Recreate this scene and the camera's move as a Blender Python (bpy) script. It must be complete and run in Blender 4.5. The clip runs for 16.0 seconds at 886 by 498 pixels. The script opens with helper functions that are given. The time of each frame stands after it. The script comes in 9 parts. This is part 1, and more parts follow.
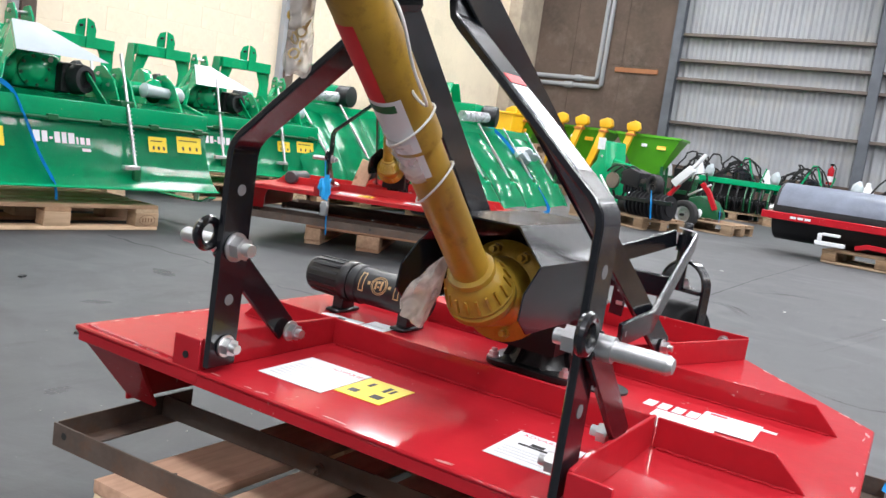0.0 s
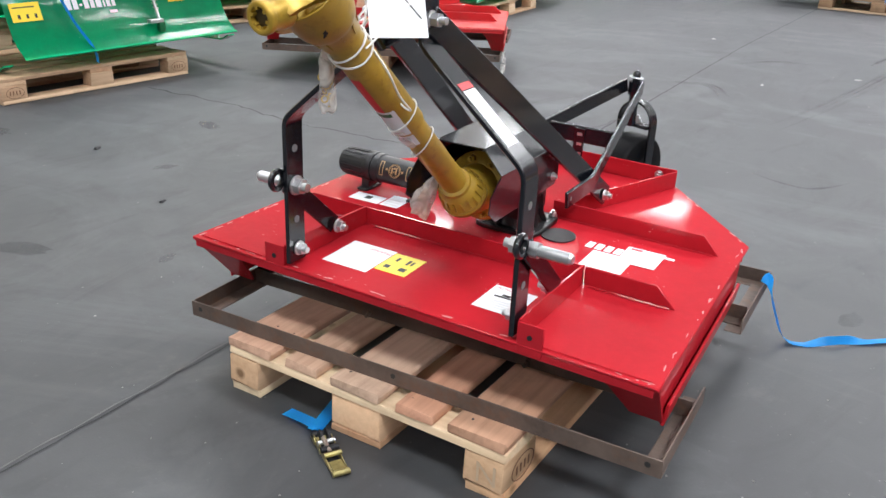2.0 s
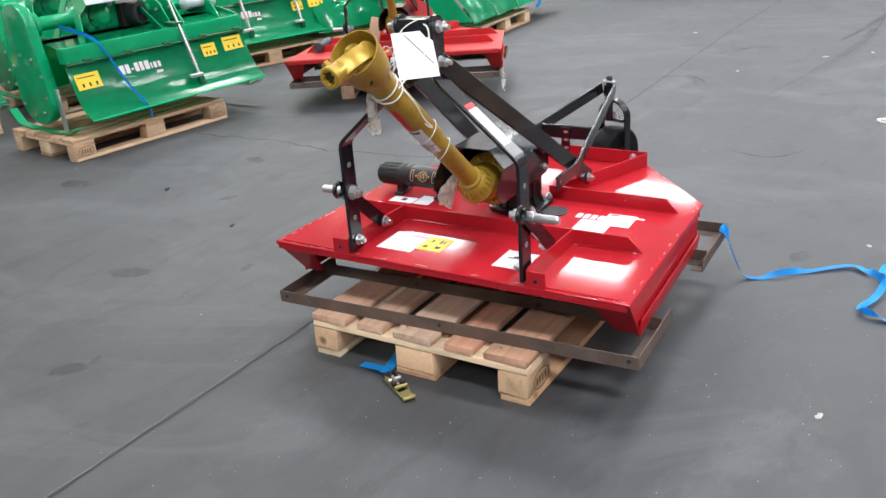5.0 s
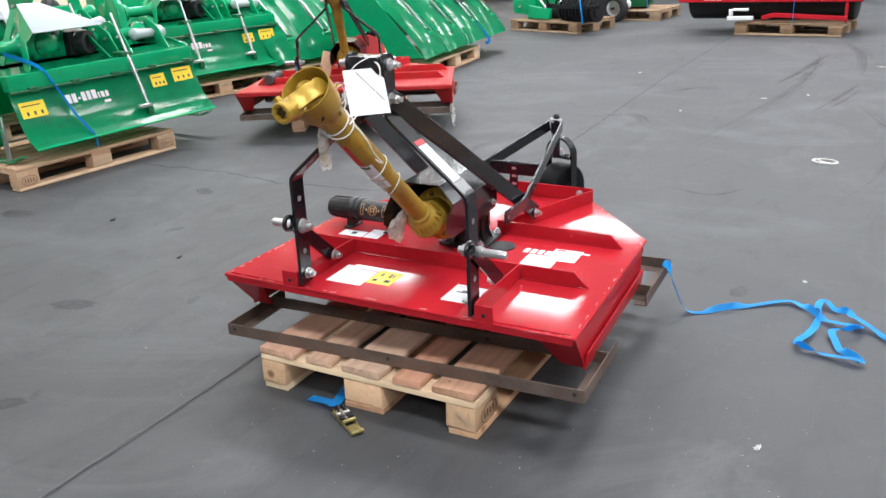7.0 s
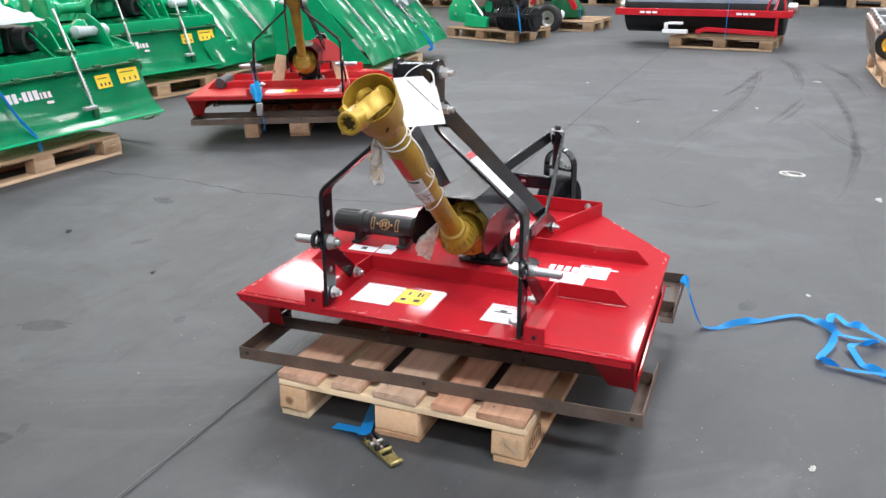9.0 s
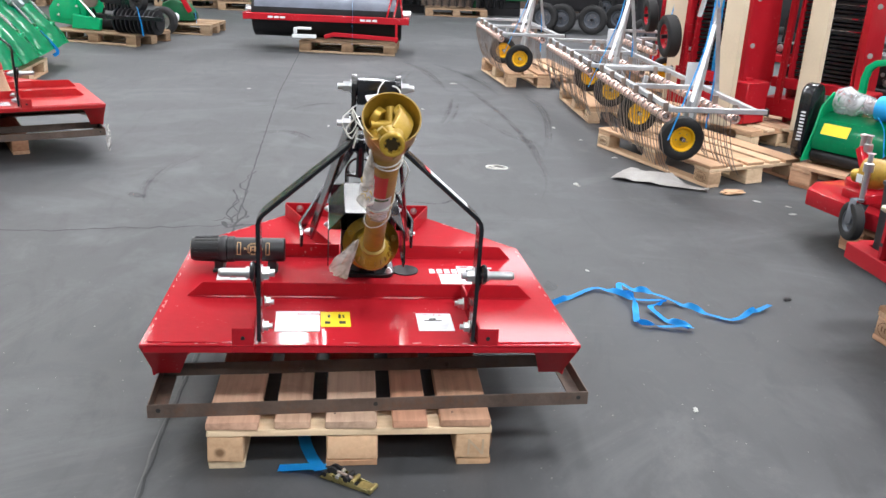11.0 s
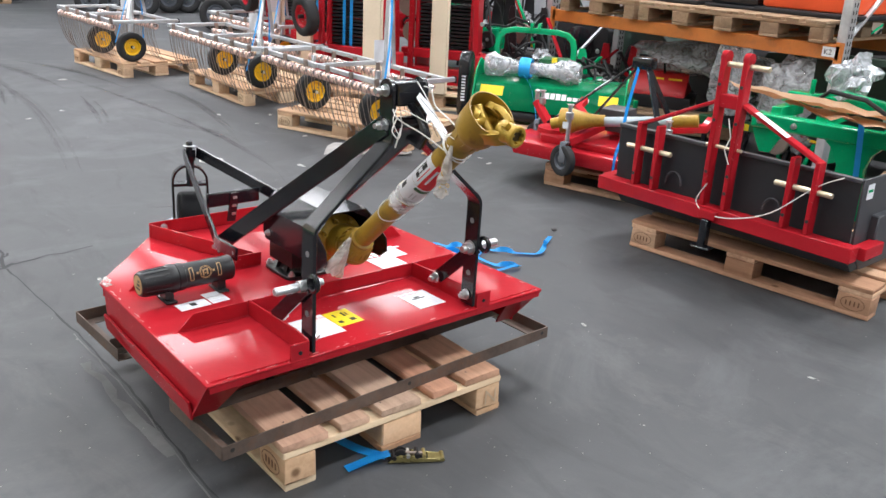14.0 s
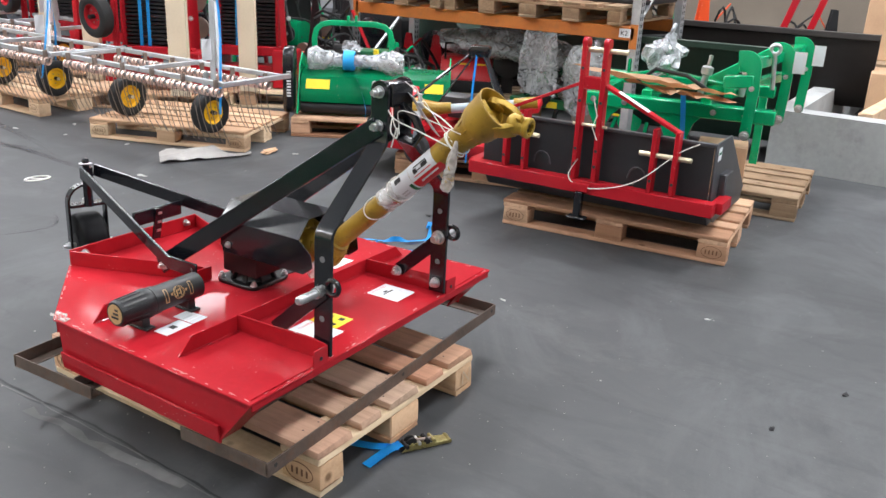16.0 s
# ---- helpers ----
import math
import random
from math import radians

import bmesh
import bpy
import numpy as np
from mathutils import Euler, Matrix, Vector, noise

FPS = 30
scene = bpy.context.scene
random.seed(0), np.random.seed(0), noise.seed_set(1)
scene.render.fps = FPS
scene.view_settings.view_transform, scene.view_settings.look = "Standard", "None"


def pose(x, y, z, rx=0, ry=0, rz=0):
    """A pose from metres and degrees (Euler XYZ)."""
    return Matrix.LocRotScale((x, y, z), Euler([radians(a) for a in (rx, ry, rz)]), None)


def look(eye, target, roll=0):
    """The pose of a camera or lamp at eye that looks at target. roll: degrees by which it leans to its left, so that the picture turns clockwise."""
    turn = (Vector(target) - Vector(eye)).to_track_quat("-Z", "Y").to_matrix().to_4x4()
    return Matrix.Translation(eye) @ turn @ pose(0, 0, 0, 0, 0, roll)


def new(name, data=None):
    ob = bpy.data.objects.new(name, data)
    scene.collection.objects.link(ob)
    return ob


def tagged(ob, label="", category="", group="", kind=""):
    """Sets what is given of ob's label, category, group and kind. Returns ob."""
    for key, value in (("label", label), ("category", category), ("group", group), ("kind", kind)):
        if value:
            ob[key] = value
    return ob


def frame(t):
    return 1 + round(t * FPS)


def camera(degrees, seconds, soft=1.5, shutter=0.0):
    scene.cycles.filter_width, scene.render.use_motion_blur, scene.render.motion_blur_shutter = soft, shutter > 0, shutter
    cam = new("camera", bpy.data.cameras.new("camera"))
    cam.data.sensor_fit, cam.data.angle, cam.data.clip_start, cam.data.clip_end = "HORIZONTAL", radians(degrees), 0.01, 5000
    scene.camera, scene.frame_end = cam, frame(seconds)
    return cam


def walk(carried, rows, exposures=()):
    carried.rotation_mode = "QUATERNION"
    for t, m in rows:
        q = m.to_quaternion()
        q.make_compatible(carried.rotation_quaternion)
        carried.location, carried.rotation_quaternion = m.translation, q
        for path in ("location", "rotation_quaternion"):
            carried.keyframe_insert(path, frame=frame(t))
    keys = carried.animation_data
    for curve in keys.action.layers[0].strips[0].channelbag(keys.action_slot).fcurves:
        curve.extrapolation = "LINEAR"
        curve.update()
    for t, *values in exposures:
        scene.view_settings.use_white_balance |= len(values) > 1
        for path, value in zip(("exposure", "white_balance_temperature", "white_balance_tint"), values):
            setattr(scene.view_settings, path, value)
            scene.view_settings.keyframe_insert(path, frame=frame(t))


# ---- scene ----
cam = camera(54.7, 16.0)
PATH = [
    (0, (0.724, -0.845, 0.763), (-0.324, 0.839, 0.506), 7.8),
    (0.5, (0.759, -0.919, 0.904), (-0.295, 0.756, 0.618), 4.6),
    (1, (0.813, -1.021, 0.98), (-0.225, 0.636, 0.559), 3.0),
    (1.5, (0.904, -1.152, 1.084), (-0.088, 0.454, 0.424), 2.6),
    (2, (1.051, -1.306, 1.221), (0.075, 0.246, 0.422), 1.6),
    (2.5, (1.219, -1.492, 1.312), (0.132, -0.023, 0.499), -1.2),
    (3, (1.337, -1.622, 1.4), (0.213, -0.18, 0.592), -2.7),
    (3.5, (1.371, -1.715, 1.378), (0.288, -0.244, 0.564), -4.1),
    (6, (1.426, -1.889, 1.406), (0.421, -0.321, 0.676), -4.5),
    (6.5, (1.436, -1.885, 1.411), (0.462, -0.292, 0.693), -4.0),
    (7, (1.417, -1.886, 1.405), (0.476, -0.267, 0.702), -3.4),
    (7.5, (1.386, -1.899, 1.403), (0.448, -0.273, 0.712), -3.5),
    (8, (1.313, -1.919, 1.404), (0.376, -0.294, 0.71), -3.5),
    (8.5, (1.199, -1.925, 1.412), (0.31, -0.274, 0.716), -2.9),
    (9, (1.008, -1.933, 1.405), (0.257, -0.216, 0.707), -1.2),
    (9.5, (0.792, -1.994, 1.406), (0.229, -0.209, 0.702), 0.9),
    (10, (0.519, -2.106, 1.436), (0.267, -0.245, 0.746), 1.7),
    (12.5, (-0.689, -1.963, 1.419), (-0.074, -0.183, 0.746), 2.3),
    (13, (-0.901, -1.853, 1.433), (-0.102, -0.147, 0.762), 2.0),
    (13.5, (-1.099, -1.807, 1.434), (-0.05, -0.244, 0.759), 4.2),
    (14, (-1.363, -1.776, 1.462), (-0.157, -0.336, 0.775), 2.9),
    (14.5, (-1.532, -1.678, 1.46), (-0.263, -0.293, 0.773), 2.9),
    (15, (-1.659, -1.503, 1.459), (-0.263, -0.244, 0.777), 1.0),
    (15.5, (-1.777, -1.396, 1.459), (-0.286, -0.255, 0.768), 2.2),
    (16, (-1.909, -1.324, 1.474), (-0.323, -0.317, 0.789), 2.6),
]
walk(cam, [(t, look(eye, target, roll)) for t, eye, target, roll in PATH])


# ---- light and exposure ----
def make_world():
    w = bpy.data.worlds.new("overcast_sky")
    scene.world = w
    w.use_nodes = True
    nt = w.node_tree
    bg = nt.nodes["Background"]
    sky = nt.nodes.new("ShaderNodeTexSky")
    sky.sky_type = "NISHITA"
    sky.sun_disc = False
    sky.sun_elevation = radians(40)
    sky.sun_rotation = radians(150)
    nt.links.new(sky.outputs["Color"], bg.inputs["Color"])
    bg.inputs["Strength"].default_value = 0.12


make_world()
ROOF_Z = 5.6
# rooflight openings: centre x, centre y, size x, size y
ROOFLIGHTS = [(x, y, *((3.6, 1.7) if x > 4 and y > 10 else (2.0, 0.9))) for y in (-6.4, -2.2, 2.0, 6.2, 10.8, 14.8) for x in (-7.4, -3.9, 0.0, 4.2, 8.4)]


def roof_lamp(x, y, sx, sy, power):
    d = bpy.data.lights.new("rooflight_daylight", "AREA")
    d.shape, d.size, d.size_y, d.energy = "RECTANGLE", sx, sy, power
    d.color = (0.97, 0.98, 1.01)
    ob = new("rooflight_daylight", d)
    ob.matrix_world = pose(x, y, ROOF_Z - 0.02)


# daylight through each rooflight, power balanced by eye, weaker to the south-west
WEST_POWER = {-6.4: 210.0, -2.2: 160.0, 2.0: 290.0, 6.2: 650.0, 10.8: 500.0, 14.8: 380.0}
EAST_POWER = {-6.4: 480.0, -2.2: 660.0, 2.0: 470.0, 6.2: 510.0, 10.8: 620.0, 14.8: 480.0}
for x, y, sx, sy in ROOFLIGHTS:
    w, e = WEST_POWER[y], EAST_POWER[y]
    roof_lamp(x, y, sx, sy, 0.40 * w if x < -1 else (0.155 if y < 3 else 0.22) * (w + e) if x < 1 else ((0.58 if x < 6 else 0.20) if y < 3 else 0.40) * e)


# ---- materials ----
def node_mat(name):
    m = bpy.data.materials.new(name)
    m.use_nodes = True
    nt = m.node_tree
    return m, nt, nt.nodes["Principled BSDF"]


def add(nt, kind, **values):
    n = nt.nodes.new("ShaderNode" + kind)
    for key, v in values.items():
        n.inputs[key.replace("_", " ")].default_value = v
    return n


def ramp(nt, fac, stops):
    r = nt.nodes.new("ShaderNodeValToRGB")
    els = r.color_ramp.elements
    while len(els) < len(stops):
        els.new(0.5)
    for e, (p, c) in zip(els, stops):
        e.position, e.color = p, (*c, 1)
    nt.links.new(fac, r.inputs["Fac"])
    return r


def mix(nt, fac, a, b, mode="MIX"):
    n = nt.nodes.new("ShaderNodeMix")
    n.data_type, n.blend_type = "RGBA", mode
    for sock, v in ((n.inputs[0], fac), (n.inputs[6], a), (n.inputs[7], b)):
        if isinstance(v, (int, float)):
            sock.default_value = v
        elif isinstance(v, tuple):
            sock.default_value = (*v, 1)
        else:
            nt.links.new(v, sock)
    return n.outputs[2]


def coords(nt, scale=(1, 1, 1), shuffle=False):
    """Object coordinates, scaled, and shifted by the object's random number if asked."""
    tc = nt.nodes.new("ShaderNodeTexCoord")
    mp = nt.nodes.new("ShaderNodeMapping")
    mp.inputs["Scale"].default_value = scale
    nt.links.new(tc.outputs["Object"], mp.inputs["Vector"])
    if shuffle:
        info = nt.nodes.new("ShaderNodeObjectInfo")
        mul = nt.nodes.new("ShaderNodeMath")
        mul.operation = "MULTIPLY"
        mul.inputs[1].default_value = 37.0
        nt.links.new(info.outputs["Random"], mul.inputs[0])
        nt.links.new(mul.outputs[0], mp.inputs["Location"])
    return mp.outputs["Vector"]


def noise_tex(nt, vec, scale, detail=4.0, rough=0.55, dist=0.0):
    n = add(nt, "TexNoise", Scale=scale, Detail=detail, Roughness=rough, Distortion=dist)
    nt.links.new(vec, n.inputs["Vector"])
    return n.outputs["Fac"]


def bump(nt, bsdf, height, strength, dist=0.01):
    b = add(nt, "Bump", Strength=strength, Distance=dist)
    nt.links.new(height, b.inputs["Height"])
    nt.links.new(b.outputs["Normal"], bsdf.inputs["Normal"])


def surface(name, color, rough=0.5, metal=0.0, vary=0.15, grime=None, big=3.0, fine=60.0, relief=0.1, coat=0.0, rough_vary=0.12, spec=0.5, wave=0.0, chips=0.0):
    """Paint, metal, plastic or rubber: colour that drifts at two scales, some grime, uneven gloss and fine relief."""
    m, nt, b = node_mat(name)
    v = coords(nt)
    n1, n2 = noise_tex(nt, v, big, 5.0), noise_tex(nt, v, fine, 3.0)
    dark, light = tuple(c * (1 - vary) for c in color), tuple(min(1, c * (1 + vary)) for c in color)
    base = ramp(nt, n1, [(0.3, dark), (0.7, light)]).outputs["Color"]
    base = mix(nt, ramp(nt, n2, [(0.42, (0, 0, 0)), (0.75, (0.35, 0.35, 0.35))]).outputs["Color"], base, light)
    if grime:
        g = ramp(nt, noise_tex(nt, v, big * 2.3, 8.0, 0.7), [(0.52, (0, 0, 0)), (0.72, (0.7, 0.7, 0.7))]).outputs["Color"]
        base = mix(nt, g, base, grime)
    if chips:
        patch = ramp(nt, noise_tex(nt, v, 5.0, 3.0), [(0.52, (0, 0, 0)), (0.66, (1, 1, 1))]).outputs["Color"]
        speck = ramp(nt, noise_tex(nt, v, 95.0, 2.0, 0.6), [(0.68, (0, 0, 0)), (0.72, (chips, chips, chips))]).outputs["Color"]
        base = mix(nt, mix(nt, 1.0, patch, speck, "MULTIPLY"), base, (0.72, 0.55, 0.52))
    nt.links.new(base, b.inputs["Base Color"])
    rr = nt.nodes.new("ShaderNodeMapRange")
    rr.inputs["To Min"].default_value, rr.inputs["To Max"].default_value = max(0.02, rough - rough_vary), min(1, rough + rough_vary)
    nt.links.new(n1, rr.inputs["Value"])
    nt.links.new(rr.outputs["Result"], b.inputs["Roughness"])
    b.inputs["Metallic"].default_value, b.inputs["Coat Weight"].default_value, b.inputs["Coat Roughness"].default_value = metal, coat, 0.07
    b.inputs["Specular IOR Level"].default_value = spec
    if wave:
        h = nt.nodes.new("ShaderNodeMath")
        h.operation = "MULTIPLY_ADD"
        nt.links.new(n1, h.inputs[0])
        h.inputs[1].default_value = wave
        nt.links.new(n2, h.inputs[2])
        n2 = h.outputs[0]
    if relief:
        bump(nt, b, n2, relief, 0.002)
    return m


def wood_mat(name, light, dark, red, mixed=False):
    """Rough sawn pallet timber: faint grain along the object's y, blotches, grey weathering, knots, board to board change."""
    m, nt, b = node_mat(name)
    v = coords(nt, (22, 0.9, 22), True)
    grain = noise_tex(nt, v, 2.6, 5.0, 0.55, 0.35)
    blot = noise_tex(nt, coords(nt, (1, 1, 1), True), 4.0, 6.0, 0.62)
    patch = noise_tex(nt, coords(nt, (1.0, 0.45, 1.0), True), 9.0, 5.0, 0.6, 0.4)
    mid = tuple(0.62 * l + 0.38 * d for l, d in zip(light, dark))
    col = ramp(nt, grain, [(0.30, mid), (0.52, light), (0.75, tuple(min(1, c * 1.10) for c in light))]).outputs["Color"]
    info = nt.nodes.new("ShaderNodeObjectInfo")
    if mixed:
        tone = ramp(nt, info.outputs["Random"], [(0.0, (1.08, 1.06, 1.02)), (0.25, (0.72, 0.50, 0.42)), (0.5, (0.86, 0.84, 0.82)), (0.75, (0.62, 0.46, 0.38)), (1.0, (0.98, 0.78, 0.66))]).outputs["Color"]
        col = mix(nt, 1.0, col, tone, "MULTIPLY")
    else:
        tone = ramp(nt, info.outputs["Random"], [(0.0, (0, 0, 0)), (1.0, (0.80, 0.80, 0.80))]).outputs["Color"]
        col = mix(nt, tone, col, red, "MULTIPLY")
    col = mix(nt, ramp(nt, patch, [(0.50, (0, 0, 0)), (0.74, (0.60, 0.60, 0.60))]).outputs["Color"], col, dark)
    col = mix(nt, ramp(nt, blot, [(0.52, (0, 0, 0)), (0.74, (0.60, 0.60, 0.60))]).outputs["Color"], col, tuple(c * 0.42 for c in dark))
    vor = nt.nodes.new("ShaderNodeTexVoronoi")
    vor.inputs["Scale"].default_value = 4.0
    nt.links.new(coords(nt, (1.0, 0.8, 1.0), True), vor.inputs["Vector"])
    knot = ramp(nt, vor.outputs["Distance"], [(0.035, (0.8, 0.8, 0.8)), (0.075, (0, 0, 0))]).outputs["Color"]
    col = mix(nt, knot, col, (0.13, 0.065, 0.03))
    nt.links.new(col, b.inputs["Base Color"])
    b.inputs["Roughness"].default_value = 0.80
    b.inputs["Specular IOR Level"].default_value = 0.25
    bump(nt, b, grain, 0.25, 0.003)
    return m


def film_mat(name, tint=(0.9, 0.9, 0.9), alpha=0.4, silver=0.0):
    """Crumpled clear plastic film."""
    m, nt, b = node_mat(name)
    b.inputs["Base Color"].default_value = (*tint, 1)
    b.inputs["Roughness"].default_value = 0.12 + 0.1 * silver
    b.inputs["Metallic"].default_value = silver
    n = noise_tex(nt, coords(nt), 16.0, 2.5, 0.5, 1.6)
    bump(nt, b, n, 0.75, 0.02)
    a = nt.nodes.new("ShaderNodeMapRange")
    a.inputs["From Min"].default_value, a.inputs["From Max"].default_value = 0.35, 0.65
    a.inputs["To Min"].default_value, a.inputs["To Max"].default_value = max(0, alpha - 0.25), min(1, alpha + 0.3)
    nt.links.new(n, a.inputs["Value"])
    nt.links.new(a.outputs["Result"], b.inputs["Alpha"])
    return m


RED = surface("red_gloss_paint", (0.41, 0.014, 0.023), 0.50, vary=0.14, big=2.5, relief=0.09, coat=0.42, spec=0.03, rough_vary=0.08, wave=30.0, chips=0.8)
RED_OLD = surface("red_dusty_paint", (0.46, 0.012, 0.016), 0.38, vary=0.15, grime=(0.33, 0.05, 0.04), relief=0.08)
GREEN = surface("green_gloss_paint", (0.002, 0.335, 0.135), 0.24, vary=0.14, grime=(0.01, 0.23, 0.10), relief=0.09, coat=0.5, spec=0.15, wave=10.0, chips=0.5)
GREEN_DARK = surface("dark_green_paint", (0.004, 0.10, 0.035), 0.35, vary=0.2, relief=0.08)
LIME = surface("lime_green_paint", (0.09, 0.42, 0.015), 0.35, vary=0.12)
YELLOW = surface("yellow_paint", (0.80, 0.45, 0.01), 0.4, vary=0.1)
ORANGE = surface("orange_rack_paint", (0.55, 0.17, 0.03), 0.5, vary=0.15, grime=(0.3, 0.12, 0.05))
ORANGE_RED = surface("orange_red_paint", (0.72, 0.085, 0.02), 0.35, vary=0.1)
BLACK = surface("black_gloss_paint", (0.006, 0.007, 0.010), 0.24, vary=0.25, relief=0.008, coat=0.35, rough_vary=0.025, spec=0.45)
BLACK_CAST = surface("black_painted_casting", (0.006, 0.006, 0.007), 0.34, vary=0.3, relief=0.5, fine=90)
BLACK_DULL = surface("black_dull_steel", (0.014, 0.014, 0.016), 0.5, vary=0.3, relief=0.15, spec=0.3)
CHARCOAL = surface("charcoal_paint", (0.050, 0.052, 0.058), 0.42, vary=0.12, relief=0.08)
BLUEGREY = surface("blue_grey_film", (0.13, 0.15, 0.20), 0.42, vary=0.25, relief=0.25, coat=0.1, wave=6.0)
RUBBER = surface("black_rubber", (0.012, 0.012, 0.013), 0.75, vary=0.3, relief=0.4, fine=90)
PLASTIC = surface("black_ribbed_plastic", (0.013, 0.014, 0.016), 0.40, vary=0.15, relief=0.12, fine=150)
GOLD = surface("ochre_plastic_guard", (0.33, 0.20, 0.022), 0.38, vary=0.2, grime=(0.13, 0.065, 0.012), big=11, relief=0.12)
GOLD_METAL = surface("yellow_chromate_steel", (0.42, 0.27, 0.035), 0.32, metal=0.35, vary=0.2, grime=(0.22, 0.13, 0.02), big=14, relief=0.25)
# a much darker gold for the inside of the yoke's bore
BORE = surface("dark_gold_bore", (0.060, 0.042, 0.016), 0.4, metal=0.4, vary=0.3)
BUCKLE = surface("greenish_gold_plated_steel", (0.34, 0.29, 0.12), 0.30, metal=0.65, vary=0.3, grime=(0.12, 0.10, 0.05), big=30, relief=0.2)
ZINC = surface("zinc_plated_steel", (0.62, 0.63, 0.64), 0.32, metal=0.9, vary=0.12, relief=0.15)
GALV = surface("galvanised_steel", (0.46, 0.48, 0.50), 0.42, metal=0.55, vary=0.16, big=12, relief=0.15)
COPPER = surface("copper_tinted_spring_steel", (0.80, 0.60, 0.54), 0.28, metal=0.7, vary=0.2, big=10)
TINE = surface("dull_spring_steel", (0.26, 0.21, 0.18), 0.42, metal=0.6, vary=0.25)
RUST = surface("rusty_angle_iron", (0.120, 0.088, 0.072), 0.66, metal=0.25, vary=0.4, grime=(0.17, 0.080, 0.042), big=7, relief=0.6)
WOOD = wood_mat("pallet_timber", (0.74, 0.57, 0.39), (0.50, 0.34, 0.21), (0.66, 0.46, 0.38))
WOOD_OLD = wood_mat("grey_pallet_timber", (0.36, 0.26, 0.17), (0.20, 0.13, 0.085), (0.72, 0.60, 0.52))
WOOD_MIXED = wood_mat("stained_pallet_timber", (0.88, 0.72, 0.50), (0.66, 0.46, 0.29), (0.80, 0.66, 0.56), 0.05)
WOOD_TOP = wood_mat("oil_stained_top_boards", (0.74, 0.56, 0.43), (0.36, 0.235, 0.165), (0.62, 0.44, 0.36), True)
WOOD_WORN = wood_mat("reddish_worn_pallet_timber", (0.62, 0.41, 0.27), (0.34, 0.19, 0.115), (0.62, 0.42, 0.34))
NIGHT_GREEN = surface("blackish_green_paint", (0.010, 0.030, 0.020), 0.4, vary=0.2)
RAIL_BROWN = surface("brown_painted_rail", (0.13, 0.105, 0.09), 0.7, vary=0.25, big=2)
CREAM = surface("cream_board", (0.68, 0.58, 0.44), 0.7, vary=0.10, relief=0.2, big=2)
WHITE = surface("white_paper", (0.72, 0.74, 0.77), 0.6, vary=0.03, relief=0.02)
WHITE_SHEET = surface("white_film_covered_plate", (0.44, 0.50, 0.53), 0.32, vary=0.10, relief=0.1)
LABEL_YELLOW = surface("yellow_label", (0.82, 0.62, 0.02), 0.45, vary=0.05, relief=0.02)
LABEL_RED = surface("red_label", (0.62, 0.02, 0.03), 0.45, vary=0.05, relief=0.02)
INK = surface("black_ink", (0.02, 0.02, 0.02), 0.6, vary=0.05, relief=0.0)
HOLE = surface("dim_grey_seen_through_holes", (0.15, 0.15, 0.155), 0.7, vary=0.3, relief=0.0)
PENCIL = surface("brown_pencil_mark", (0.56, 0.42, 0.28), 0.8, vary=0.2, relief=0.0)
PALE_INK = surface("pale_grey_print", (0.62, 0.63, 0.65), 0.6, vary=0.05, relief=0.0)
GREY_INK = surface("grey_ink", (0.50, 0.50, 0.52), 0.6, vary=0.1, relief=0.0)
BURNT = surface("burnt_brand_mark", (0.17, 0.085, 0.045), 0.8, vary=0.3, relief=0.0)
GOLD_INK = surface("gold_ink", (0.55, 0.36, 0.17), 0.5, vary=0.1, relief=0.0)
BLUE = surface("blue_webbing", (0.02, 0.40, 0.90), 0.5, vary=0.2, fine=220, relief=0.5)
CORD = surface("white_cord", (0.74, 0.73, 0.69), 0.7, vary=0.1, relief=0.3)
CARD = surface("brown_cardboard", (0.56, 0.36, 0.22), 0.8, vary=0.12, relief=0.15)
FILM = film_mat("clear_plastic_film", (0.86, 0.84, 0.80), 0.30)
BAG = film_mat("milky_plastic_film", (0.74, 0.70, 0.66), 0.45)
WRAP = film_mat("grey_plastic_wrap", (0.52, 0.54, 0.57), 0.66, 0.25)
CONCRETE = surface("rough_cast_concrete", (0.36, 0.37, 0.37), 0.85, vary=0.2, grime=(0.22, 0.22, 0.22), big=1.6, fine=25, relief=0.5)
BROWNWALL = surface("brown_board_wall", (0.090, 0.062, 0.048), 0.85, vary=0.45, grime=(0.16, 0.125, 0.10), big=0.7, fine=14, relief=0.4)
DARKMETAL = surface("dark_grey_steel", (0.10, 0.11, 0.13), 0.5, vary=0.2, metal=0.3)
CORRUGATED = surface("light_grey_cladding", (0.30, 0.31, 0.33), 0.5, vary=0.12, grime=(0.36, 0.34, 0.31), big=0.9, relief=0.1)
ROOFMAT = surface("grey_roof_sheet", (0.34, 0.34, 0.34), 0.6, vary=0.1, big=0.6)
BLOCK = surface("pale_beige_block", (0.78, 0.67, 0.52), 0.85, vary=0.10, grime=(0.66, 0.54, 0.40), big=0.8, fine=18, relief=0.4)


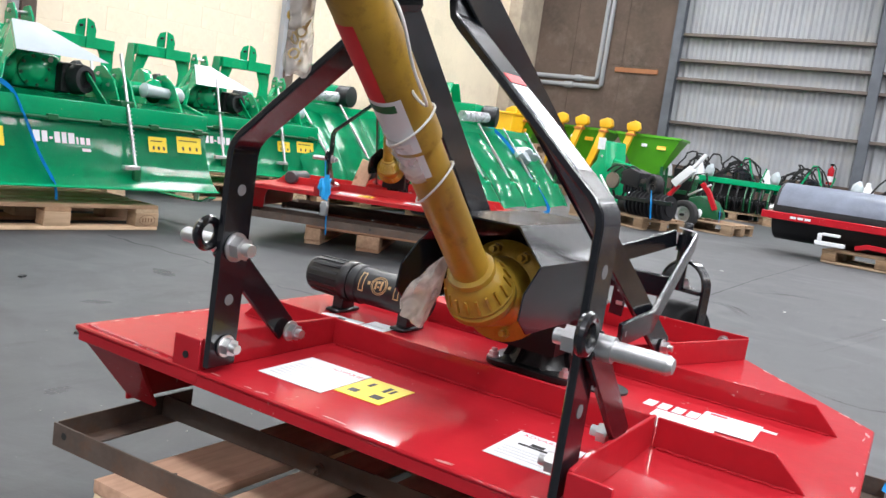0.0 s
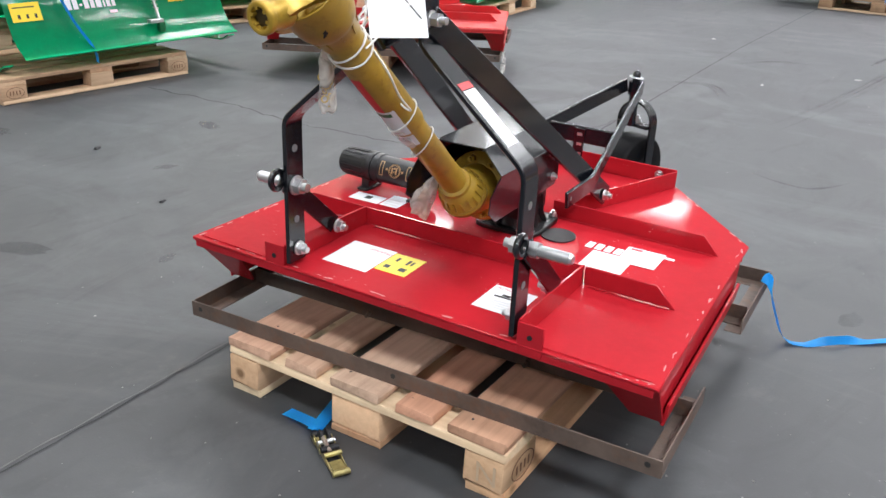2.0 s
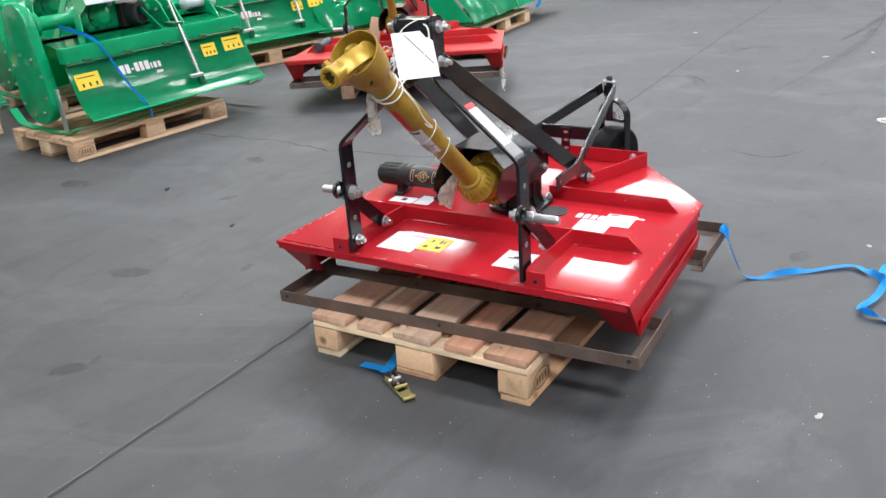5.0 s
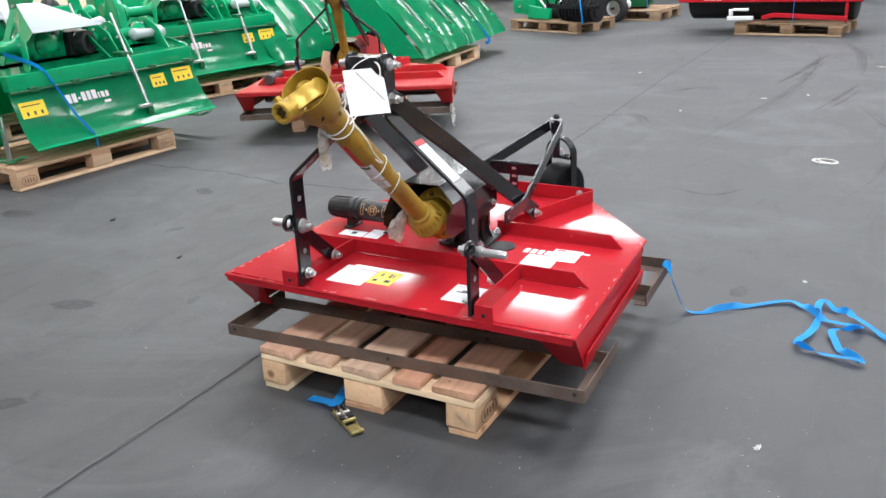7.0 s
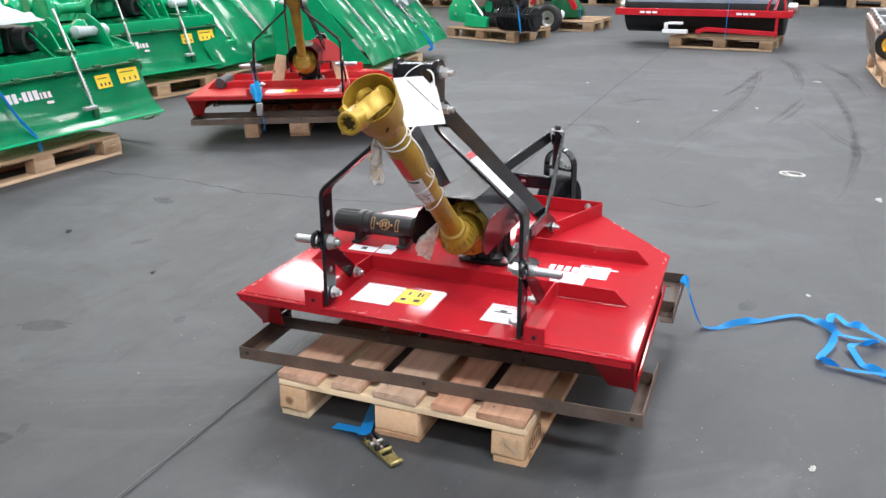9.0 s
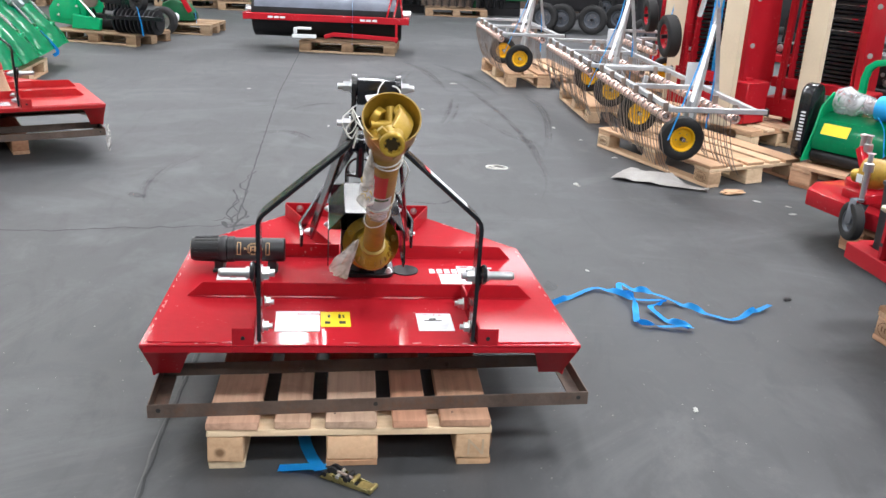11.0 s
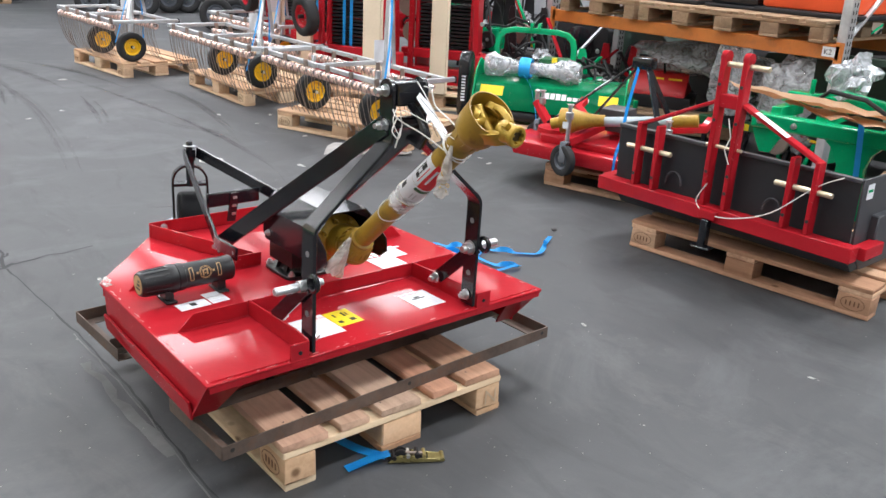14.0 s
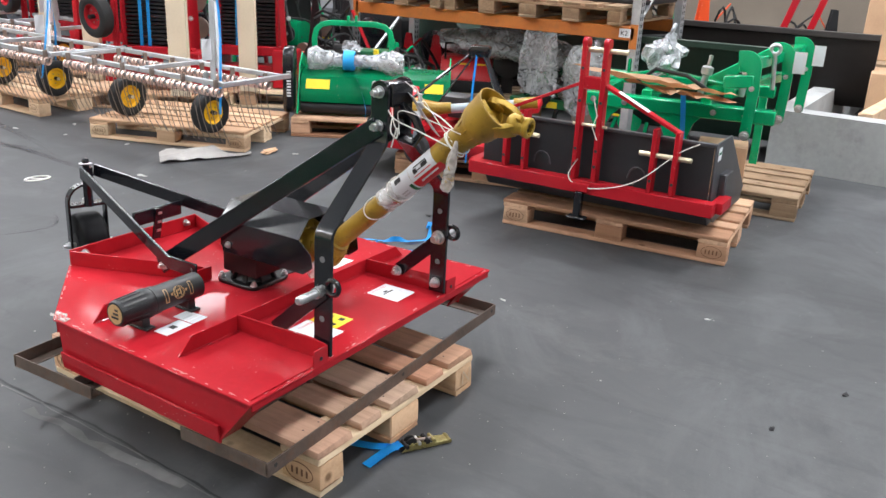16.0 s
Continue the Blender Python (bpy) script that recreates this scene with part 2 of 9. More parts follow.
def floor_mat():
    """Dark sealed concrete: cloudy wear, scuffs, dusty patches, fine aggregate."""
    m, nt, b = node_mat("dark_sealed_concrete")
    v = coords(nt)
    cloud = noise_tex(nt, v, 0.55, 6.0, 0.62, 0.6)
    mid = noise_tex(nt, v, 2.4, 6.0, 0.65, 1.4)
    scuff = noise_tex(nt, coords(nt, (1.9, 0.55, 1)), 1.9, 7.0, 0.62, 2.4)
    fine = noise_tex(nt, v, 160.0, 2.0)
    grit = noise_tex(nt, v, 38.0, 4.0, 0.7)
    col = ramp(nt, cloud, [(0.28, (0.032, 0.034, 0.037)), (0.5, (0.050, 0.0525, 0.056)), (0.72, (0.076, 0.079, 0.082))]).outputs["Color"]
    col = mix(nt, ramp(nt, mid, [(0.40, (0.40, 0.40, 0.40)), (0.62, (0, 0, 0))]).outputs["Color"], col, (0.033, 0.035, 0.039))
    col = mix(nt, ramp(nt, scuff, [(0.52, (0, 0, 0)), (0.72, (0.6, 0.6, 0.6))]).outputs["Color"], col, (0.024, 0.025, 0.028))
    worn = noise_tex(nt, coords(nt, (0.8, 1.3, 1)), 0.8, 7.0, 0.66, 1.8)
    col = mix(nt, ramp(nt, worn, [(0.50, (0, 0, 0)), (0.68, (0.55, 0.55, 0.55))]).outputs["Color"], col, (0.098, 0.103, 0.108))
    dust = noise_tex(nt, coords(nt, (1.0, 0.6, 1)), 1.6, 9.0, 0.74, 0.8)
    col = mix(nt, ramp(nt, dust, [(0.56, (0, 0, 0)), (0.76, (0.38, 0.38, 0.38))]).outputs["Color"], col, (0.135, 0.136, 0.137))
    col = mix(nt, ramp(nt, grit, [(0.62, (0, 0, 0)), (0.78, (0.35, 0.35, 0.35))]).outputs["Color"], col, (0.12, 0.12, 0.122))
    for scale, lim, tone in ((6.0, 0.02, (0.36, 0.35, 0.33)), (17.0, 0.025, (0.22, 0.22, 0.21))):
        speck = nt.nodes.new("ShaderNodeTexVoronoi")
        speck.inputs["Scale"].default_value = scale
        nt.links.new(v, speck.inputs["Vector"])
        col = mix(nt, ramp(nt, speck.outputs["Distance"], [(lim * 0.6, (0.8, 0.8, 0.8)), (lim * 1.6, (0, 0, 0))]).outputs["Color"], col, tone)
    nt.links.new(col, b.inputs["Base Color"])
    rr = nt.nodes.new("ShaderNodeMapRange")
    rr.inputs["To Min"].default_value, rr.inputs["To Max"].default_value = 0.54, 0.70
    b.inputs["Specular IOR Level"].default_value = 0.62
    nt.links.new(cloud, rr.inputs["Value"])
    nt.links.new(rr.outputs["Result"], b.inputs["Roughness"])
    bump(nt, b, fine, 0.12, 0.002)
    return m


FLOOR = floor_mat()


# ---- mesh tools ----
class Shape:
    """A bmesh that pieces are added to, all in one coordinate system."""

    def __init__(self):
        self.bm = bmesh.new()

    def _faces(self, vs, faces):
        v = [self.bm.verts.new(p) for p in vs]
        for f in faces:
            try:
                self.bm.faces.new([v[i] for i in f])
            except ValueError:
                pass
        return self

    def box(self, x0, x1, y0, y1, z0, z1, m=None):
        ps = [Vector((x, y, z)) for z in (z0, z1) for x, y in ((x0, y0), (x1, y0), (x1, y1), (x0, y1))]
        if m is not None:
            ps = [m @ p for p in ps]
        return self._faces(ps, [(3, 2, 1, 0), (4, 5, 6, 7), (0, 1, 5, 4), (1, 2, 6, 5), (2, 3, 7, 6), (3, 0, 4, 7)])

    def prism(self, poly, h, m=None):
        """A flat polygon, lifted h along its normal."""
        m = m or Matrix()
        n = len(poly)
        ps = [m @ Vector((x, y, z)) for z in (0, h) for x, y in poly]
        return self._faces(ps, [tuple(reversed(range(n))), tuple(range(n, 2 * n))] + [(i, (i + 1) % n, n + (i + 1) % n, n + i) for i in range(n)])

    def rings(self, rings, closed_ends=True):
        n = len(rings[0])
        v = [[self.bm.verts.new(p) for p in r] for r in rings]
        for a, b in zip(v, v[1:]):
            for i in range(n):
                self.bm.faces.new((a[i], a[(i + 1) % n], b[(i + 1) % n], b[i]))
        if closed_ends:
            self.bm.faces.new(list(reversed(v[0])))
            self.bm.faces.new(v[-1])
        return self

    def lathe(self, profile, p0, axis, seg=24, ends=True):
        """Radius and distance along the axis, turned round it."""
        axis = Vector(axis).normalized()
        side = axis.orthogonal().normalized()
        other = axis.cross(side)
        p0 = Vector(p0)
        return self.rings([[p0 + axis * d + (side * math.cos(2 * math.pi * k / seg) + other * math.sin(2 * math.pi * k / seg)) * max(r, 1e-4) for k in range(seg)] for r, d in profile], ends)

    def cyl(self, p0, p1, r, r1=None, seg=14):
        p0, p1 = Vector(p0), Vector(p1)
        return self.lathe([(r, 0), (r if r1 is None else r1, (p1 - p0).length)], p0, p1 - p0, seg)

    def tube(self, path, r, seg=8):
        pts = [Vector(p) for p in path]
        rings, side = [], None
        for i, p in enumerate(pts):
            d = (pts[min(i + 1, len(pts) - 1)] - pts[max(i - 1, 0)]).normalized()
            side = d.orthogonal().normalized() if side is None else (side - d * side.dot(d)).normalized()
            other = d.cross(side)
            rings.append([p + (side * math.cos(2 * math.pi * k / seg) + other * math.sin(2 * math.pi * k / seg)) * r for k in range(seg)])
        return self.rings(rings)

    def bar(self, path, wide, thick, across):
        """A flat bar along a path: wide along the vector across, thick the other way, mitred at the bends."""
        pts = [Vector(p) for p in path]
        rings = []
        for i, p in enumerate(pts):
            d0 = (p - pts[i - 1]).normalized() if i else (pts[1] - p).normalized()
            d1 = (pts[i + 1] - p).normalized() if i + 1 < len(pts) else d0
            d = (d0 + d1).normalized()
            a = Vector(across)
            a = (a - d * a.dot(d)).normalized()
            n = d.cross(a)
            s = 1 / max(0.35, math.sqrt((1 + d0.dot(d1)) / 2))
            rings.append([p + a * (wide / 2 * k) + n * (thick / 2 * s * j) for k, j in ((-1, -1), (1, -1), (1, 1), (-1, 1))])
        return self.rings(rings)

    def torus(self, centre, axis, R, r, seg=24, n=8):
        axis = Vector(axis).normalized()
        s = axis.orthogonal().normalized()
        o = axis.cross(s)
        c = Vector(centre)
        rings = []
        for k in range(seg + 1):
            a = 2 * math.pi * k / seg
            d = s * math.cos(a) + o * math.sin(a)
            rings.append([c + d * (R + r * math.cos(2 * math.pi * j / n)) + axis * (r * math.sin(2 * math.pi * j / n)) for j in range(n)])
        return self.rings(rings, False)

    def bolt(self, p, axis, r=0.012, length=0.02):
        """A hexagon nut with a washer and the thread end."""
        p, a = Vector(p), Vector(axis).normalized()
        self.cyl(p, p + a * 0.003, r * 1.25, seg=16)
        self.cyl(p + a * 0.003, p + a * (0.003 + length * 0.55), r, seg=6)
        return self.cyl(p + a * 0.003, p + a * (0.003 + length), r * 0.55, seg=10)

    def sheet(self, grid, thick=0.0):
        """A grid of points as a skin."""
        v = [[self.bm.verts.new(p) for p in row] for row in grid]
        fs = [self.bm.faces.new((v[i][j], v[i][j + 1], v[i + 1][j + 1], v[i + 1][j])) for i in range(len(v) - 1) for j in range(len(v[0]) - 1)]
        if thick:
            bmesh.ops.solidify(self.bm, geom=fs, thickness=thick)
        return self

    def bevel(self, w=0.002, seg=1, angle=35):
        bmesh.ops.remove_doubles(self.bm, verts=self.bm.verts, dist=1e-5)
        es = [e for e in self.bm.edges if len(e.link_faces) == 2 and e.calc_face_angle(0) > radians(angle)]
        bmesh.ops.bevel(self.bm, geom=es, offset=w, segments=seg, profile=0.6, affect="EDGES", clamp_overlap=True)
        return self

    def mesh(self, name, material, smooth=40):
        bmesh.ops.recalc_face_normals(self.bm, faces=self.bm.faces)
        me = bpy.data.meshes.new(name)
        self.bm.to_mesh(me)
        self.bm.free()
        me.materials.append(material)
        if smooth:
            me.polygons.foreach_set("use_smooth", [True] * len(me.polygons))
            me.set_sharp_from_angle(angle=radians(smooth))
        return me


def part(name, shape, material, parent, label="", smooth=40):
    ob = new(name, shape.mesh(name, material, smooth))
    ob.parent = parent
    return tagged(ob, label)


def share(name, me, parent, m):
    ob = new(name, me)
    ob.parent = parent
    ob.matrix_basis = m
    return ob


def thing(name, label, category, m, group="", kind=""):
    ob = new(name)
    ob.empty_display_size = 0.1
    ob.matrix_basis = m
    return tagged(ob, label, category, group, kind)


def solid(name, shape, material, label, category, m=None, group="", kind="", smooth=40):
    """A thing that is one mesh."""
    ob = new(name, shape.mesh(name, material, smooth))
    if m is not None:
        ob.matrix_basis = m
    return tagged(ob, label, category, group, kind)


def arc(cx, cz, r, a0, a1, n):
    return [(cx + r * math.cos(radians(a0 + (a1 - a0) * k / n)), cz + r * math.sin(radians(a0 + (a1 - a0) * k / n))) for k in range(n + 1)]


# ---- the hall ----
WEST, EAST, SOUTH, NORTH = -8.9, 12.0, -9.0, 17.0

s = Shape()
s.box(WEST - 0.3, EAST + 0.3, SOUTH - 0.3, NORTH + 0.3, -0.15, 0.0)
floor = solid("floor", s, FLOOR, "dark grey sealed concrete floor, scuffed and dusty", "floor", kind="structure")


def groove(name, pts, width, label, wander=0.012, mat=None, z=0.0015):
    """A crack or a tyre mark: a thin irregular strip lying on the floor."""
    rnd = random.Random(len(pts) * 7 + int(pts[0][0] * 100))
    line = []
    for (x0, y0), (x1, y1) in zip(pts, pts[1:]):
        n = max(2, int(math.hypot(x1 - x0, y1 - y0) / 0.06))
        line += [(x0 + (x1 - x0) * k / n + rnd.uniform(-wander, wander), y0 + (y1 - y0) * k / n + rnd.uniform(-wander, wander)) for k in range(n)]
    line.append(pts[-1])
    g = []
    for i, (x, y) in enumerate(line):
        a, b = line[max(0, i - 1)], line[min(len(line) - 1, i + 1)]
        dx, dy = b[0] - a[0], b[1] - a[1]
        l = math.hypot(dx, dy) or 1
        w = width * rnd.uniform(0.35, 1.0) / 2
        g.append([Vector((x - dy / l * w, y + dx / l * w, z)), Vector((x + dy / l * w, y - dx / l * w, z))])
    return solid(name, Shape().sheet(g), mat, label, "floor mark", kind="structure")


CRACK = surface("dark_crack_filler", (0.030, 0.031, 0.033), 0.8, vary=0.3)
CRACK_PALE = surface("pale_crumbled_joint", (0.13, 0.13, 0.13), 0.9, vary=0.35, fine=30)


def scuff_mat(name, strength):
    """Rubber rubbed thinly and unevenly onto the floor, so that the floor shows through."""
    m, nt, b = node_mat(name)
    v = coords(nt)
    b.inputs["Base Color"].default_value = (0.016, 0.016, 0.018, 1)
    b.inputs["Roughness"].default_value = 0.5
    thin = ramp(nt, noise_tex(nt, v, 5.0, 6.0, 0.7, 1.0), [(0.30, (0.0, 0.0, 0.0)), (0.75, (strength, strength, strength))]).outputs["Color"]
    nt.links.new(thin, b.inputs["Alpha"])
    return m


TYRE = scuff_mat("faint_rubber_scuff", 0.17)
OIL = scuff_mat("faint_oil_stain", 0.17)
groove("floor_joint", [(-0.56, -3.0), (-0.56, 0.2), (-0.54, 0.8), (-0.55, 1.3), (-0.6, 2.1)], 0.010, "straight dark joint in the concrete floor", 0.004, CRACK)
groove("floor_joint", [(-0.6, 2.1), (-0.65, 4.0), (-0.70, 6.0), (-0.68, 9.0), (-0.66, 13.0)], 0.012, "straight dark joint in the concrete floor", 0.004, CRACK)
groove("floor_crack", [(-3.2, 2.07), (-2.5, 2.08), (-1.98, 1.99), (-1.4, 2.04), (-0.97, 2.10), (-0.6, 2.14), (-0.2, 2.2)], 0.016, "jagged crack across the concrete floor", 0.02, CRACK)
groove("floor_joint_crumb", [(-0.572, -3.0), (-0.572, 0.2), (-0.553, 0.8), (-0.562, 1.3)], 0.007, "pale chipped edge of the floor joint", 0.004, CRACK_PALE, 0.0018)
groove("floor_joint_crumb", [(-0.585, 0.35), (-0.60, 0.75), (-0.60, 1.05)], 0.05, "crumbled pale edge of the floor joint", 0.012, CRACK_PALE, 0.001)
for pts, w in (([(-0.62, 3.2), (-0.67, 2.9), (-0.60, 2.7), (-0.67, 2.5), (-0.59, 2.36), (-0.64, 2.22)], 0.012), ([(-0.69, 2.8), (-0.64, 2.55), (-0.68, 2.4), (-0.62, 2.18)], 0.014), ([(-0.60, 2.5), (-0.56, 2.3), (-0.61, 2.1)], 0.018), ([(-0.72, 2.2), (-0.66, 2.28), (-0.60, 2.22), (-0.55, 2.3)], 0.014)):
    groove("floor_crack", pts, w, "fine jagged cracks where two joints meet", 0.016, CRACK, 0.0013)
groove("floor_joint_crumb", [(-0.66, 2.20), (-0.62, 2.12), (-0.56, 2.16)], 0.035, "crumbled dark hollow at the crossing of the joints", 0.02, CRACK, 0.001)
STAINS = [(-3.06, 0.98, 0.10), (-1.62, 0.21, 0.085), (-1.13, -0.45, 0.06), (-1.94, 1.10, 0.05), (0.87, 1.345, 0.05), (-1.16, 0.44, 0.035), (-1.09, -0.37, 0.03), (-1.21, 2.65, 0.06), (-2.3, 1.7, 0.07)]
SCUFFS = [([(0.9, 7.8), (1.1, 6.9), (1.25, 5.8), (1.33, 4.7), (1.31, 3.7), (1.22, 3.0), (1.02, 2.4)], 0.07), ([(1.5, 7.28), (1.67, 6.16), (1.68, 5.37), (1.48, 4.27), (1.17, 3.32)], 0.06), ([(0.97, 5.17), (1.19, 4.47), (1.33, 4.14), (1.31, 3.72)], 0.06), ([(0.91, 8.35), (1.29, 7.21), (1.43, 6.09)], 0.09), ([(-1.01, 3.66), (-1.17, 3.24), (-1.18, 2.75), (-1.08, 2.39)], 0.05), ([(-0.59, 5.21), (-0.35, 5.53), (-0.06, 5.62)], 0.09), ([(0.25, 8.18), (0.45, 7.32), (0.48, 5.96), (0.31, 4.51), (0.12, 3.5)], 0.07), ([(0.5, 8.64), (0.81, 7.69), (0.92, 6.36)], 0.10), ([(-0.77, 4.24), (-0.5, 4.37), (-0.29, 4.06)], 0.06), ([(0.66, 7.83), (0.51, 7.25), (0.42, 6.41), (0.32, 5.82)], 0.10), ([(0.96, 5.95), (0.83, 5.19), (0.72, 4.75)], 0.07), ([(0.23, 2.65), (0.49, 2.57), (0.65, 2.79)], 0.04)]


def scuff(pts, width, seed):
    """A tyre scuff: several thin smooth smears side by side, fading at both ends."""
    rnd = random.Random(seed)
    P = [Vector((x, y, 0)) for x, y in pts]
    line = []
    for i in range(len(P) - 1):
        a, b, c, d = P[max(0, i - 1)], P[i], P[i + 1], P[min(len(P) - 1, i + 2)]
        line += [0.5 * ((2 * b) + (c - a) * t + (2 * a - 5 * b + 4 * c - d) * t * t + (3 * b - a - 3 * c + d) * t ** 3) for t in [j / 8 for j in range(8)]]
    line.append(P[-1])
    n = len(line)
    sh = Shape()
    for k in range(5):
        off, i0, i1 = rnd.uniform(-0.5, 0.5) * width, rnd.randint(0, n // 3), n - rnd.randint(0, n // 3)
        w0 = width * rnd.uniform(0.10, 0.26)
        g = []
        for i in range(i0, i1):
            d = (line[min(i + 1, n - 1)] - line[max(i - 1, 0)]).normalized()
            side = Vector((-d.y, d.x, 0))
            w = w0 * math.sin(math.pi * (i - i0 + 0.5) / (i1 - i0)) ** 0.7
            c = line[i] + side * off + Vector((0, 0, 0.001 + 0.0003 * k))
            g.append([c - side * w, c + side * w])
        sh.sheet(g)
    return solid("tyre_mark", sh, TYRE, "faint smeared black tyre scuff", "floor mark", kind="structure")


for i, (pts, w) in enumerate(SCUFFS):
    scuff(pts, w * 1.3, 50 + i)
for i, (x, y, r) in enumerate(STAINS):
    edge = [(r * (1.25 if k % 2 else 1.0) * math.cos(k * 0.349) * (1 + 0.35 * noise.noise(Vector((k * 0.5, i * 3.1, 0)))), r * 0.6 * math.sin(k * 0.349) * (1 + 0.35 * noise.noise(Vector((k * 0.5, i * 3.1, 4))))) for k in range(18)]
    solid("oil_stain", Shape().prism(edge, 0.0003, pose(x, y, 0.0008, 0, 0, 20 * i)), OIL, "faint dark oil stain on the concrete", "floor mark", kind="structure")
# grit and crumbs swept loose on the concrete
grit = random.Random(71)
s = Shape()
for k in range(240):
    cx, cy, sp = grit.choice(((0.0, -0.2, 0.5), (1.0, 0.5, 0.5), (0.9, -0.3, 0.5), (-0.65, 0.6, 0.35), (1.3, -0.9, 0.6), (-1.2, 0.5, 0.8), (0.2, 3.6, 1.4)))
    x, y, r = grit.gauss(cx, sp), grit.gauss(cy, sp), grit.uniform(0.0012, 0.0034)
    v = [Vector((x + r * grit.uniform(0.6, 1.4) * math.cos(a), y + r * grit.uniform(0.6, 1.4) * math.sin(a), 0.0003)) for a in (0, 1.6, 3.1, 4.6)] + [Vector((x, y, r))]
    s._faces(v, [(0, 1, 4), (1, 2, 4), (2, 3, 4), (3, 0, 4), (3, 2, 1, 0)])
solid("floor_grit", s, surface("pale_grit", (0.26, 0.255, 0.24), 0.8, vary=0.3), "pale grit and crumbs scattered over the concrete", "grit", kind="stuff", smooth=0)


# roof with open rooflights
def roof():
    s = Shape()
    xs = sorted({WEST - 0.3, EAST + 0.3, *[v for x, y, sx, sy in ROOFLIGHTS for v in (x - sx / 2, x + sx / 2)]})
    ys = sorted({SOUTH - 0.3, NORTH + 0.3, *[v for x, y, sx, sy in ROOFLIGHTS for v in (y - sy / 2, y + sy / 2)]})
    for x0, x1 in zip(xs, xs[1:]):
        for y0, y1 in zip(ys, ys[1:]):
            cx, cy = (x0 + x1) / 2, (y0 + y1) / 2
            if not any(abs(cx - x) < sx / 2 and abs(cy - y) < sy / 2 for x, y, sx, sy in ROOFLIGHTS):
                s.box(x0, x1, y0, y1, ROOF_Z, ROOF_Z + 0.12)
    return solid("ceiling", s, ROOFMAT, "pale roof sheeting with open rooflight strips", "ceiling", kind="structure", smooth=0)


roof()
# rafters out of view, added to break up the rooflights' reflections
for i in range(9):
    x = WEST + 1.1 + i * 2.45
    s = Shape().box(x - 0.08, x + 0.08, SOUTH, NORTH, ROOF_Z - 0.34, ROOF_Z - 0.325).box(x - 0.008, x + 0.008, SOUTH, NORTH, ROOF_Z - 0.325, ROOF_Z - 0.02).box(x - 0.08, x + 0.08, SOUTH, NORTH, ROOF_Z - 0.02, ROOF_Z - 0.005)
    solid("roof_rafter", s, DARKMETAL, "unseen dark steel rafter added to break up the rooflight reflections", "rafter", kind="structure", smooth=0)


def wall_box(name, x0, x1, y0, y1, z0, z1, material, label):
    return solid(name, Shape().box(x0, x1, y0, y1, z0, z1), material, label, "wall", kind="structure", smooth=0)


wall_west = wall_box("wall_west", WEST - 0.3, WEST, SOUTH, NORTH, 0, ROOF_Z, BLOCK, "pale beige block wall behind the tillers")
wall_box("wall_east", EAST, EAST + 0.3, SOUTH, NORTH, 0, ROOF_Z, CORRUGATED, "light grey sheet wall at the end of the hall")
wall_box("wall_south", WEST - 0.3, EAST + 0.3, SOUTH - 0.3, SOUTH, 0, ROOF_Z, CORRUGATED, "light grey sheet wall behind the visitor")
COL1, COL2 = -5.32, -1.48
wall_north = wall_box("wall_north", WEST - 0.3, COL1, NORTH, NORTH + 0.3, 0, ROOF_Z, BROWNWALL, "dark brown boarded end wall")
wall_box("wall_north_base", COL1, EAST + 0.3, NORTH, NORTH + 0.3, 0, 0.85, BROWNWALL, "low brown plinth below the cladding")


def cladding(x0, x1):
    g = []
    n = int((x1 - x0) / 0.05)
    for z in (0.85, ROOF_Z):
        row = []
        for i in range(n + 1):
            x = x0 + (x1 - x0) * i / n
            row.append(Vector((x, NORTH + (0.05 if i % 4 in (0, 1) else 0.085), z)))
        g.append(row)
    s = Shape().sheet(g)
    s.box(x0, x1, NORTH + 0.2, NORTH + 0.3, 0.85, ROOF_Z)
    return solid("wall_north_cladding", s, CORRUGATED, "light grey ribbed metal cladding", "wall", kind="structure", smooth=0)


cladding(COL1, COL2)
cladding(COL2, EAST)
for x in (COL1, COL2, 2.6, 6.7):
    s = Shape().box(x - 0.09, x + 0.09, NORTH - 0.18, NORTH - 0.165, 0, ROOF_Z).box(x - 0.012, x + 0.012, NORTH - 0.165, NORTH - 0.015, 0, ROOF_Z).box(x - 0.09, x + 0.09, NORTH - 0.015, NORTH, 0, ROOF_Z)
    solid("steel_column", s, DARKMETAL, "dark grey steel column on the end wall", "column", kind="structure", smooth=0)
for x0, x1 in ((COL1, COL2), (COL2, 2.6), (2.6, 6.7)):
    for z in (1.72, 2.62, 3.0, 3.52, 4.6, 5.6):
        s = Shape().box(x0 + 0.1, x1 - 0.1, NORTH - 0.10, NORTH + 0.045, z - 0.03, z + 0.03).bevel(0.006)
        solid("wall_rail", s, RAIL_BROWN, "brown horizontal rail across the cladding", "wall rail", kind="structure")


# ---- pallets ----
# board meshes lie along y with their base at z = 0
def board_mesh(name, wx, ly, h, material, seed):
    s = Shape().box(-wx / 2, wx / 2, -ly / 2, ly / 2, 0, h).bevel(0.0035)
    rnd = random.Random(seed)
    for v in s.bm.verts:
        v.co += Vector((rnd.uniform(-0.0012, 0.0012), rnd.uniform(-0.003, 0.003), rnd.uniform(-0.0008, 0.0008)))
    return s.mesh(name, material)


PALLET_MESHES = {}


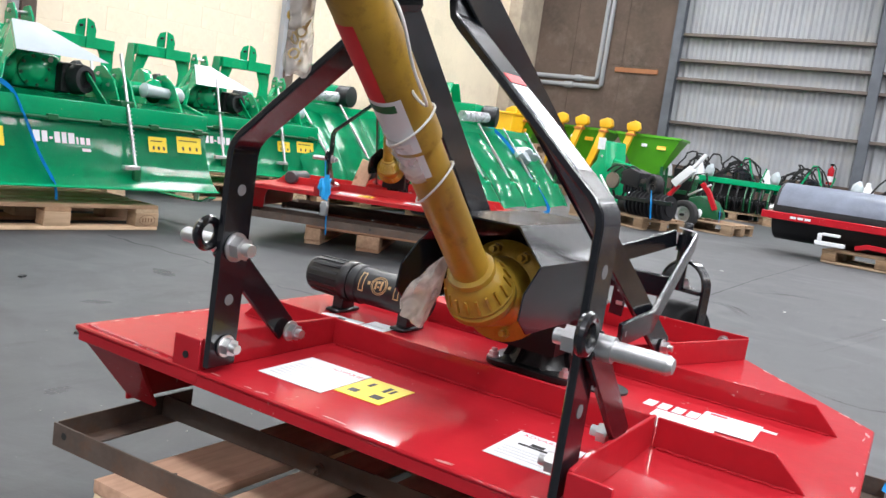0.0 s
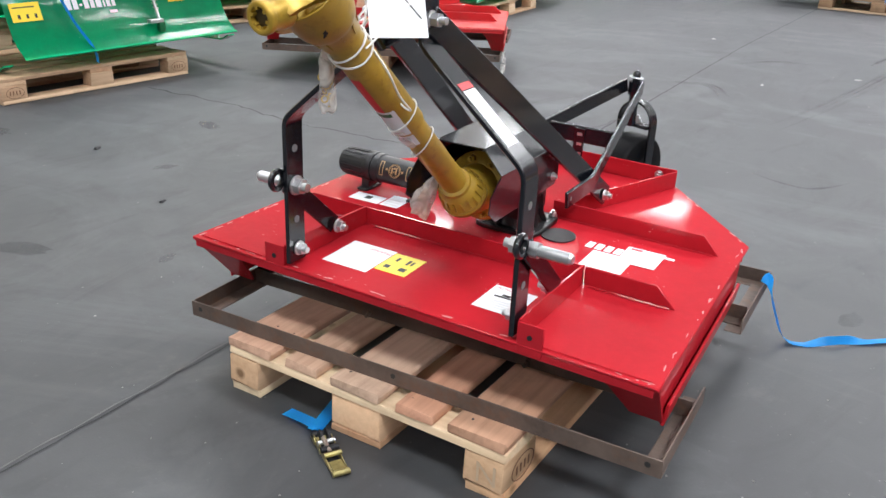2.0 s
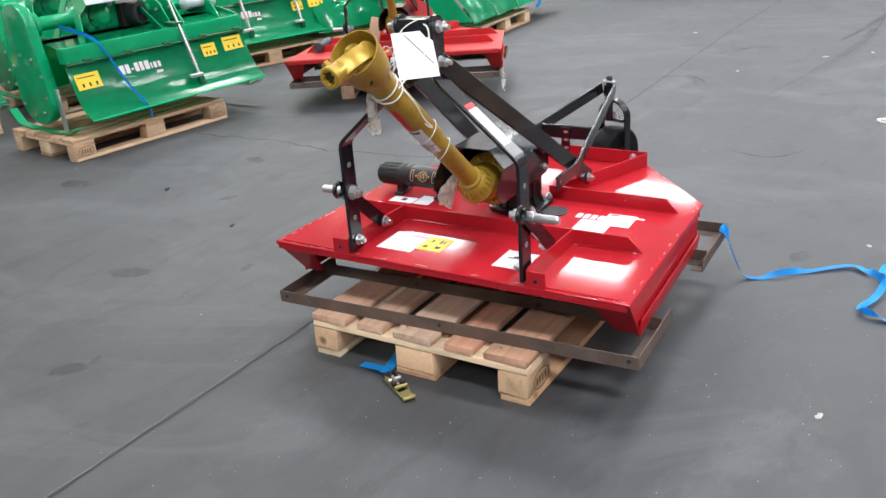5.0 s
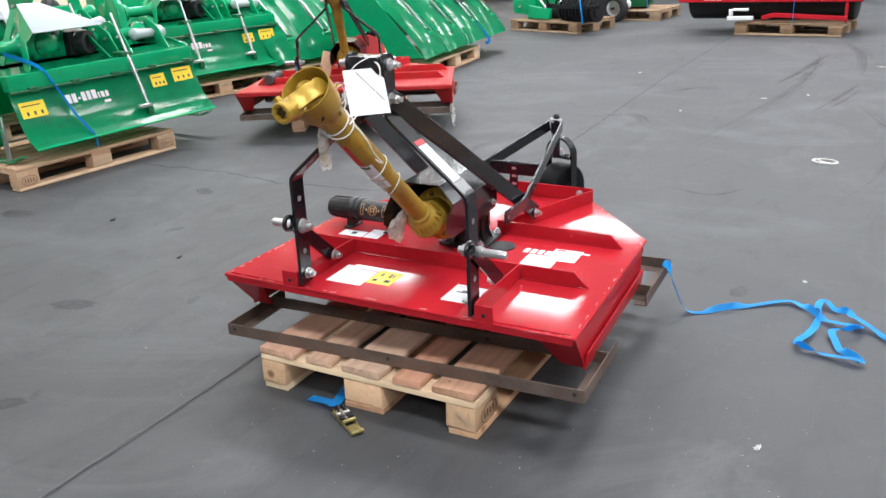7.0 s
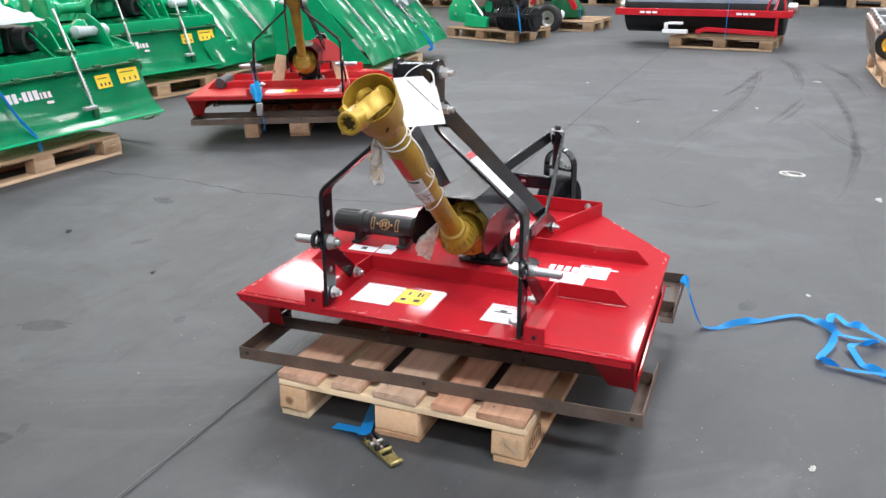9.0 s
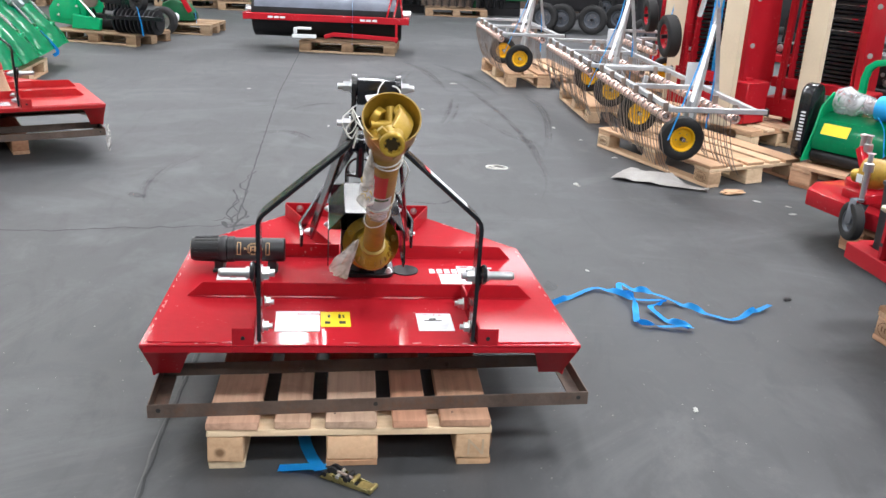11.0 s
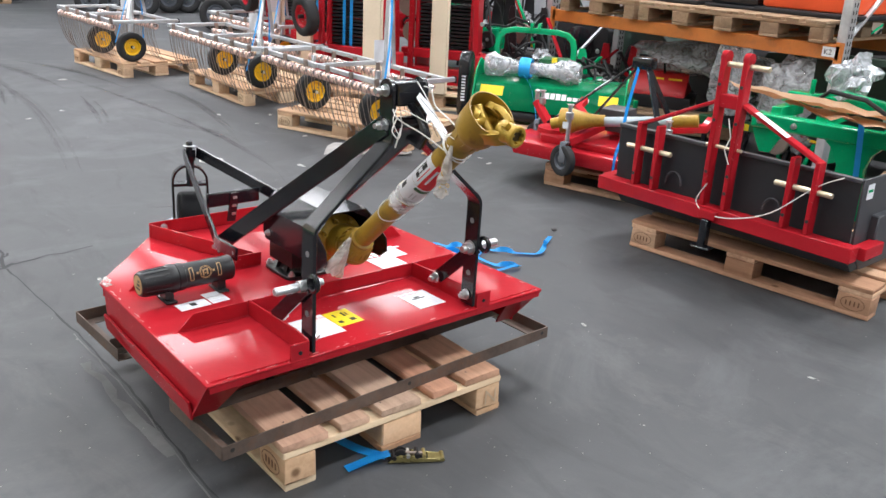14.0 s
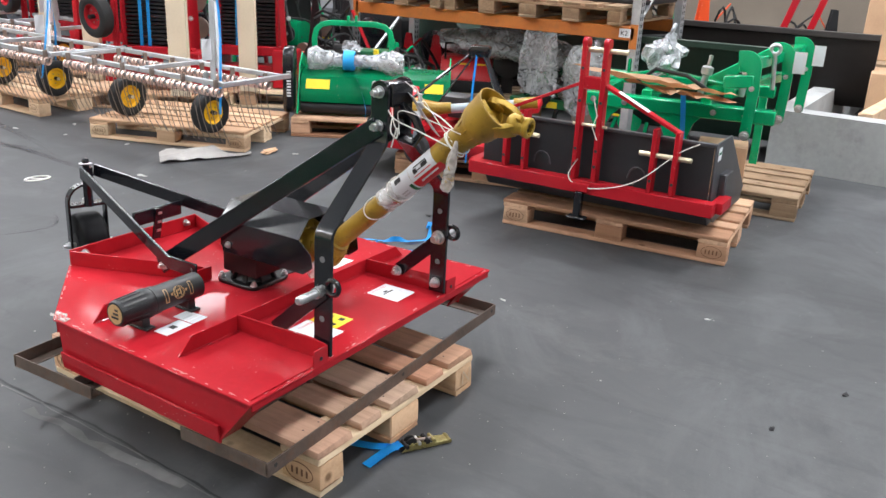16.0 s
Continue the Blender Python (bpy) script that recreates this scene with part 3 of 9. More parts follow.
def pallet_meshes(material):
    if material.name not in PALLET_MESHES:
        PALLET_MESHES[material.name] = {
            "wide": board_mesh("top_board", 0.145, 1.2, 0.022, material, 1), "narrow": board_mesh("top_board", 0.10, 1.2, 0.022, material, 2),
            "cross": board_mesh("cross_board", 0.145, 0.8, 0.022, material, 3),
            "block": board_mesh("block", 0.10, 0.145, 0.078, material, 4), "block_mid": board_mesh("block", 0.145, 0.145, 0.078, material, 5),
            "base": board_mesh("base_board", 0.10, 1.2, 0.022, material, 6), "base_mid": board_mesh("base_board", 0.145, 1.2, 0.022, material, 7)}
    return PALLET_MESHES[material.name]


MARK_RING = None


def pallet(m, label, material=None, group="pallets on the hall floor", marks=True, top=None):
    """A Euro pallet, 0.8 by 1.2 m and 0.144 m high; its long side lies along y, its base centre at the origin."""
    global MARK_RING
    me = dict(pallet_meshes(material or WOOD))
    if top:
        me.update({k: pallet_meshes(top)[k] for k in ("wide", "narrow")})
    p = thing("pallet", label, "pallet", m, group)
    rnd = random.Random(int(abs(m.translation.x * 31 + m.translation.y * 17) * 100))
    jig = lambda: pose(rnd.uniform(-0.003, 0.003), rnd.uniform(-0.004, 0.004), 0, 0, 0, rnd.uniform(-0.35, 0.35))
    for x, k in ((-0.3275, "wide"), (-0.165, "narrow"), (0, "wide"), (0.165, "narrow"), (0.3275, "wide")):
        share("top_board", me[k], p, pose(x, 0, 0.122) @ jig())
    for y in (-0.5275, 0, 0.5275):
        share("cross_board", me["cross"], p, pose(0, y, 0.100, 0, 0, 90))
        for x, k in ((-0.35, "block"), (0, "block_mid"), (0.35, "block")):
            share("block", me[k], p, pose(x, y, 0.022) @ jig())
    for x, k in ((-0.35, "base"), (0, "base_mid"), (0.35, "base")):
        share("base_board", me[k], p, pose(x, 0, 0))
    if marks:
        if MARK_RING is None:
            s = Shape()
            ring = [Vector((0, 0.050 * math.cos(a * math.pi / 12), 0.030 * math.sin(a * math.pi / 12))) for a in range(25)]
            for a, b in zip(ring, ring[1:]):
                s.bar([a, b], 0.0022, 0.001, (0, b.z, -b.y))
            for k in range(4):
                s.box(-0.0005, 0.0005, -0.031 + k * 0.018, -0.025 + k * 0.018, -0.011, 0.011)
            MARK_RING = s.mesh("burnt_mark", BURNT, 0)
        for sx in (-1, 1):
            for y in (-0.5275, 0.5275):
                share("burnt_mark", MARK_RING, p, pose(sx * 0.4035, y, 0.060))
    return p


def at_edge(x0, y0, x1, y1, side):
    """The pose of a pallet from the two floor corners of one long side (side 1: the pallet lies to the left of the way from first to second)."""
    dx, dy = x1 - x0, y1 - y0
    l = math.hypot(dx, dy)
    cx, cy = (x0 + x1) / 2 - dy / l * 0.4 * side, (y0 + y1) / 2 + dx / l * 0.4 * side
    return pose(cx, cy, 0, 0, 0, math.degrees(math.atan2(dy, dx)) - 90)


# ---- the rotary mower ----
def flat_label(parent, name, material, x0, x1, y0, y1, z, label="", rot=0.0, lines=(), head=None):
    """A sticker on a level plate, with bars for its print."""
    m = pose((x0 + x1) / 2, (y0 + y1) / 2, z, 0, 0, rot)
    w, h = x1 - x0, y1 - y0
    st = part(name, Shape().box(-w / 2, w / 2, -h / 2, h / 2, 0, 0.0008, m), material, parent, label)
    for a0, a1, b0, b1, mat in lines:
        part("print", Shape().box(-w / 2 + a0 * w, -w / 2 + a1 * w, -h / 2 + b0 * h, -h / 2 + b1 * h, 0.0008, 0.0013, m), mat, st)
    return st


def text_lines(n, mat, x0=0.08, x1=0.92, y0=0.1, y1=0.7, seed=1):
    rnd = random.Random(seed)
    return [(x0, x0 + (x1 - x0) * rnd.uniform(0.6, 1), y0 + (y1 - y0) * (k + 0.2) / n, y0 + (y1 - y0) * (k + 0.62) / n, mat) for k in range(n)]


DECK = 0.342


def mower(m, half, label, fresh=True, red=None):
    """A three-point rotary topper mower; local x across, y towards its rear, the deck's front edge at y = 0."""
    red = red or RED
    k = half / 0.622
    mw = thing("rotary_mower", label, "mower", m)
    vx, rx, py = 0.598 * k, 0.285 * k, 0.31
    s = Shape().prism([(-half, 0), (half, 0), (vx, 0.82), (rx, 1.175), (-rx, 1.175), (-vx, 0.82)], 0.007, pose(0, 0, DECK - 0.007)).bevel(0.0025)
    part("deck_plate", s, red, mw, "glossy red deck plate")
    part("front_lip", Shape().box(-half + 0.01, half - 0.01, 0.002, 0.008, DECK - 0.026, DECK - 0.0072).bevel(0.001), red, mw)
    for sx in (-1, 1):
        # side skirt with the slanting front edge and its runner strip
        u = sx * (half - 0.014)
        ub = sx * (vx - 0.014)
        q = [Vector((u, 0.006, DECK - 0.0072)), Vector((ub, 0.82, DECK - 0.0072)), Vector((ub, 0.80, 0.186)), Vector((u, 0.125, 0.186))]
        off = Vector((-sx * 0.006, 0, 0))
        s = Shape()
        s._faces(q + [p + off for p in q], [(0, 1, 2, 3), (7, 6, 5, 4), (0, 4, 5, 1), (1, 5, 6, 2), (2, 6, 7, 3), (3, 7, 4, 0)])
        part("side_skirt", s, red, mw)
        s = Shape().bar([(u + sx * 0.006, 0.118, 0.212), (ub + sx * 0.006, 0.80, 0.212)], 0.056, 0.008, (sx * 0.14, 0, 1)).bevel(0.0015)
        part("runner_strip", s, red, mw)
        q = [Vector((sx * half, 0.002, DECK - 0.008)), Vector((sx * (half - 0.16), 0.002, DECK - 0.008)), Vector((sx * (half - 0.12), 0.05, 0.285)), Vector((sx * (half - 0.085), 0.122, 0.190)), Vector((sx * (half - 0.012), 0.122, 0.190))]
        off = Vector((0, 0.006, 0.003))
        n = len(q)
        s = Shape()
        s._faces(q + [p + off for p in q], [tuple(range(n)), tuple(reversed(range(n, 2 * n)))] + [(i, (i + 1) % n, n + (i + 1) % n, n + i) for i in range(n)])
        part("front_gusset", s, red, mw)
        s = Shape().bar([(ub, 0.82, DECK - 0.028), (sx * (rx - 0.008), 1.168, DECK - 0.028)], 0.042, 0.006, (0, 0, 1))
        part("rear_flange", s, red, mw)
        # bracket plate from the front edge to the cross rib, and its front tab
        s = Shape().prism([(0.0, 0), (0.335, 0), (0.335, 0.050), (0.06, 0.058), (0.0, 0.052)], 0.007, Matrix(((0, 0, 1, sx * (py + 0.006) - 0.0035), (1, 0, 0, 0.008), (0, 1, 0, DECK), (0, 0, 0, 1)))).bevel(0.0015)
        part("bracket_plate", s, red, mw)
        s = Shape().box(sx * (py + 0.034) - 0.03, sx * (py + 0.034) + 0.03, 0.001, 0.007, DECK - 0.022, DECK + 0.05).bevel(0.0015)
        part("front_tab", s, red, mw)
        part("tab_hole", Shape().cyl((sx * (py + 0.034), -0.0008, DECK + 0.02), (sx * (py + 0.034), 0.002, DECK + 0.02), 0.006), BLACK_DULL, mw)
        # cross ribs with sloped outer ends
        e = half - 0.075
        s = Shape().prism([(py + 0.012, 0), (e, 0), (e - 0.05, 0.048), (py + 0.012, 0.048)], 0.006, Matrix(((sx, 0, 0, 0), (0, 0, 1, 0.338), (0, 1, 0, DECK), (0, 0, 0, 1)))).bevel(0.0012)
        part("cross_rib", s, red, mw)
        s = Shape().prism([(0.075, 0), (e, 0), (e - 0.045, 0.048), (0.075, 0.048)], 0.006, Matrix(((sx, 0, 0, 0), (0, 0, 1, 0.70), (0, 1, 0, DECK), (0, 0, 0, 1)))).bevel(0.0012)
        part("cross_rib", s, red, mw)
        s = Shape().bar([(sx * rx, 1.162, DECK + 0.026), (sx * 0.105, 0.708, DECK + 0.026)], 0.052, 0.006, (0, 0, 1)).bevel(0.0012)
        part("diagonal_rib", s, red, mw)
        part("nut", Shape().bolt((sx * (rx - 0.055), 1.162, DECK + 0.032), (0, -1, 0), 0.011), ZINC, mw, "bright zinc nut")
        # headstock bar: post, sloping arm and upright mast cheek
        s = Shape()
        pth = [(sx * 0.300, 0.030, DECK + 0.008)]
        pth += [(sx * x, 0.030, z) for x, z in ((0.300, 0.690), (0.297, 0.705), (0.286, 0.720), (0.072, 0.905), (0.060, 0.918), (0.056, 0.935), (0.056, 1.063))]
        s.bar(pth, 0.060, 0.012, (0, 1, 0)).bevel(0.0022)
        part("headstock_bar", s, BLACK, mw, "glossy black painted flat bar", 28)
        s = Shape().cyl((sx * 0.0495, 0.030, 1.063), (sx * 0.0625, 0.030, 1.063), 0.0298, seg=28)
        part("cheek_end", s, BLACK, mw)
        for z in (0.46, 0.635):
            s = Shape().cyl((sx * 0.300 - 0.0068, 0.030, z), (sx * 0.300 + 0.0068, 0.030, z), 0.009, seg=16)
            part("bar_hole", s, HOLE, mw, "hole through the bar")
        # link pin, strut and lug
        x = sx * 0.300
        s = Shape().cyl((x, 0.030, 0.545), (x + sx * 0.035, 0.030, 0.545), 0.0165, seg=18).cyl((x + sx * 0.035, 0.030, 0.545), (x + sx * 0.102, 0.030, 0.545), 0.0125, seg=18).cyl((x + sx * 0.102, 0.030, 0.545), (x + sx * 0.108, 0.030, 0.545), 0.0125, 0.009, seg=18)
        part("link_pin", s, ZINC, mw, "bright zinc lower link pin")
        part("pin_nut", Shape().bolt((x - sx * 0.007, 0.030, 0.545), (-sx, 0, 0), 0.019, 0.032), ZINC, mw, "bright zinc nut")
        s = Shape().bar([(x + sx * 0.013, 0.020, 0.548), (x + sx * 0.013, 0.195, DECK + 0.045)], 0.046, 0.009, (0, 1, 1)).bevel(0.002)
        part("strut", s, BLACK, mw)
        ring = Shape()
        ring.torus((x + sx * 0.013, -0.012, 0.565), (1, 0, 0), 0.021, 0.0075, 20, 8)
        part("lug", ring, BLACK, mw)
        for v, w in ((0.032, 0.385), (0.192, 0.388)):
            part("nut", Shape().bolt((x - sx * 0.008 if v < 0.1 else x - sx * 0.002, v, w), (-sx, 0, 0), 0.0145, 0.024), ZINC, mw, "bright zinc nut")
        # rear brace and castor arm
        s = Shape().bar([(sx * 0.050 + sx * 0.012, 0.030, 0.966), (sx * 0.176, 0.835, DECK + 0.046)], 0.058, 0.011, (0, 0.67, 1)).bevel(0.002)
        part("rear_brace", s, BLACK, mw, "long black brace bar")
        part("nut", Shape().bolt((sx * 0.181, 0.81, DECK + 0.056), (sx, 0, 0), 0.013), ZINC, mw, "bright zinc nut")
        arm = [(-0.010, 1.45, 0.572), (-0.215, 0.75, 0.432), (-0.205, 0.63, 0.425)] if sx < 0 else [(0.046, 1.45, 0.572), (0.180, 0.70, 0.464), (0.166, 0.565, 0.450)]
        s = Shape().bar(arm, 0.046, 0.010, (0, 0.2, 1)).bevel(0.002)
        part("castor_arm", s, BLACK, mw)
        part("arm_hole", Shape().cyl((arm[2][0] - sx * 0.0054, arm[2][1] + 0.02, arm[2][2] + 0.002), (arm[2][0] + sx * 0.0068, arm[2][1] + 0.02, arm[2][2] + 0.002), 0.007), HOLE, mw, "hole through the bar end")
        for z in (0.966, 1.061):
            part("mast_nut", Shape().bolt((sx * 0.063, 0.030, z), (sx, 0, 0), 0.014, 0.032), ZINC, mw, "bright zinc bolt end")
    # middle stretch of the front rib
    s = Shape().box(-py - 0.010, py + 0.010, 0.338, 0.344, DECK, DECK + 0.048).bevel(0.0012)
    part("cross_rib", s, red, mw)
    s = Shape().box(-rx, rx, 1.163, 1.169, DECK, DECK + 0.055).bevel(0.0012)
    part("rear_rib", s, red, mw)
    # castor: cross bar, pole, hoop fork, wheel
    part("castor_crossbar", Shape().box(-0.108, 0.108, 1.04, 1.052, 0.462, 0.515).bevel(0.003), BLACK, mw)
    s = Shape()
    s.bar([(0.0, 1.034, 0.51), (-0.01, 1.05, 0.395)], 0.034, 0.006, (1, 0, 0))
    part("slotted_plate", s, BLACK, mw, "slotted black steel plate")
    for i in range(3):
        part("plate_slot", Shape().bar([(-0.008 - i * 0.001, 1.0325 + 0.0045 * i, 0.492 - 0.033 * i), (0.008 - i * 0.001, 1.0325 + 0.0045 * i, 0.492 - 0.033 * i)], 0.009, 0.003, (0, 0, 1)), ZINC, mw, "slot with bare steel edges")
    CP = pose(0.018, 1.46, 0)
    part("castor_pole", Shape().lathe([(0.017, 0), (0.017, 0.11), (0.024, 0.11), (0.024, 0.155), (0.013, 0.155), (0.013, 0.185), (0.009, 0.190)], CP @ Vector((0, 0, 0.43)), (0, 0, 1), 18), BLACK, mw)
    part("retaining_ring", Shape().torus(CP @ Vector((0, 0, 0.600)), (0.1, 0.1, 1), 0.023, 0.0022, 20, 6), ZINC, mw, "thin steel ring clip")
    # the fork has swung aside and trails a little behind its pole
    CP = CP @ pose(0, 0, 0, 0, 0, -19) @ pose(0, 0.035, 0)
    hoop = [(-0.070, 0, 0.255)] + [(x, 0, z) for x, z in arc(0, 0.440, 0.070, 180, 0, 12)] + [(0.070, 0, 0.255)]
    fork = part("castor_fork", Shape().bar(hoop, 0.038, 0.009, (0, 1, 0)).bevel(0.002), BLACK, mw)
    fork.matrix_basis = CP
    part("fork_bridge", Shape().box(-0.066, 0.066, -0.030, 0.018, 0.425, 0.437).bevel(0.002), BLACK, mw).matrix_basis = CP
    part("fork_nut", Shape().bolt((0, 0, 0.438), (0, 0, 1), 0.013, 0.02), ZINC, mw).matrix_basis = CP
    prof = [(0.04, 0), (0.106, 0), (0.116, 0.008), (0.1185, 0.02), (0.1185, 0.08), (0.116, 0.092), (0.106, 0.10), (0.04, 0.10)]
    part("castor_wheel", Shape().lathe(prof, (-0.05, 0, 0.275), (1, 0, 0), 36), surface("hard_black_rubber", (0.005, 0.005, 0.006), 0.5, vary=0.3, relief=0.2, spec=0.1), mw, "solid black castor wheel").matrix_basis = CP
    part("wheel_hub", Shape().lathe([(0.012, -0.002), (0.040, -0.002), (0.040, 0.102), (0.012, 0.102)], (-0.05, 0, 0.275), (1, 0, 0), 20), BLACK_DULL, mw).matrix_basis = CP
    part("axle", Shape().bolt((-0.076, 0, 0.268), (-1, 0, 0), 0.012).bolt((0.076, 0, 0.268), (1, 0, 0), 0.012).cyl((-0.076, 0, 0.268), (0.076, 0, 0.268), 0.008), ZINC, mw).matrix_basis = CP
    # gearbox
    s = Shape().prism([(0.095 * math.copysign(abs(math.cos(a)) ** 0.35, math.cos(a)), 0.092 * math.copysign(abs(math.sin(a)) ** 0.35, math.sin(a))) for a in [2 * math.pi * i / 32 for i in range(32)]], 0.014, pose(0.015, 0.595, DECK)).bevel(0.003)
    s.lathe([(0.070, 0), (0.058, 0.02), (0.055, 0.07), (0.066, 0.085), (0.080, 0.12), (0.080, 0.19), (0.06, 0.225), (0.02, 0.23)], (0.015, 0.595, DECK + 0.014), (0, 0, 1), 20)
    s.box(-0.072, 0.072, 0.50, 0.645, DECK + 0.05, DECK + 0.17)
    s.cyl((0, 0.56, 0.525), (0, 0.37, 0.535), 0.055, seg=18)
    for k in range(8):
        q = pose(0.015, 0.595, DECK + 0.012, 0, 0, 45 * k + 22.5)
        s.prism([(0.045, 0), (0.082, 0), (0.070, 0.030), (0.066, 0.085), (0.045, 0.10)], 0.010, q @ Matrix(((1, 0, 0, 0), (0, 0, 1, -0.005), (0, 1, 0, 0), (0, 0, 0, 1))))
    part("gearbox", s, BLACK_CAST, mw, "black cast gearbox with ribbed foot")
    for sx in (-1, 1):
        for v in (0.522, 0.668):
            part("flange_bolt", Shape().bolt((0.015 + sx * 0.075, v, DECK + 0.014), (0, 0, 1), 0.010, 0.014), ZINC, mw)
    # folded guard hood round the gearbox input
    out = [(-0.114, 0.586), (-0.066, 0.642), (0.066, 0.642), (0.114, 0.586)]
    inn = [(-0.1115, 0.5855), (-0.065, 0.639), (0.065, 0.639), (0.1115, 0.5855)]
    s = Shape().prism(out + list(reversed(inn)), 0.330, Matrix(((1, 0, 0, 0), (0, 0, 1, 0.280), (0, 1, 0, 0), (0, 0, 0, 1))))
    part("guard_hood", s, BLACK, mw, "folded black sheet guard", 15)
    for sx in (-1, 1):
        cheek = [(0.610, 0.586), (0.280, 0.586), (0.232, 0.545), (0.226, 0.505), (0.262, 0.478), (0.590, 0.478), (0.610, 0.50)]
        s = Shape().prism(cheek, 0.003, Matrix(((0, 0, 1, sx * 0.1145 - 0.0015), (1, 0, 0, 0), (0, 1, 0, 0), (0, 0, 0, 1))))
        part("guard_cheek", s, BLACK, mw, "black sheet cheek of the guard", 15)
        for v, z in ((0.575, 0.505), (0.575, 0.562)):
            part("guard_bolt", Shape().bolt((sx * 0.1162, v, z), (sx, 0, 0), 0.009, 0.010), ZINC, mw, "bright zinc bolt")
    part("guard_back", Shape().prism([(-0.112, 0.478), (0.112, 0.478), (0.112, 0.585), (0.065, 0.638), (-0.065, 0.638), (-0.112, 0.585)], 0.003, Matrix(((1, 0, 0, 0), (0, 0, 1, 0.604), (0, 1, 0, 0), (0, 0, 0, 1)))), BLACK, mw, "", 15)
    # labels on the deck
    z = DECK + 0.0006
    flat_label(mw, "warning_label", WHITE, -0.265, -0.135, 0.085, 0.225, z, "white printed warning sheet", 1.0, text_lines(7, PALE_INK, seed=3))
    flat_label(mw, "pictogram_label", LABEL_YELLOW, -0.133, -0.045, 0.118, 0.222, z, "yellow pictogram sticker", 1.0, [(0.14, 0.32, 0.18, 0.34, INK), (0.62, 0.84, 0.18, 0.36, INK), (0.24, 0.32, 0.60, 0.80, INK), (0.60, 0.68, 0.55, 0.82, INK), (0.74, 0.80, 0.58, 0.78, INK)])
    flat_label(mw, "warning_label", WHITE, 0.155, 0.262, 0.092, 0.215, z, "white printed warning sheet", 0, text_lines(4, PALE_INK, y0=0.1, y1=0.45, seed=5) + [(0.2, 0.7, 0.55, 0.60, INK), (0.35, 0.55, 0.62, 0.70, INK)])
    flat_label(mw, "small_label", WHITE, -0.475, -0.375, 0.47, 0.525, z, "small white sticker with a pictogram", 2, [(0.42, 0.62, 0.35, 0.75, INK)])
    flat_label(mw, "small_label", WHITE, -0.370, -0.310, 0.475, 0.560, z, "small white sticker", 2, text_lines(3, PALE_INK, seed=6))
    flat_label(mw, "small_label", WHITE, 0.265, 0.375, 0.44, 0.545, z, "white sticker", 1, text_lines(4, PALE_INK, seed=7))
    flat_label(mw, "small_label", WHITE, 0.335, 0.435, 0.515, 0.62, z + 0.001, "white sticker with red heading", 1, [(0.1, 0.4, 0.84, 0.94, LABEL_RED)] + text_lines(4, PALE_INK, seed=8))
    for i in range(6):
        part("maker_mark", Shape().box(0.235 + i * 0.026, 0.235 + i * 0.026 + 0.019, 0.553, 0.592, z, z + 0.0008), WHITE, mw, "white maker's mark of plain bars")
    part("maker_mark", Shape().box(0.395, 0.46, 0.60, 0.612, z, z + 0.0008), WHITE, mw)
    flat_label(mw, "type_strip", WHITE, -0.045, 0.045, 0.405, 0.413, z, "narrow white strip", -1)
    for x0, y0 in ((-0.205, 0.198), (0.165, 0.197)):
        txt = bpy.data.curves.new("heading", "FONT")
        txt.body, txt.size = "ADVARSEL", 0.0155
        txt.materials.append(LABEL_RED)
        ob = new("heading", txt)
        ob.parent = mw
        ob.matrix_basis = pose(x0, y0, z + 0.0012)
        tagged(ob, "red printed heading")
    part("vent_plug", Shape().cyl((0.150, 0.575, DECK), (0.150, 0.575, DECK + 0.004), 0.047, seg=28), BLACK_DULL, mw, "round dark rubber plug")
    # welded seams: thin proud beads
    for x0, y0, x1, y1 in ((-0.30, 0.334, 0.30, 0.334), (0.33, 0.334, half - 0.09, 0.334), (0.09, 0.696, half - 0.09, 0.696), (-half + 0.09, 0.334, -0.33, 0.334), (-half + 0.09, 0.696, -0.09, 0.696), (-half + 0.02, 0.016, -0.36, 0.012), (0.36, 0.012, half - 0.02, 0.016)):
        part("weld_bead", Shape().tube([(x0 + (x1 - x0) * i / 14, y0 + (y1 - y0) * i / 14, DECK + (0.0015 if i % 2 else 0.0005)) for i in range(15)], 0.0028, 6), red, mw)
    return mw


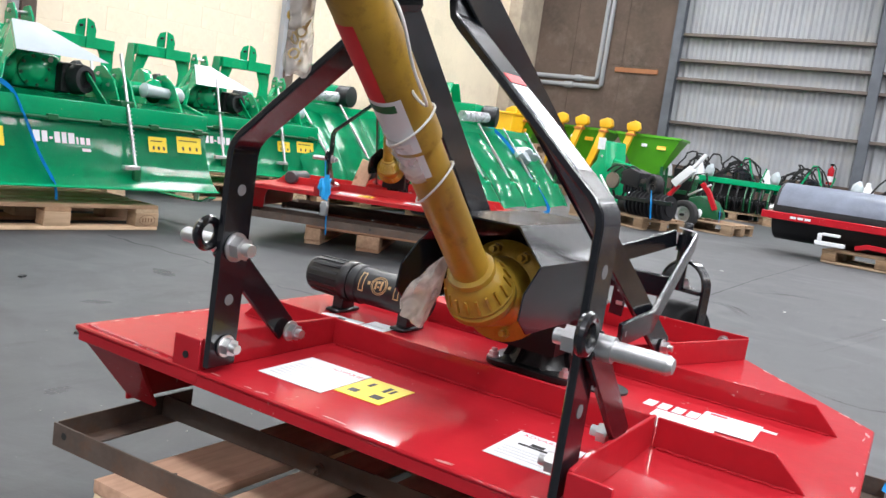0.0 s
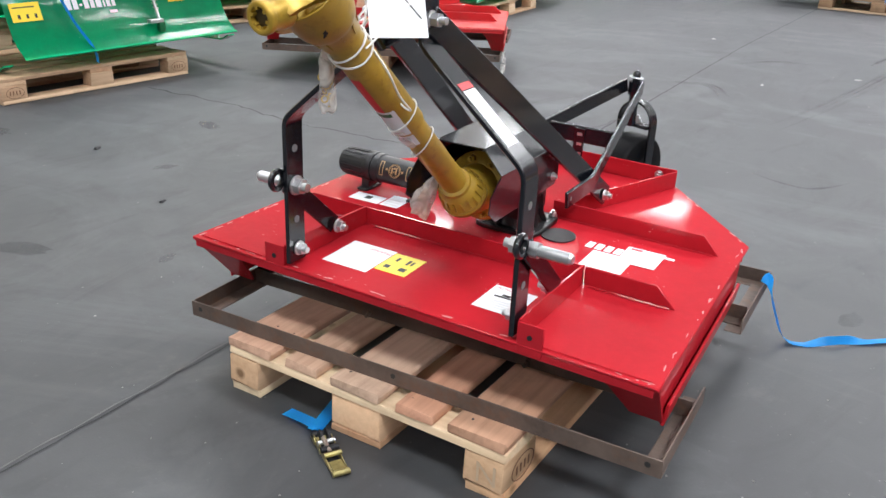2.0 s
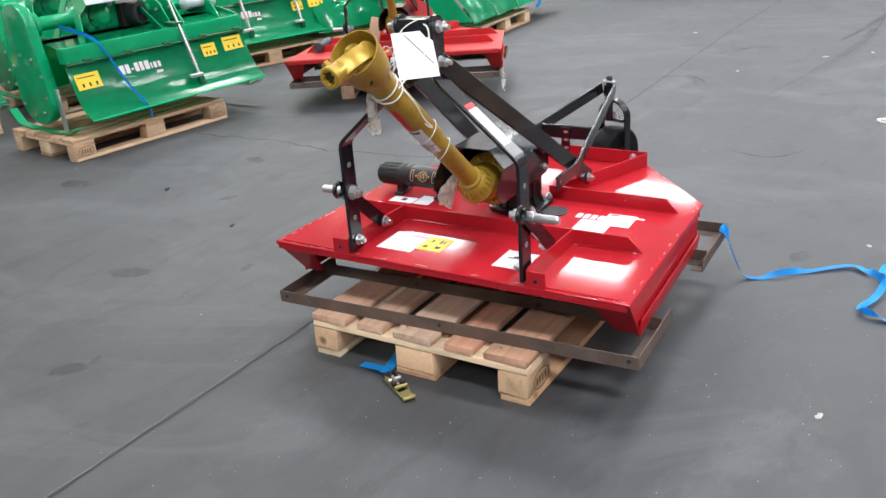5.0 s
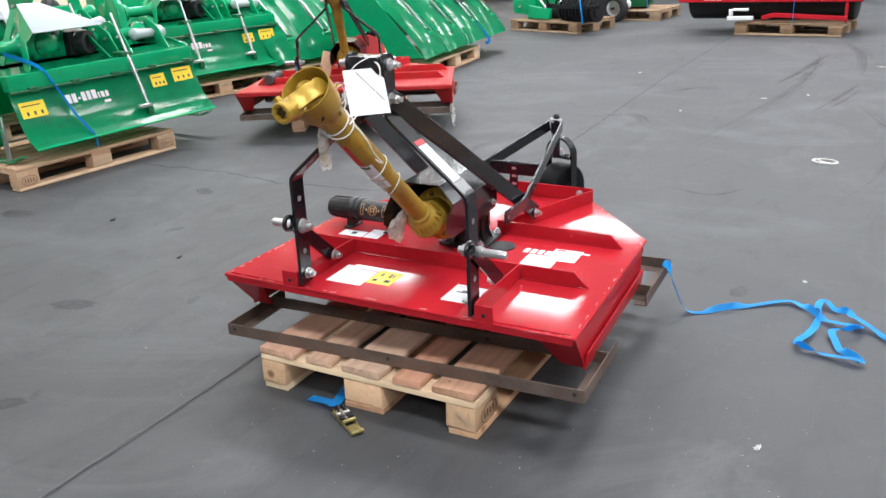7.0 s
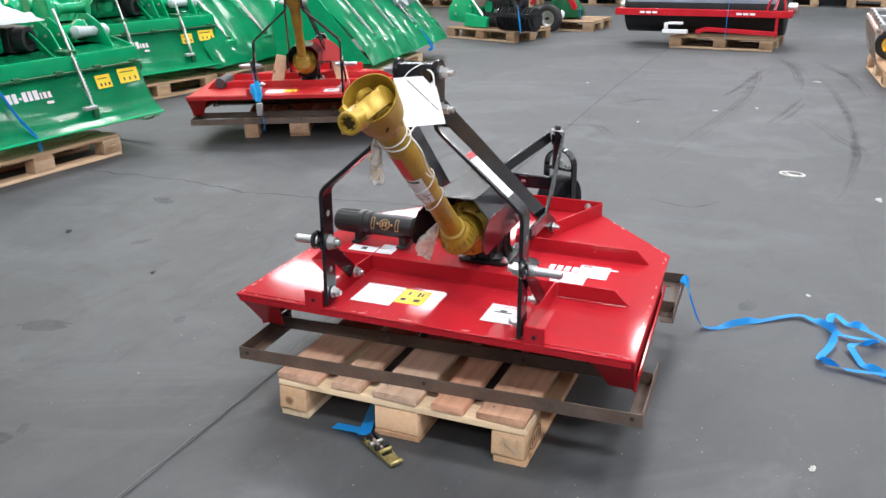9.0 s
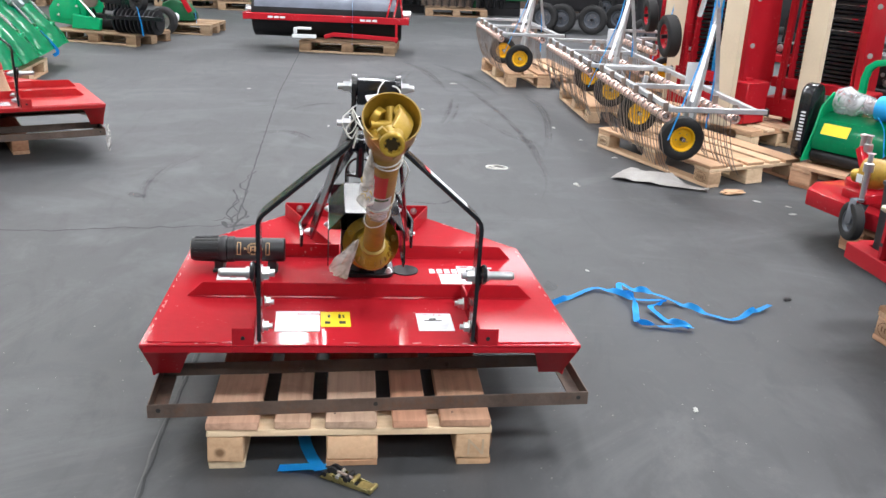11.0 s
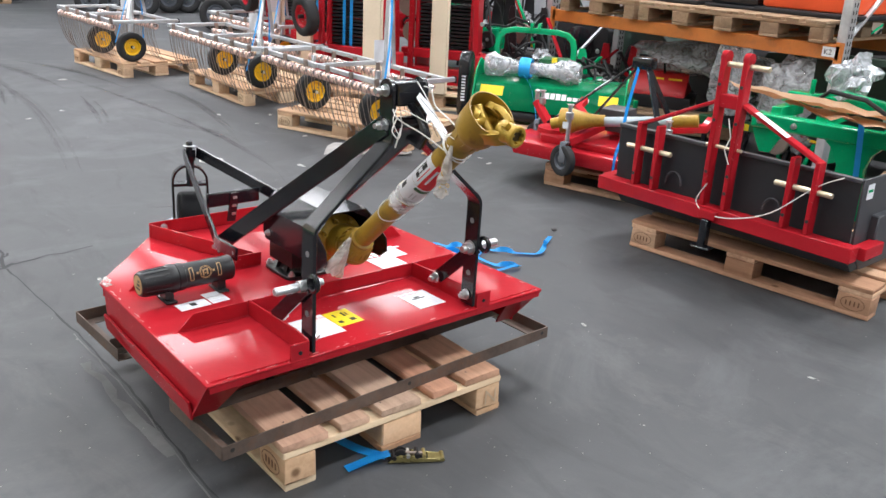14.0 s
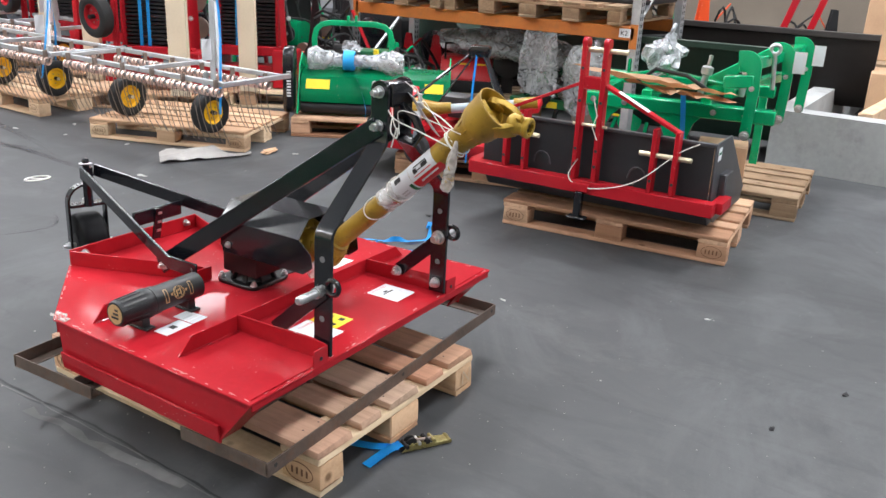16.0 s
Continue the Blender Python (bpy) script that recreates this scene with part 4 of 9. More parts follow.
def pto_shaft(m, a, b, yoke_dir, label, split=0.30):
    """A cardan shaft in its plastic guard: a at the lower guard ring, b the middle of the bell's rim; the end yoke hangs along yoke_dir."""
    sh = thing("cardan_shaft", label, "drive shaft", m)
    a, b = Vector(a), Vector(b)
    d = (b - a).normalized()
    L = (b - a).length
    P = lambda t: a + d * t
    side = Vector((1, 0, 0))
    side = (side - d * side.dot(d)).normalized()
    other = d.cross(side)
    s = Shape().lathe([(0.040, -0.032), (0.055, -0.030), (0.0585, -0.022), (0.0585, -0.012), (0.055, -0.008), (0.0565, -0.003), (0.053, 0.0), (0.047, 0.030), (0.037, 0.040), (0.0395, 0.043), (0.0385, 0.052), (0.031, 0.055)], a, d, 40)
    part("lower_guard_cone", s, GOLD, sh, "ochre plastic guard cone with ribs")
    for i in range(18):
        w = side * math.cos(i * math.pi / 9) + other * math.sin(i * math.pi / 9)
        part("guard_rib", Shape().bar([P(0.001) + w * 0.0545, P(0.028) + w * 0.0490], 0.004, 0.004, d.cross(w)), GOLD, sh)
    s = Shape().lathe([(0.0305, 0.05), (0.0305, split), (0.036, split + 0.004), (0.036, L - 0.12)], a, d, 32)
    part("guard_tube", s, GOLD, sh, "ochre plastic guard tube")
    s = Shape().lathe([(0.037, L - 0.136), (0.0400, L - 0.134), (0.0410, L - 0.120), (0.0425, L - 0.116), (0.0445, L - 0.100), (0.051, L - 0.092), (0.0565, L - 0.080), (0.0605, L - 0.058), (0.065, L - 0.012), (0.067, L - 0.004), (0.0665, L), (0.0635, L), (0.0615, L - 0.012), (0.056, L - 0.062), (0.048, L - 0.082), (0.038, L - 0.096)], a, d, 40, False)
    part("guard_bell", s, GOLD, sh, "ochre plastic guard bell, open end, scuffed")
    for i in range(10):
        w = side * math.cos(i * math.pi / 5) + other * math.sin(i * math.pi / 5)
        part("bell_rib", Shape().bar([P(L - 0.118) + w * 0.0415, P(L - 0.104) + w * 0.0445, P(L - 0.092) + w * 0.0495], 0.0030, 0.005, d.cross(w)), GOLD, sh)
    part("scuff", Shape().prism([(0.0035 * math.cos(a) * (1 + 0.35 * math.sin(5 * a)), 0.008 * math.sin(a) * (1 + 0.3 * math.cos(3 * a))) for a in [k * math.pi / 12 for k in range(24)]], 0.0008, Matrix.Translation(P(L - 0.055) + (side * 0.64 - other * 0.77) * 0.0618) @ (side * 0.64 - other * 0.77).to_track_quat("Z", "Y").to_matrix().to_4x4()), BLACK_DULL, sh, "dark scuff mark")
    # universal joint
    c = P(L - 0.035)
    s = Shape().lathe([(0.020, -0.14), (0.031, -0.09), (0.031, -0.065)], c, d, 20)
    for k in (-1, 1):
        ia = side * 0.82 - other * 0.57
        s.bar([c - d * 0.075 + ia * 0.026 * k, c + ia * 0.036 * k], 0.040, 0.014, d.cross(ia))
        s.cyl(c + ia * 0.027 * k, c + ia * 0.045 * k, 0.024, seg=18)
    part("inner_yoke", s.bevel(0.002), GOLD_METAL, sh, "yellow passivated forged yoke")
    part("joint_cross", Shape().cyl(c - side * 0.044, c + side * 0.044, 0.013).cyl(c - other * 0.044, c + other * 0.044, 0.013), GOLD_METAL, sh)
    e = Vector(yoke_dir).normalized()
    fa = (other * 0.82 + side * 0.57)
    fa = (fa - e * fa.dot(e)).normalized()
    fb = e.cross(fa)
    s = Shape()
    for k in (-1, 1):
        s.cyl(c + fa * 0.027 * k, c + fa * 0.046 * k, 0.026, seg=20)
        s.bar([c - e * 0.012 + fa * 0.038 * k, c + e * 0.034 + fa * 0.040 * k, c + e * 0.066 + fa * 0.030 * k, c + e * 0.088 + fa * 0.016 * k], 0.044, 0.017, fb)
    s.lathe([(0.012, 0.062), (0.026, 0.066), (0.0295, 0.076), (0.028, 0.092), (0.025, 0.098), (0.025, 0.112), (0.028, 0.115), (0.028, 0.124), (0.026, 0.128), (0.018, 0.128), (0.016, 0.10)], c, e, 24)
    s.bar([c + e * 0.102 + fb * 0.020, c + e * 0.102 + fb * 0.040], 0.016, 0.016, e)
    part("outer_yoke", s.bevel(0.003, 2, 45), GOLD_METAL, sh, "yellow passivated splined yoke")
    part("spline_bore", Shape().cyl(c + e * 0.10, c + e * 0.118, 0.0165, seg=16), BORE, sh, "dark splined bore")
    for i in range(6):
        w = fa * math.cos(i * math.pi / 3) + fb * math.sin(i * math.pi / 3)
        part("spline", Shape().bar([c + e * 0.105 + w * 0.0165, c + e * 0.127 + w * 0.0165], 0.005, 0.006, e.cross(w)), GOLD_METAL, sh)
    # friction flange on the gearbox input
    f = Vector((a.x, a.y + 0.105, a.z - 0.012))
    q = Vector((0, -1, 0.05)).normalized()
    part("input_flange", Shape().lathe([(0.030, 0), (0.085, 0.004), (0.088, 0.012), (0.070, 0.022), (0.060, 0.026), (0.058, 0.060), (0.048, 0.085), (0.030, 0.10)], f, q, 32), GOLD_METAL, sh, "yellow passivated input flange")
    for i in range(8):
        w = Vector((math.cos(i * math.pi / 4 + 0.3), 0, math.sin(i * math.pi / 4 + 0.3)))
        part("flange_bolt", Shape().bolt(f + q * 0.012 + w * 0.072, q, 0.0095, 0.026), GOLD_METAL, sh, "yellow plated nut and bolt")
    return sh, P, d, side, other, L


MOWER_POSE = pose(0.042, 0.085, 0, 0, 0, 1.4) @ pose(0, 0.6, DECK) @ pose(0, 0, 0, 0, 1.0, 0) @ pose(0, -0.6, -DECK)
main_mower = mower(MOWER_POSE, 0.622, "new red rotary topper mower with black headstock on a rusty frame")
# chipped paint along the deck's edges
CHIPPED = surface("chipped_paint_primer", (0.50, 0.20, 0.19), 0.5, vary=0.3, relief=0.1)
CHIP = Shape().prism([(-0.5, -0.3), (-0.2, -0.5), (0.3, -0.35), (0.5, 0.1), (0.15, 0.5), (-0.35, 0.25)], 0.0004).mesh("paint_chip", CHIPPED)
wear = random.Random(23)
for x0, y0, x1, y1, n in ((-0.615, 0.004, 0.615, 0.004, 26), (-0.616, 0.02, -0.594, 0.80, 24), (0.616, 0.02, 0.594, 0.80, 14), (-0.592, 0.826, -0.29, 1.168, 16), (0.592, 0.826, 0.29, 1.168, 10)):
    for i in range(n):
        f = wear.random() ** 1.3 if x0 < 0 else wear.random()
        inset = 0.004 + 0.006 * wear.random()
        x, y = x0 + (x1 - x0) * f, y0 + (y1 - y0) * f
        x -= math.copysign(inset, x) if x0 != -0.615 else 0.0
        a = math.degrees(math.atan2(y1 - y0, x1 - x0)) + wear.uniform(-12, 12)
        share("paint_chip", CHIP, main_mower, pose(x, y + (inset if x0 == -0.615 else 0.0), DECK + 0.0003, 0, 0, a) @ Matrix.Diagonal((wear.uniform(0.006, 0.030), wear.uniform(0.002, 0.005), 1, 1)))
pto, PP, PD, PS, PO, PL = pto_shaft(MOWER_POSE, (0.018, 0.266, 0.530), (0.020, -0.301, 1.051), (-0.03, -1, -0.13), "ochre guarded cardan shaft tied up to the mower mast", 0.33)
main_pallet = pallet(pose(0, 0.6, 0), "stained pine Euro pallet under the red mower", WOOD_MIXED, top=WOOD_TOP)
NAIL = Shape().lathe([(0.0042, 0), (0.0042, 0.0006), (0.0015, 0.001)], (0, 0, 0), (0, 0, 1), 8).mesh("nail", BLACK_DULL)
nails = random.Random(5)
for x, w in ((-0.3275, 0.045), (-0.165, 0.028), (0.0, 0.045), (0.165, 0.028), (0.3275, 0.045)):
    for y in (-0.5275, 0.0, 0.5275):
        for dx, dy in ((-w, -0.03), (w, 0.03), (-w * 0.3, 0.035)):
            share("nail", NAIL, main_pallet, pose(x + dx + nails.uniform(-0.006, 0.006), y + dy + nails.uniform(-0.008, 0.008), 0.1437))
letter = bpy.data.curves.new("pencil_letter", "FONT")
letter.body, letter.size = "N", 0.075
letter.materials.append(PENCIL)
lob = new("pencil_letter", letter)
lob.parent = main_pallet
lob.matrix_basis = Matrix(((1, 0, 0, 0.325), (0, 0, -1, -0.6035), (0, 1, 0, 0.035), (0, 0, 0, 1)))
tagged(lob, "letter marked on the block")


def angle_bar(p0, p1, inward, size=0.042, t=0.004):
    """An angle iron: an upright leg and a level leg towards the inside at its foot."""
    p0, p1, n = Vector(p0), Vector(p1), Vector(inward).normalized()
    s = Shape()
    s.bar([p0 + Vector((0, 0, size / 2)), p1 + Vector((0, 0, size / 2))], size, t, (0, 0, 1))
    s.bar([p0 + n * size / 2 + Vector((0, 0, t / 2)), p1 + n * size / 2 + Vector((0, 0, t / 2))], size, t, n)
    return s.bevel(0.001)


def transport_frame(m, x0, x1, y0, y1, ymid, label):
    fr = thing("shipping_cradle", label, "steel frame", m)
    z = 0.1445
    part("front_bar", angle_bar((x0, y0, z), (x1, y0, z), (0, 1, 0)), RUST, fr)
    part("rear_bar", angle_bar((x0, y1, z), (x1, y1, z), (0, -1, 0)), RUST, fr)
    for xs, n in ((x0 + 0.003, 1), (x1 - 0.003, -1)):
        part("side_bar", angle_bar((xs, y0 + 0.006, z + 0.0005), (xs, y0 + 0.315, z + 0.0005), (n, 0, 0)), RUST, fr, "short rusty angle stub")
        part("side_bar", angle_bar((xs, y1 - 0.36, z + 0.0005), (xs, y1 - 0.006, z + 0.0005), (n, 0, 0)), RUST, fr, "short rusty angle stub")
    part("cross_bar", angle_bar((x0 + 0.008, ymid, z + 0.004), (x1 - 0.008, ymid, z + 0.004), (0, 1, 0)), RUST, fr)
    part("cross_bar", angle_bar((x0 + 0.008, y1 - 0.28, z + 0.004), (x1 - 0.008, y1 - 0.28, z + 0.004), (0, -1, 0)), RUST, fr)
    for x in (x0 + 0.03, (x0 + x1) / 2, x1 - 0.03):
        part("bolt_hole", Shape().cyl((x, y0 - 0.0026, z + 0.024), (x, y0 - 0.001, z + 0.024), 0.0065), INK, fr)
    for x, y in ((-0.2, ymid - 0.02), (0.25, ymid - 0.02)):
        part("bolt", Shape().bolt((x, y, z + 0.03), (0, -1, 0), 0.008), RUST, fr)
    return fr


transport_frame(pose(0.055, 0.06, 0, 0, 0, 2.4), -0.618, 0.642, 0.0, 1.045, 0.235, "rusty brown angle-iron transport frame on a pallet")

# manual canister on the deck
can = thing("manual_canister", "black plastic document canister with gold print on the deck", "canister", MOWER_POSE)
part("body", Shape().lathe([(0.036, 0.0), (0.040, 0.003), (0.040, 0.165), (0.0435, 0.167), (0.0435, 0.186), (0.040, 0.19)], (-0.258, 0.575, DECK + 0.070), (-1, 0, 0), 32), PLASTIC, can)
part("cap", Shape().lathe([(0.0445, 0.19), (0.046, 0.195), (0.046, 0.21), (0.0420, 0.216), (0.0395, 0.298), (0.036, 0.305), (0.001, 0.305)], (-0.258, 0.575, DECK + 0.070), (-1, 0, 0), 16), PLASTIC, can, "ribbed black screw cap")
for i in range(16):
    w = Vector((0, math.cos(i * math.pi / 8), math.sin(i * math.pi / 8)))
    part("cap_rib", Shape().bar([Vector((-0.475, 0.575, DECK + 0.070)) + w * 0.0415, Vector((-0.552, 0.575, DECK + 0.070)) + w * 0.0390], 0.006, 0.004, Vector((1, 0, 0)).cross(w)), PLASTIC, can)
part("cap_end", Shape().lathe([(0.0300, 0.3052), (0.0300, 0.3064), (0.001, 0.3064)], (-0.258, 0.575, DECK + 0.070), (-1, 0, 0), 24), GOLD_INK, can, "round gold print on the cap's end")
for k in range(3):
    part("cap_print", Shape().box(-0.5650, -0.5645, 0.560, 0.590 - 0.008 * k, DECK + 0.056 + 0.012 * k, DECK + 0.063 + 0.012 * k), PLASTIC, can)
for x in (-0.30, -0.475):
    s = Shape().box(x - 0.018, x + 0.018, 0.535, 0.615, DECK + 0.0005, DECK + 0.008).box(x - 0.014, x + 0.014, 0.552, 0.598, DECK + 0.008, DECK + 0.040).bevel(0.002)
    part("foot", s, PLASTIC, can)


def on_can(u0, u1, a0, a1, r=0.0406):
    """A small patch of print on the canister between two angles."""
    g = [[Vector((-0.272 - u, 0.575 - r * math.cos(radians(a)), DECK + 0.070 + r * math.sin(radians(a)))) for u in (u0, u1)] for a in [a0 + (a1 - a0) * i / 4 for i in range(5)]]
    return Shape().sheet(g)


for u in (0.035, 0.128):
    for du in (0.0, 0.011):
        part("print_line", on_can(u + du, u + du + 0.0022, -5, 52), GOLD_INK, can)
    part("print_line", on_can(u, u + 0.013, 50, 54), GOLD_INK, can)
    part("print_line", on_can(u, u + 0.013, -8, -4), GOLD_INK, can)
for u in (0.058, 0.112):
    part("print_dot", on_can(u, u + 0.007, 18, 28), GOLD_INK, can)
s = Shape()
for r0 in (0.020, 0.0165):
    pts = []
    for i in range(25):
        a = i * math.pi / 12
        ang = radians(22) + math.sin(a) * r0 / 0.0406
        pts.append(Vector((-0.272 - 0.0885 - math.cos(a) * r0, 0.575 - 0.0407 * math.cos(ang), DECK + 0.070 + 0.0407 * math.sin(ang))))
    s.tube(pts, 0.0009, 4)
part("print_ring", s, GOLD_INK, can)
for u, a0, a1 in ((0.080, 8, 38), (0.087, 14, 20), (0.087, 28, 36), (0.094, 8, 34)):
    part("print_line", on_can(u, u + 0.005, a0, a1), GOLD_INK, can)


# ---- small goods round the mower ----
def ribbon(pts, width, lean=(0, 0, 1), n=6, thick=0.0012, twist=0.0):
    """Webbing along a line of points, smoothed; its width lies across the line and the lean vector, and rolls by twist now and then."""
    P = [Vector(p) for p in pts]
    fine = []
    for i in range(len(P) - 1):
        a, b, c, d = P[max(0, i - 1)], P[i], P[i + 1], P[min(len(P) - 1, i + 2)]
        for j in range(n):
            t = j / n
            fine.append(0.5 * ((2 * b) + (c - a) * t + (2 * a - 5 * b + 4 * c - d) * t * t + (3 * b - a - 3 * c + d) * t ** 3))
    fine.append(P[-1])
    g = []
    lean = Vector(lean)
    for i, p in enumerate(fine):
        d = (fine[min(i + 1, len(fine) - 1)] - fine[max(i - 1, 0)]).normalized()
        w = d.cross(lean)
        w = w.normalized() if w.length > 1e-3 else Vector((1, 0, 0))
        if twist:
            a = twist * max(0.0, math.sin(i * 0.31)) ** 2
            w = Matrix.Rotation(a, 3, d) @ w
            p = p + Vector((0, 0, abs(w.z) * width / 2))
        g.append([p - w * width / 2, p + w * width / 2])
    return Shape().sheet(g, thick)


def smooth_line(pts, n=6):
    """More points along a line, rounded at the given ones."""
    P = [Vector(p) for p in pts]
    out = []
    for i in range(len(P) - 1):
        a, b, c, d = P[max(0, i - 1)], P[i], P[i + 1], P[min(len(P) - 1, i + 2)]
        for j in range(n):
            t = j / n
            out.append(0.5 * ((2 * b) + (c - a) * t + (2 * a - 5 * b + 4 * c - d) * t * t + (3 * b - a - 3 * c + d) * t ** 3))
    return out + [P[-1]]


def crumple(size, seed, n=10, lumps=0.5):
    """A crumpled closed bag, about the size given."""
    s = Shape()
    bmesh.ops.create_icosphere(s.bm, subdivisions=3, radius=0.5)
    o = Vector((seed * 3.7, seed * 1.3, seed))
    for v in s.bm.verts:
        k = 1 + lumps * noise.noise(v.co * 3.1 + o) + lumps * 0.5 * noise.noise(v.co * 8 + o)
        v.co = Vector((v.co.x * size[0], v.co.y * size[1], v.co.z * size[2])) * k
    return s


# blue strap running off the frame and lying in loops on the floor
strap = ribbon([(0.655, 1.03, 0.19), (0.668, 1.045, 0.187), (0.695, 1.055, 0.10), (0.74, 1.075, 0.010), (0.84, 1.13, 0.006), (0.94, 1.22, 0.006), (1.05, 1.30, 0.010), (1.11, 1.27, 0.012), (1.18, 1.19, 0.010), (1.25, 1.16, 0.014), (1.315, 1.155, 0.016), (1.29, 1.095, 0.020), (1.235, 1.075, 0.024), (1.25, 1.02, 0.012), (1.28, 0.95, 0.006), (1.34, 0.895, 0.010), (1.32, 0.89, 0.020), (1.22, 0.91, 0.008), (1.145, 0.935, 0.008), (1.14, 0.96, 0.020), (1.165, 1.05, 0.014), (1.185, 1.15, 0.024), (1.165, 1.27, 0.016), (1.18, 1.325, 0.024), (1.23, 1.275, 0.010), (1.28, 1.24, 0.016), (1.33, 1.175, 0.022), (1.38, 1.135, 0.010), (1.42, 1.06, 0.014), (1.49, 1.01, 0.008), (1.55, 0.97, 0.010), (1.64, 1.01, 0.020), (1.70, 1.065, 0.010), (1.77, 1.10, 0.020)], 0.026, (0.05, 0.1, 1), 6, 0.0012, 1.4)
solid("loose_strap", strap, BLUE, "bright blue ratchet strap lying in loops on the floor", "strap")
rat = thing("ratchet_buckle", "blue strap end with a yellow-plated ratchet buckle on the floor", "ratchet", pose(0, 0, 0))
part("webbing", ribbon([(-0.205, -0.008, 0.004), (-0.16, -0.014, 0.010), (-0.11, -0.026, 0.020), (-0.075, -0.04, 0.026)], 0.034), BLUE, rat, "blue webbing")
part("webbing_tail", ribbon([(-0.085, -0.045, 0.020), (-0.10, 0.0, 0.012), (-0.12, 0.06, 0.005), (-0.14, 0.14, 0.004), (-0.16, 0.30, 0.004)], 0.036), BLUE, rat, "blue webbing running under the pallet")
RM = pose(-0.015, -0.078, 0.0, 0, 0, -31) @ Matrix.Scale(0.85, 4)
for y in (-0.021, 0.021):
    s = Shape().prism([(-0.09, 0.006), (-0.06, 0.030), (-0.02, 0.034), (0.02, 0.022), (0.095, 0.014), (0.10, 0.004), (0.02, 0.004)], 0.003, RM @ Matrix(((1, 0, 0, 0), (0, 0, 1, y - 0.0015), (0, 1, 0, 0), (0, 0, 0, 1)))).bevel(0.0008)
    part("side_plate", s, BUCKLE, rat)
for x, z, r in ((-0.045, 0.02, 0.008), (0.0, 0.016, 0.006)):
    part("spindle", Shape().cyl(RM @ Vector((x, -0.026, z)), RM @ Vector((x, 0.026, z)), r), BUCKLE, rat)
part("handle", Shape().box(0.05, 0.105, -0.018, 0.018, 0.010, 0.016, RM).cyl(RM @ Vector((0.10, -0.024, 0.012)), RM @ Vector((0.10, 0.024, 0.012)), 0.007).bevel(0.001), BUCKLE, rat)
part("ratchet_wheel", Shape().lathe([(0.012, 0), (0.019, 0.002), (0.019, 0.008), (0.012, 0.01)], RM @ Vector((-0.045, -0.012, 0.026)), RM.to_3x3() @ Vector((0, 1, 0)), 12), BLACK_DULL, rat, "dark ratchet wheel")
part("ratchet_wheel", Shape().lathe([(0.012, 0), (0.019, 0.002), (0.019, 0.008), (0.012, 0.01)], RM @ Vector((-0.045, 0.008, 0.026)), RM.to_3x3() @ Vector((0, 1, 0)), 12), BLACK_DULL, rat, "dark ratchet wheel")
for x, w, mt in ((-0.068, 0.007, BLACK_DULL), (-0.02, 0.006, ZINC), (0.012, 0.008, BLACK_DULL), (0.036, 0.006, BUCKLE)):
    part("cross_pin", Shape().cyl(RM @ Vector((x, -0.024, 0.030 - abs(x) * 0.1)), RM @ Vector((x, 0.024, 0.030 - abs(x) * 0.1)), w, seg=10), mt, rat)
part("base_plate", Shape().box(-0.09, 0.06, -0.019, 0.019, 0.003, 0.006, RM), BLACK_DULL, rat, "dark base plate")
part("spring", Shape().cyl(RM @ Vector((-0.03, -0.005, 0.036)), RM @ Vector((0.03, -0.005, 0.030)), 0.005), TINE, rat)

# paper tag on the mast
tag = thing("paper_tag", "white paper tag tied to the mower's black mast", "tag", MOWER_POSE)
TM = Matrix.Translation((0.036, -0.052, 1.000)) @ Matrix.Rotation(radians(44), 4, "Z") @ Matrix.Rotation(radians(54), 4, "X")
part("sheet", Shape().box(-0.055, 0.055, -0.068, 0.068, -0.0006, 0.0006, TM), WHITE, tag)
part("fold_line", Shape().bar([TM @ Vector((-0.02, 0.06, 0.001)), TM @ Vector((0.045, -0.03, 0.001))], 0.0022, 0.0006, TM.to_3x3() @ Vector((1, 0.7, 0))), INK, tag)
# black clevis and pin block between the cheeks
blk = thing("top_link_clevis", "black steel clevis between the mast cheeks tied with white cord", "clevis", MOWER_POSE)
part("block", Shape().box(-0.049, 0.049, -0.006, 0.055, 1.02, 1.085).bevel(0.006, 2), BLACK, blk)
part("pin_sleeve", Shape().cyl((-0.049, 0.03, 0.966), (0.049, 0.03, 0.966), 0.019), BLACK, blk)
part("grip", Shape().tube([(0.005, 0.0, 1.02), (0.0, -0.05, 0.99), (0.0, -0.075, 0.95), (0.0, -0.05, 0.92), (0.0, 0.0, 0.93)], 0.013, 8), BLACK, blk)


def cord_loop(name, pts, label, r=0.0021):
    P = [Vector(p) for p in pts]
    fine = []
    for i in range(len(P) - 1):
        a, b, c, d = P[max(0, i - 1)], P[i], P[i + 1], P[min(len(P) - 1, i + 2)]
        for j in range(5):
            t = j / 5
            fine.append(0.5 * ((2 * b) + (c - a) * t + (2 * a - 5 * b + 4 * c - d) * t * t + (3 * b - a - 3 * c + d) * t ** 3))
    fine.append(P[-1])
    return part(name, Shape().tube(fine, r, 6), CORD, pto, label)


def ring_round(t, r, tilt=0.0):
    return [PP(t + tilt * math.cos(a * math.pi / 6)) + (PS * math.cos(a * math.pi / 6) + PO * math.sin(a * math.pi / 6)) * r for a in range(13)]


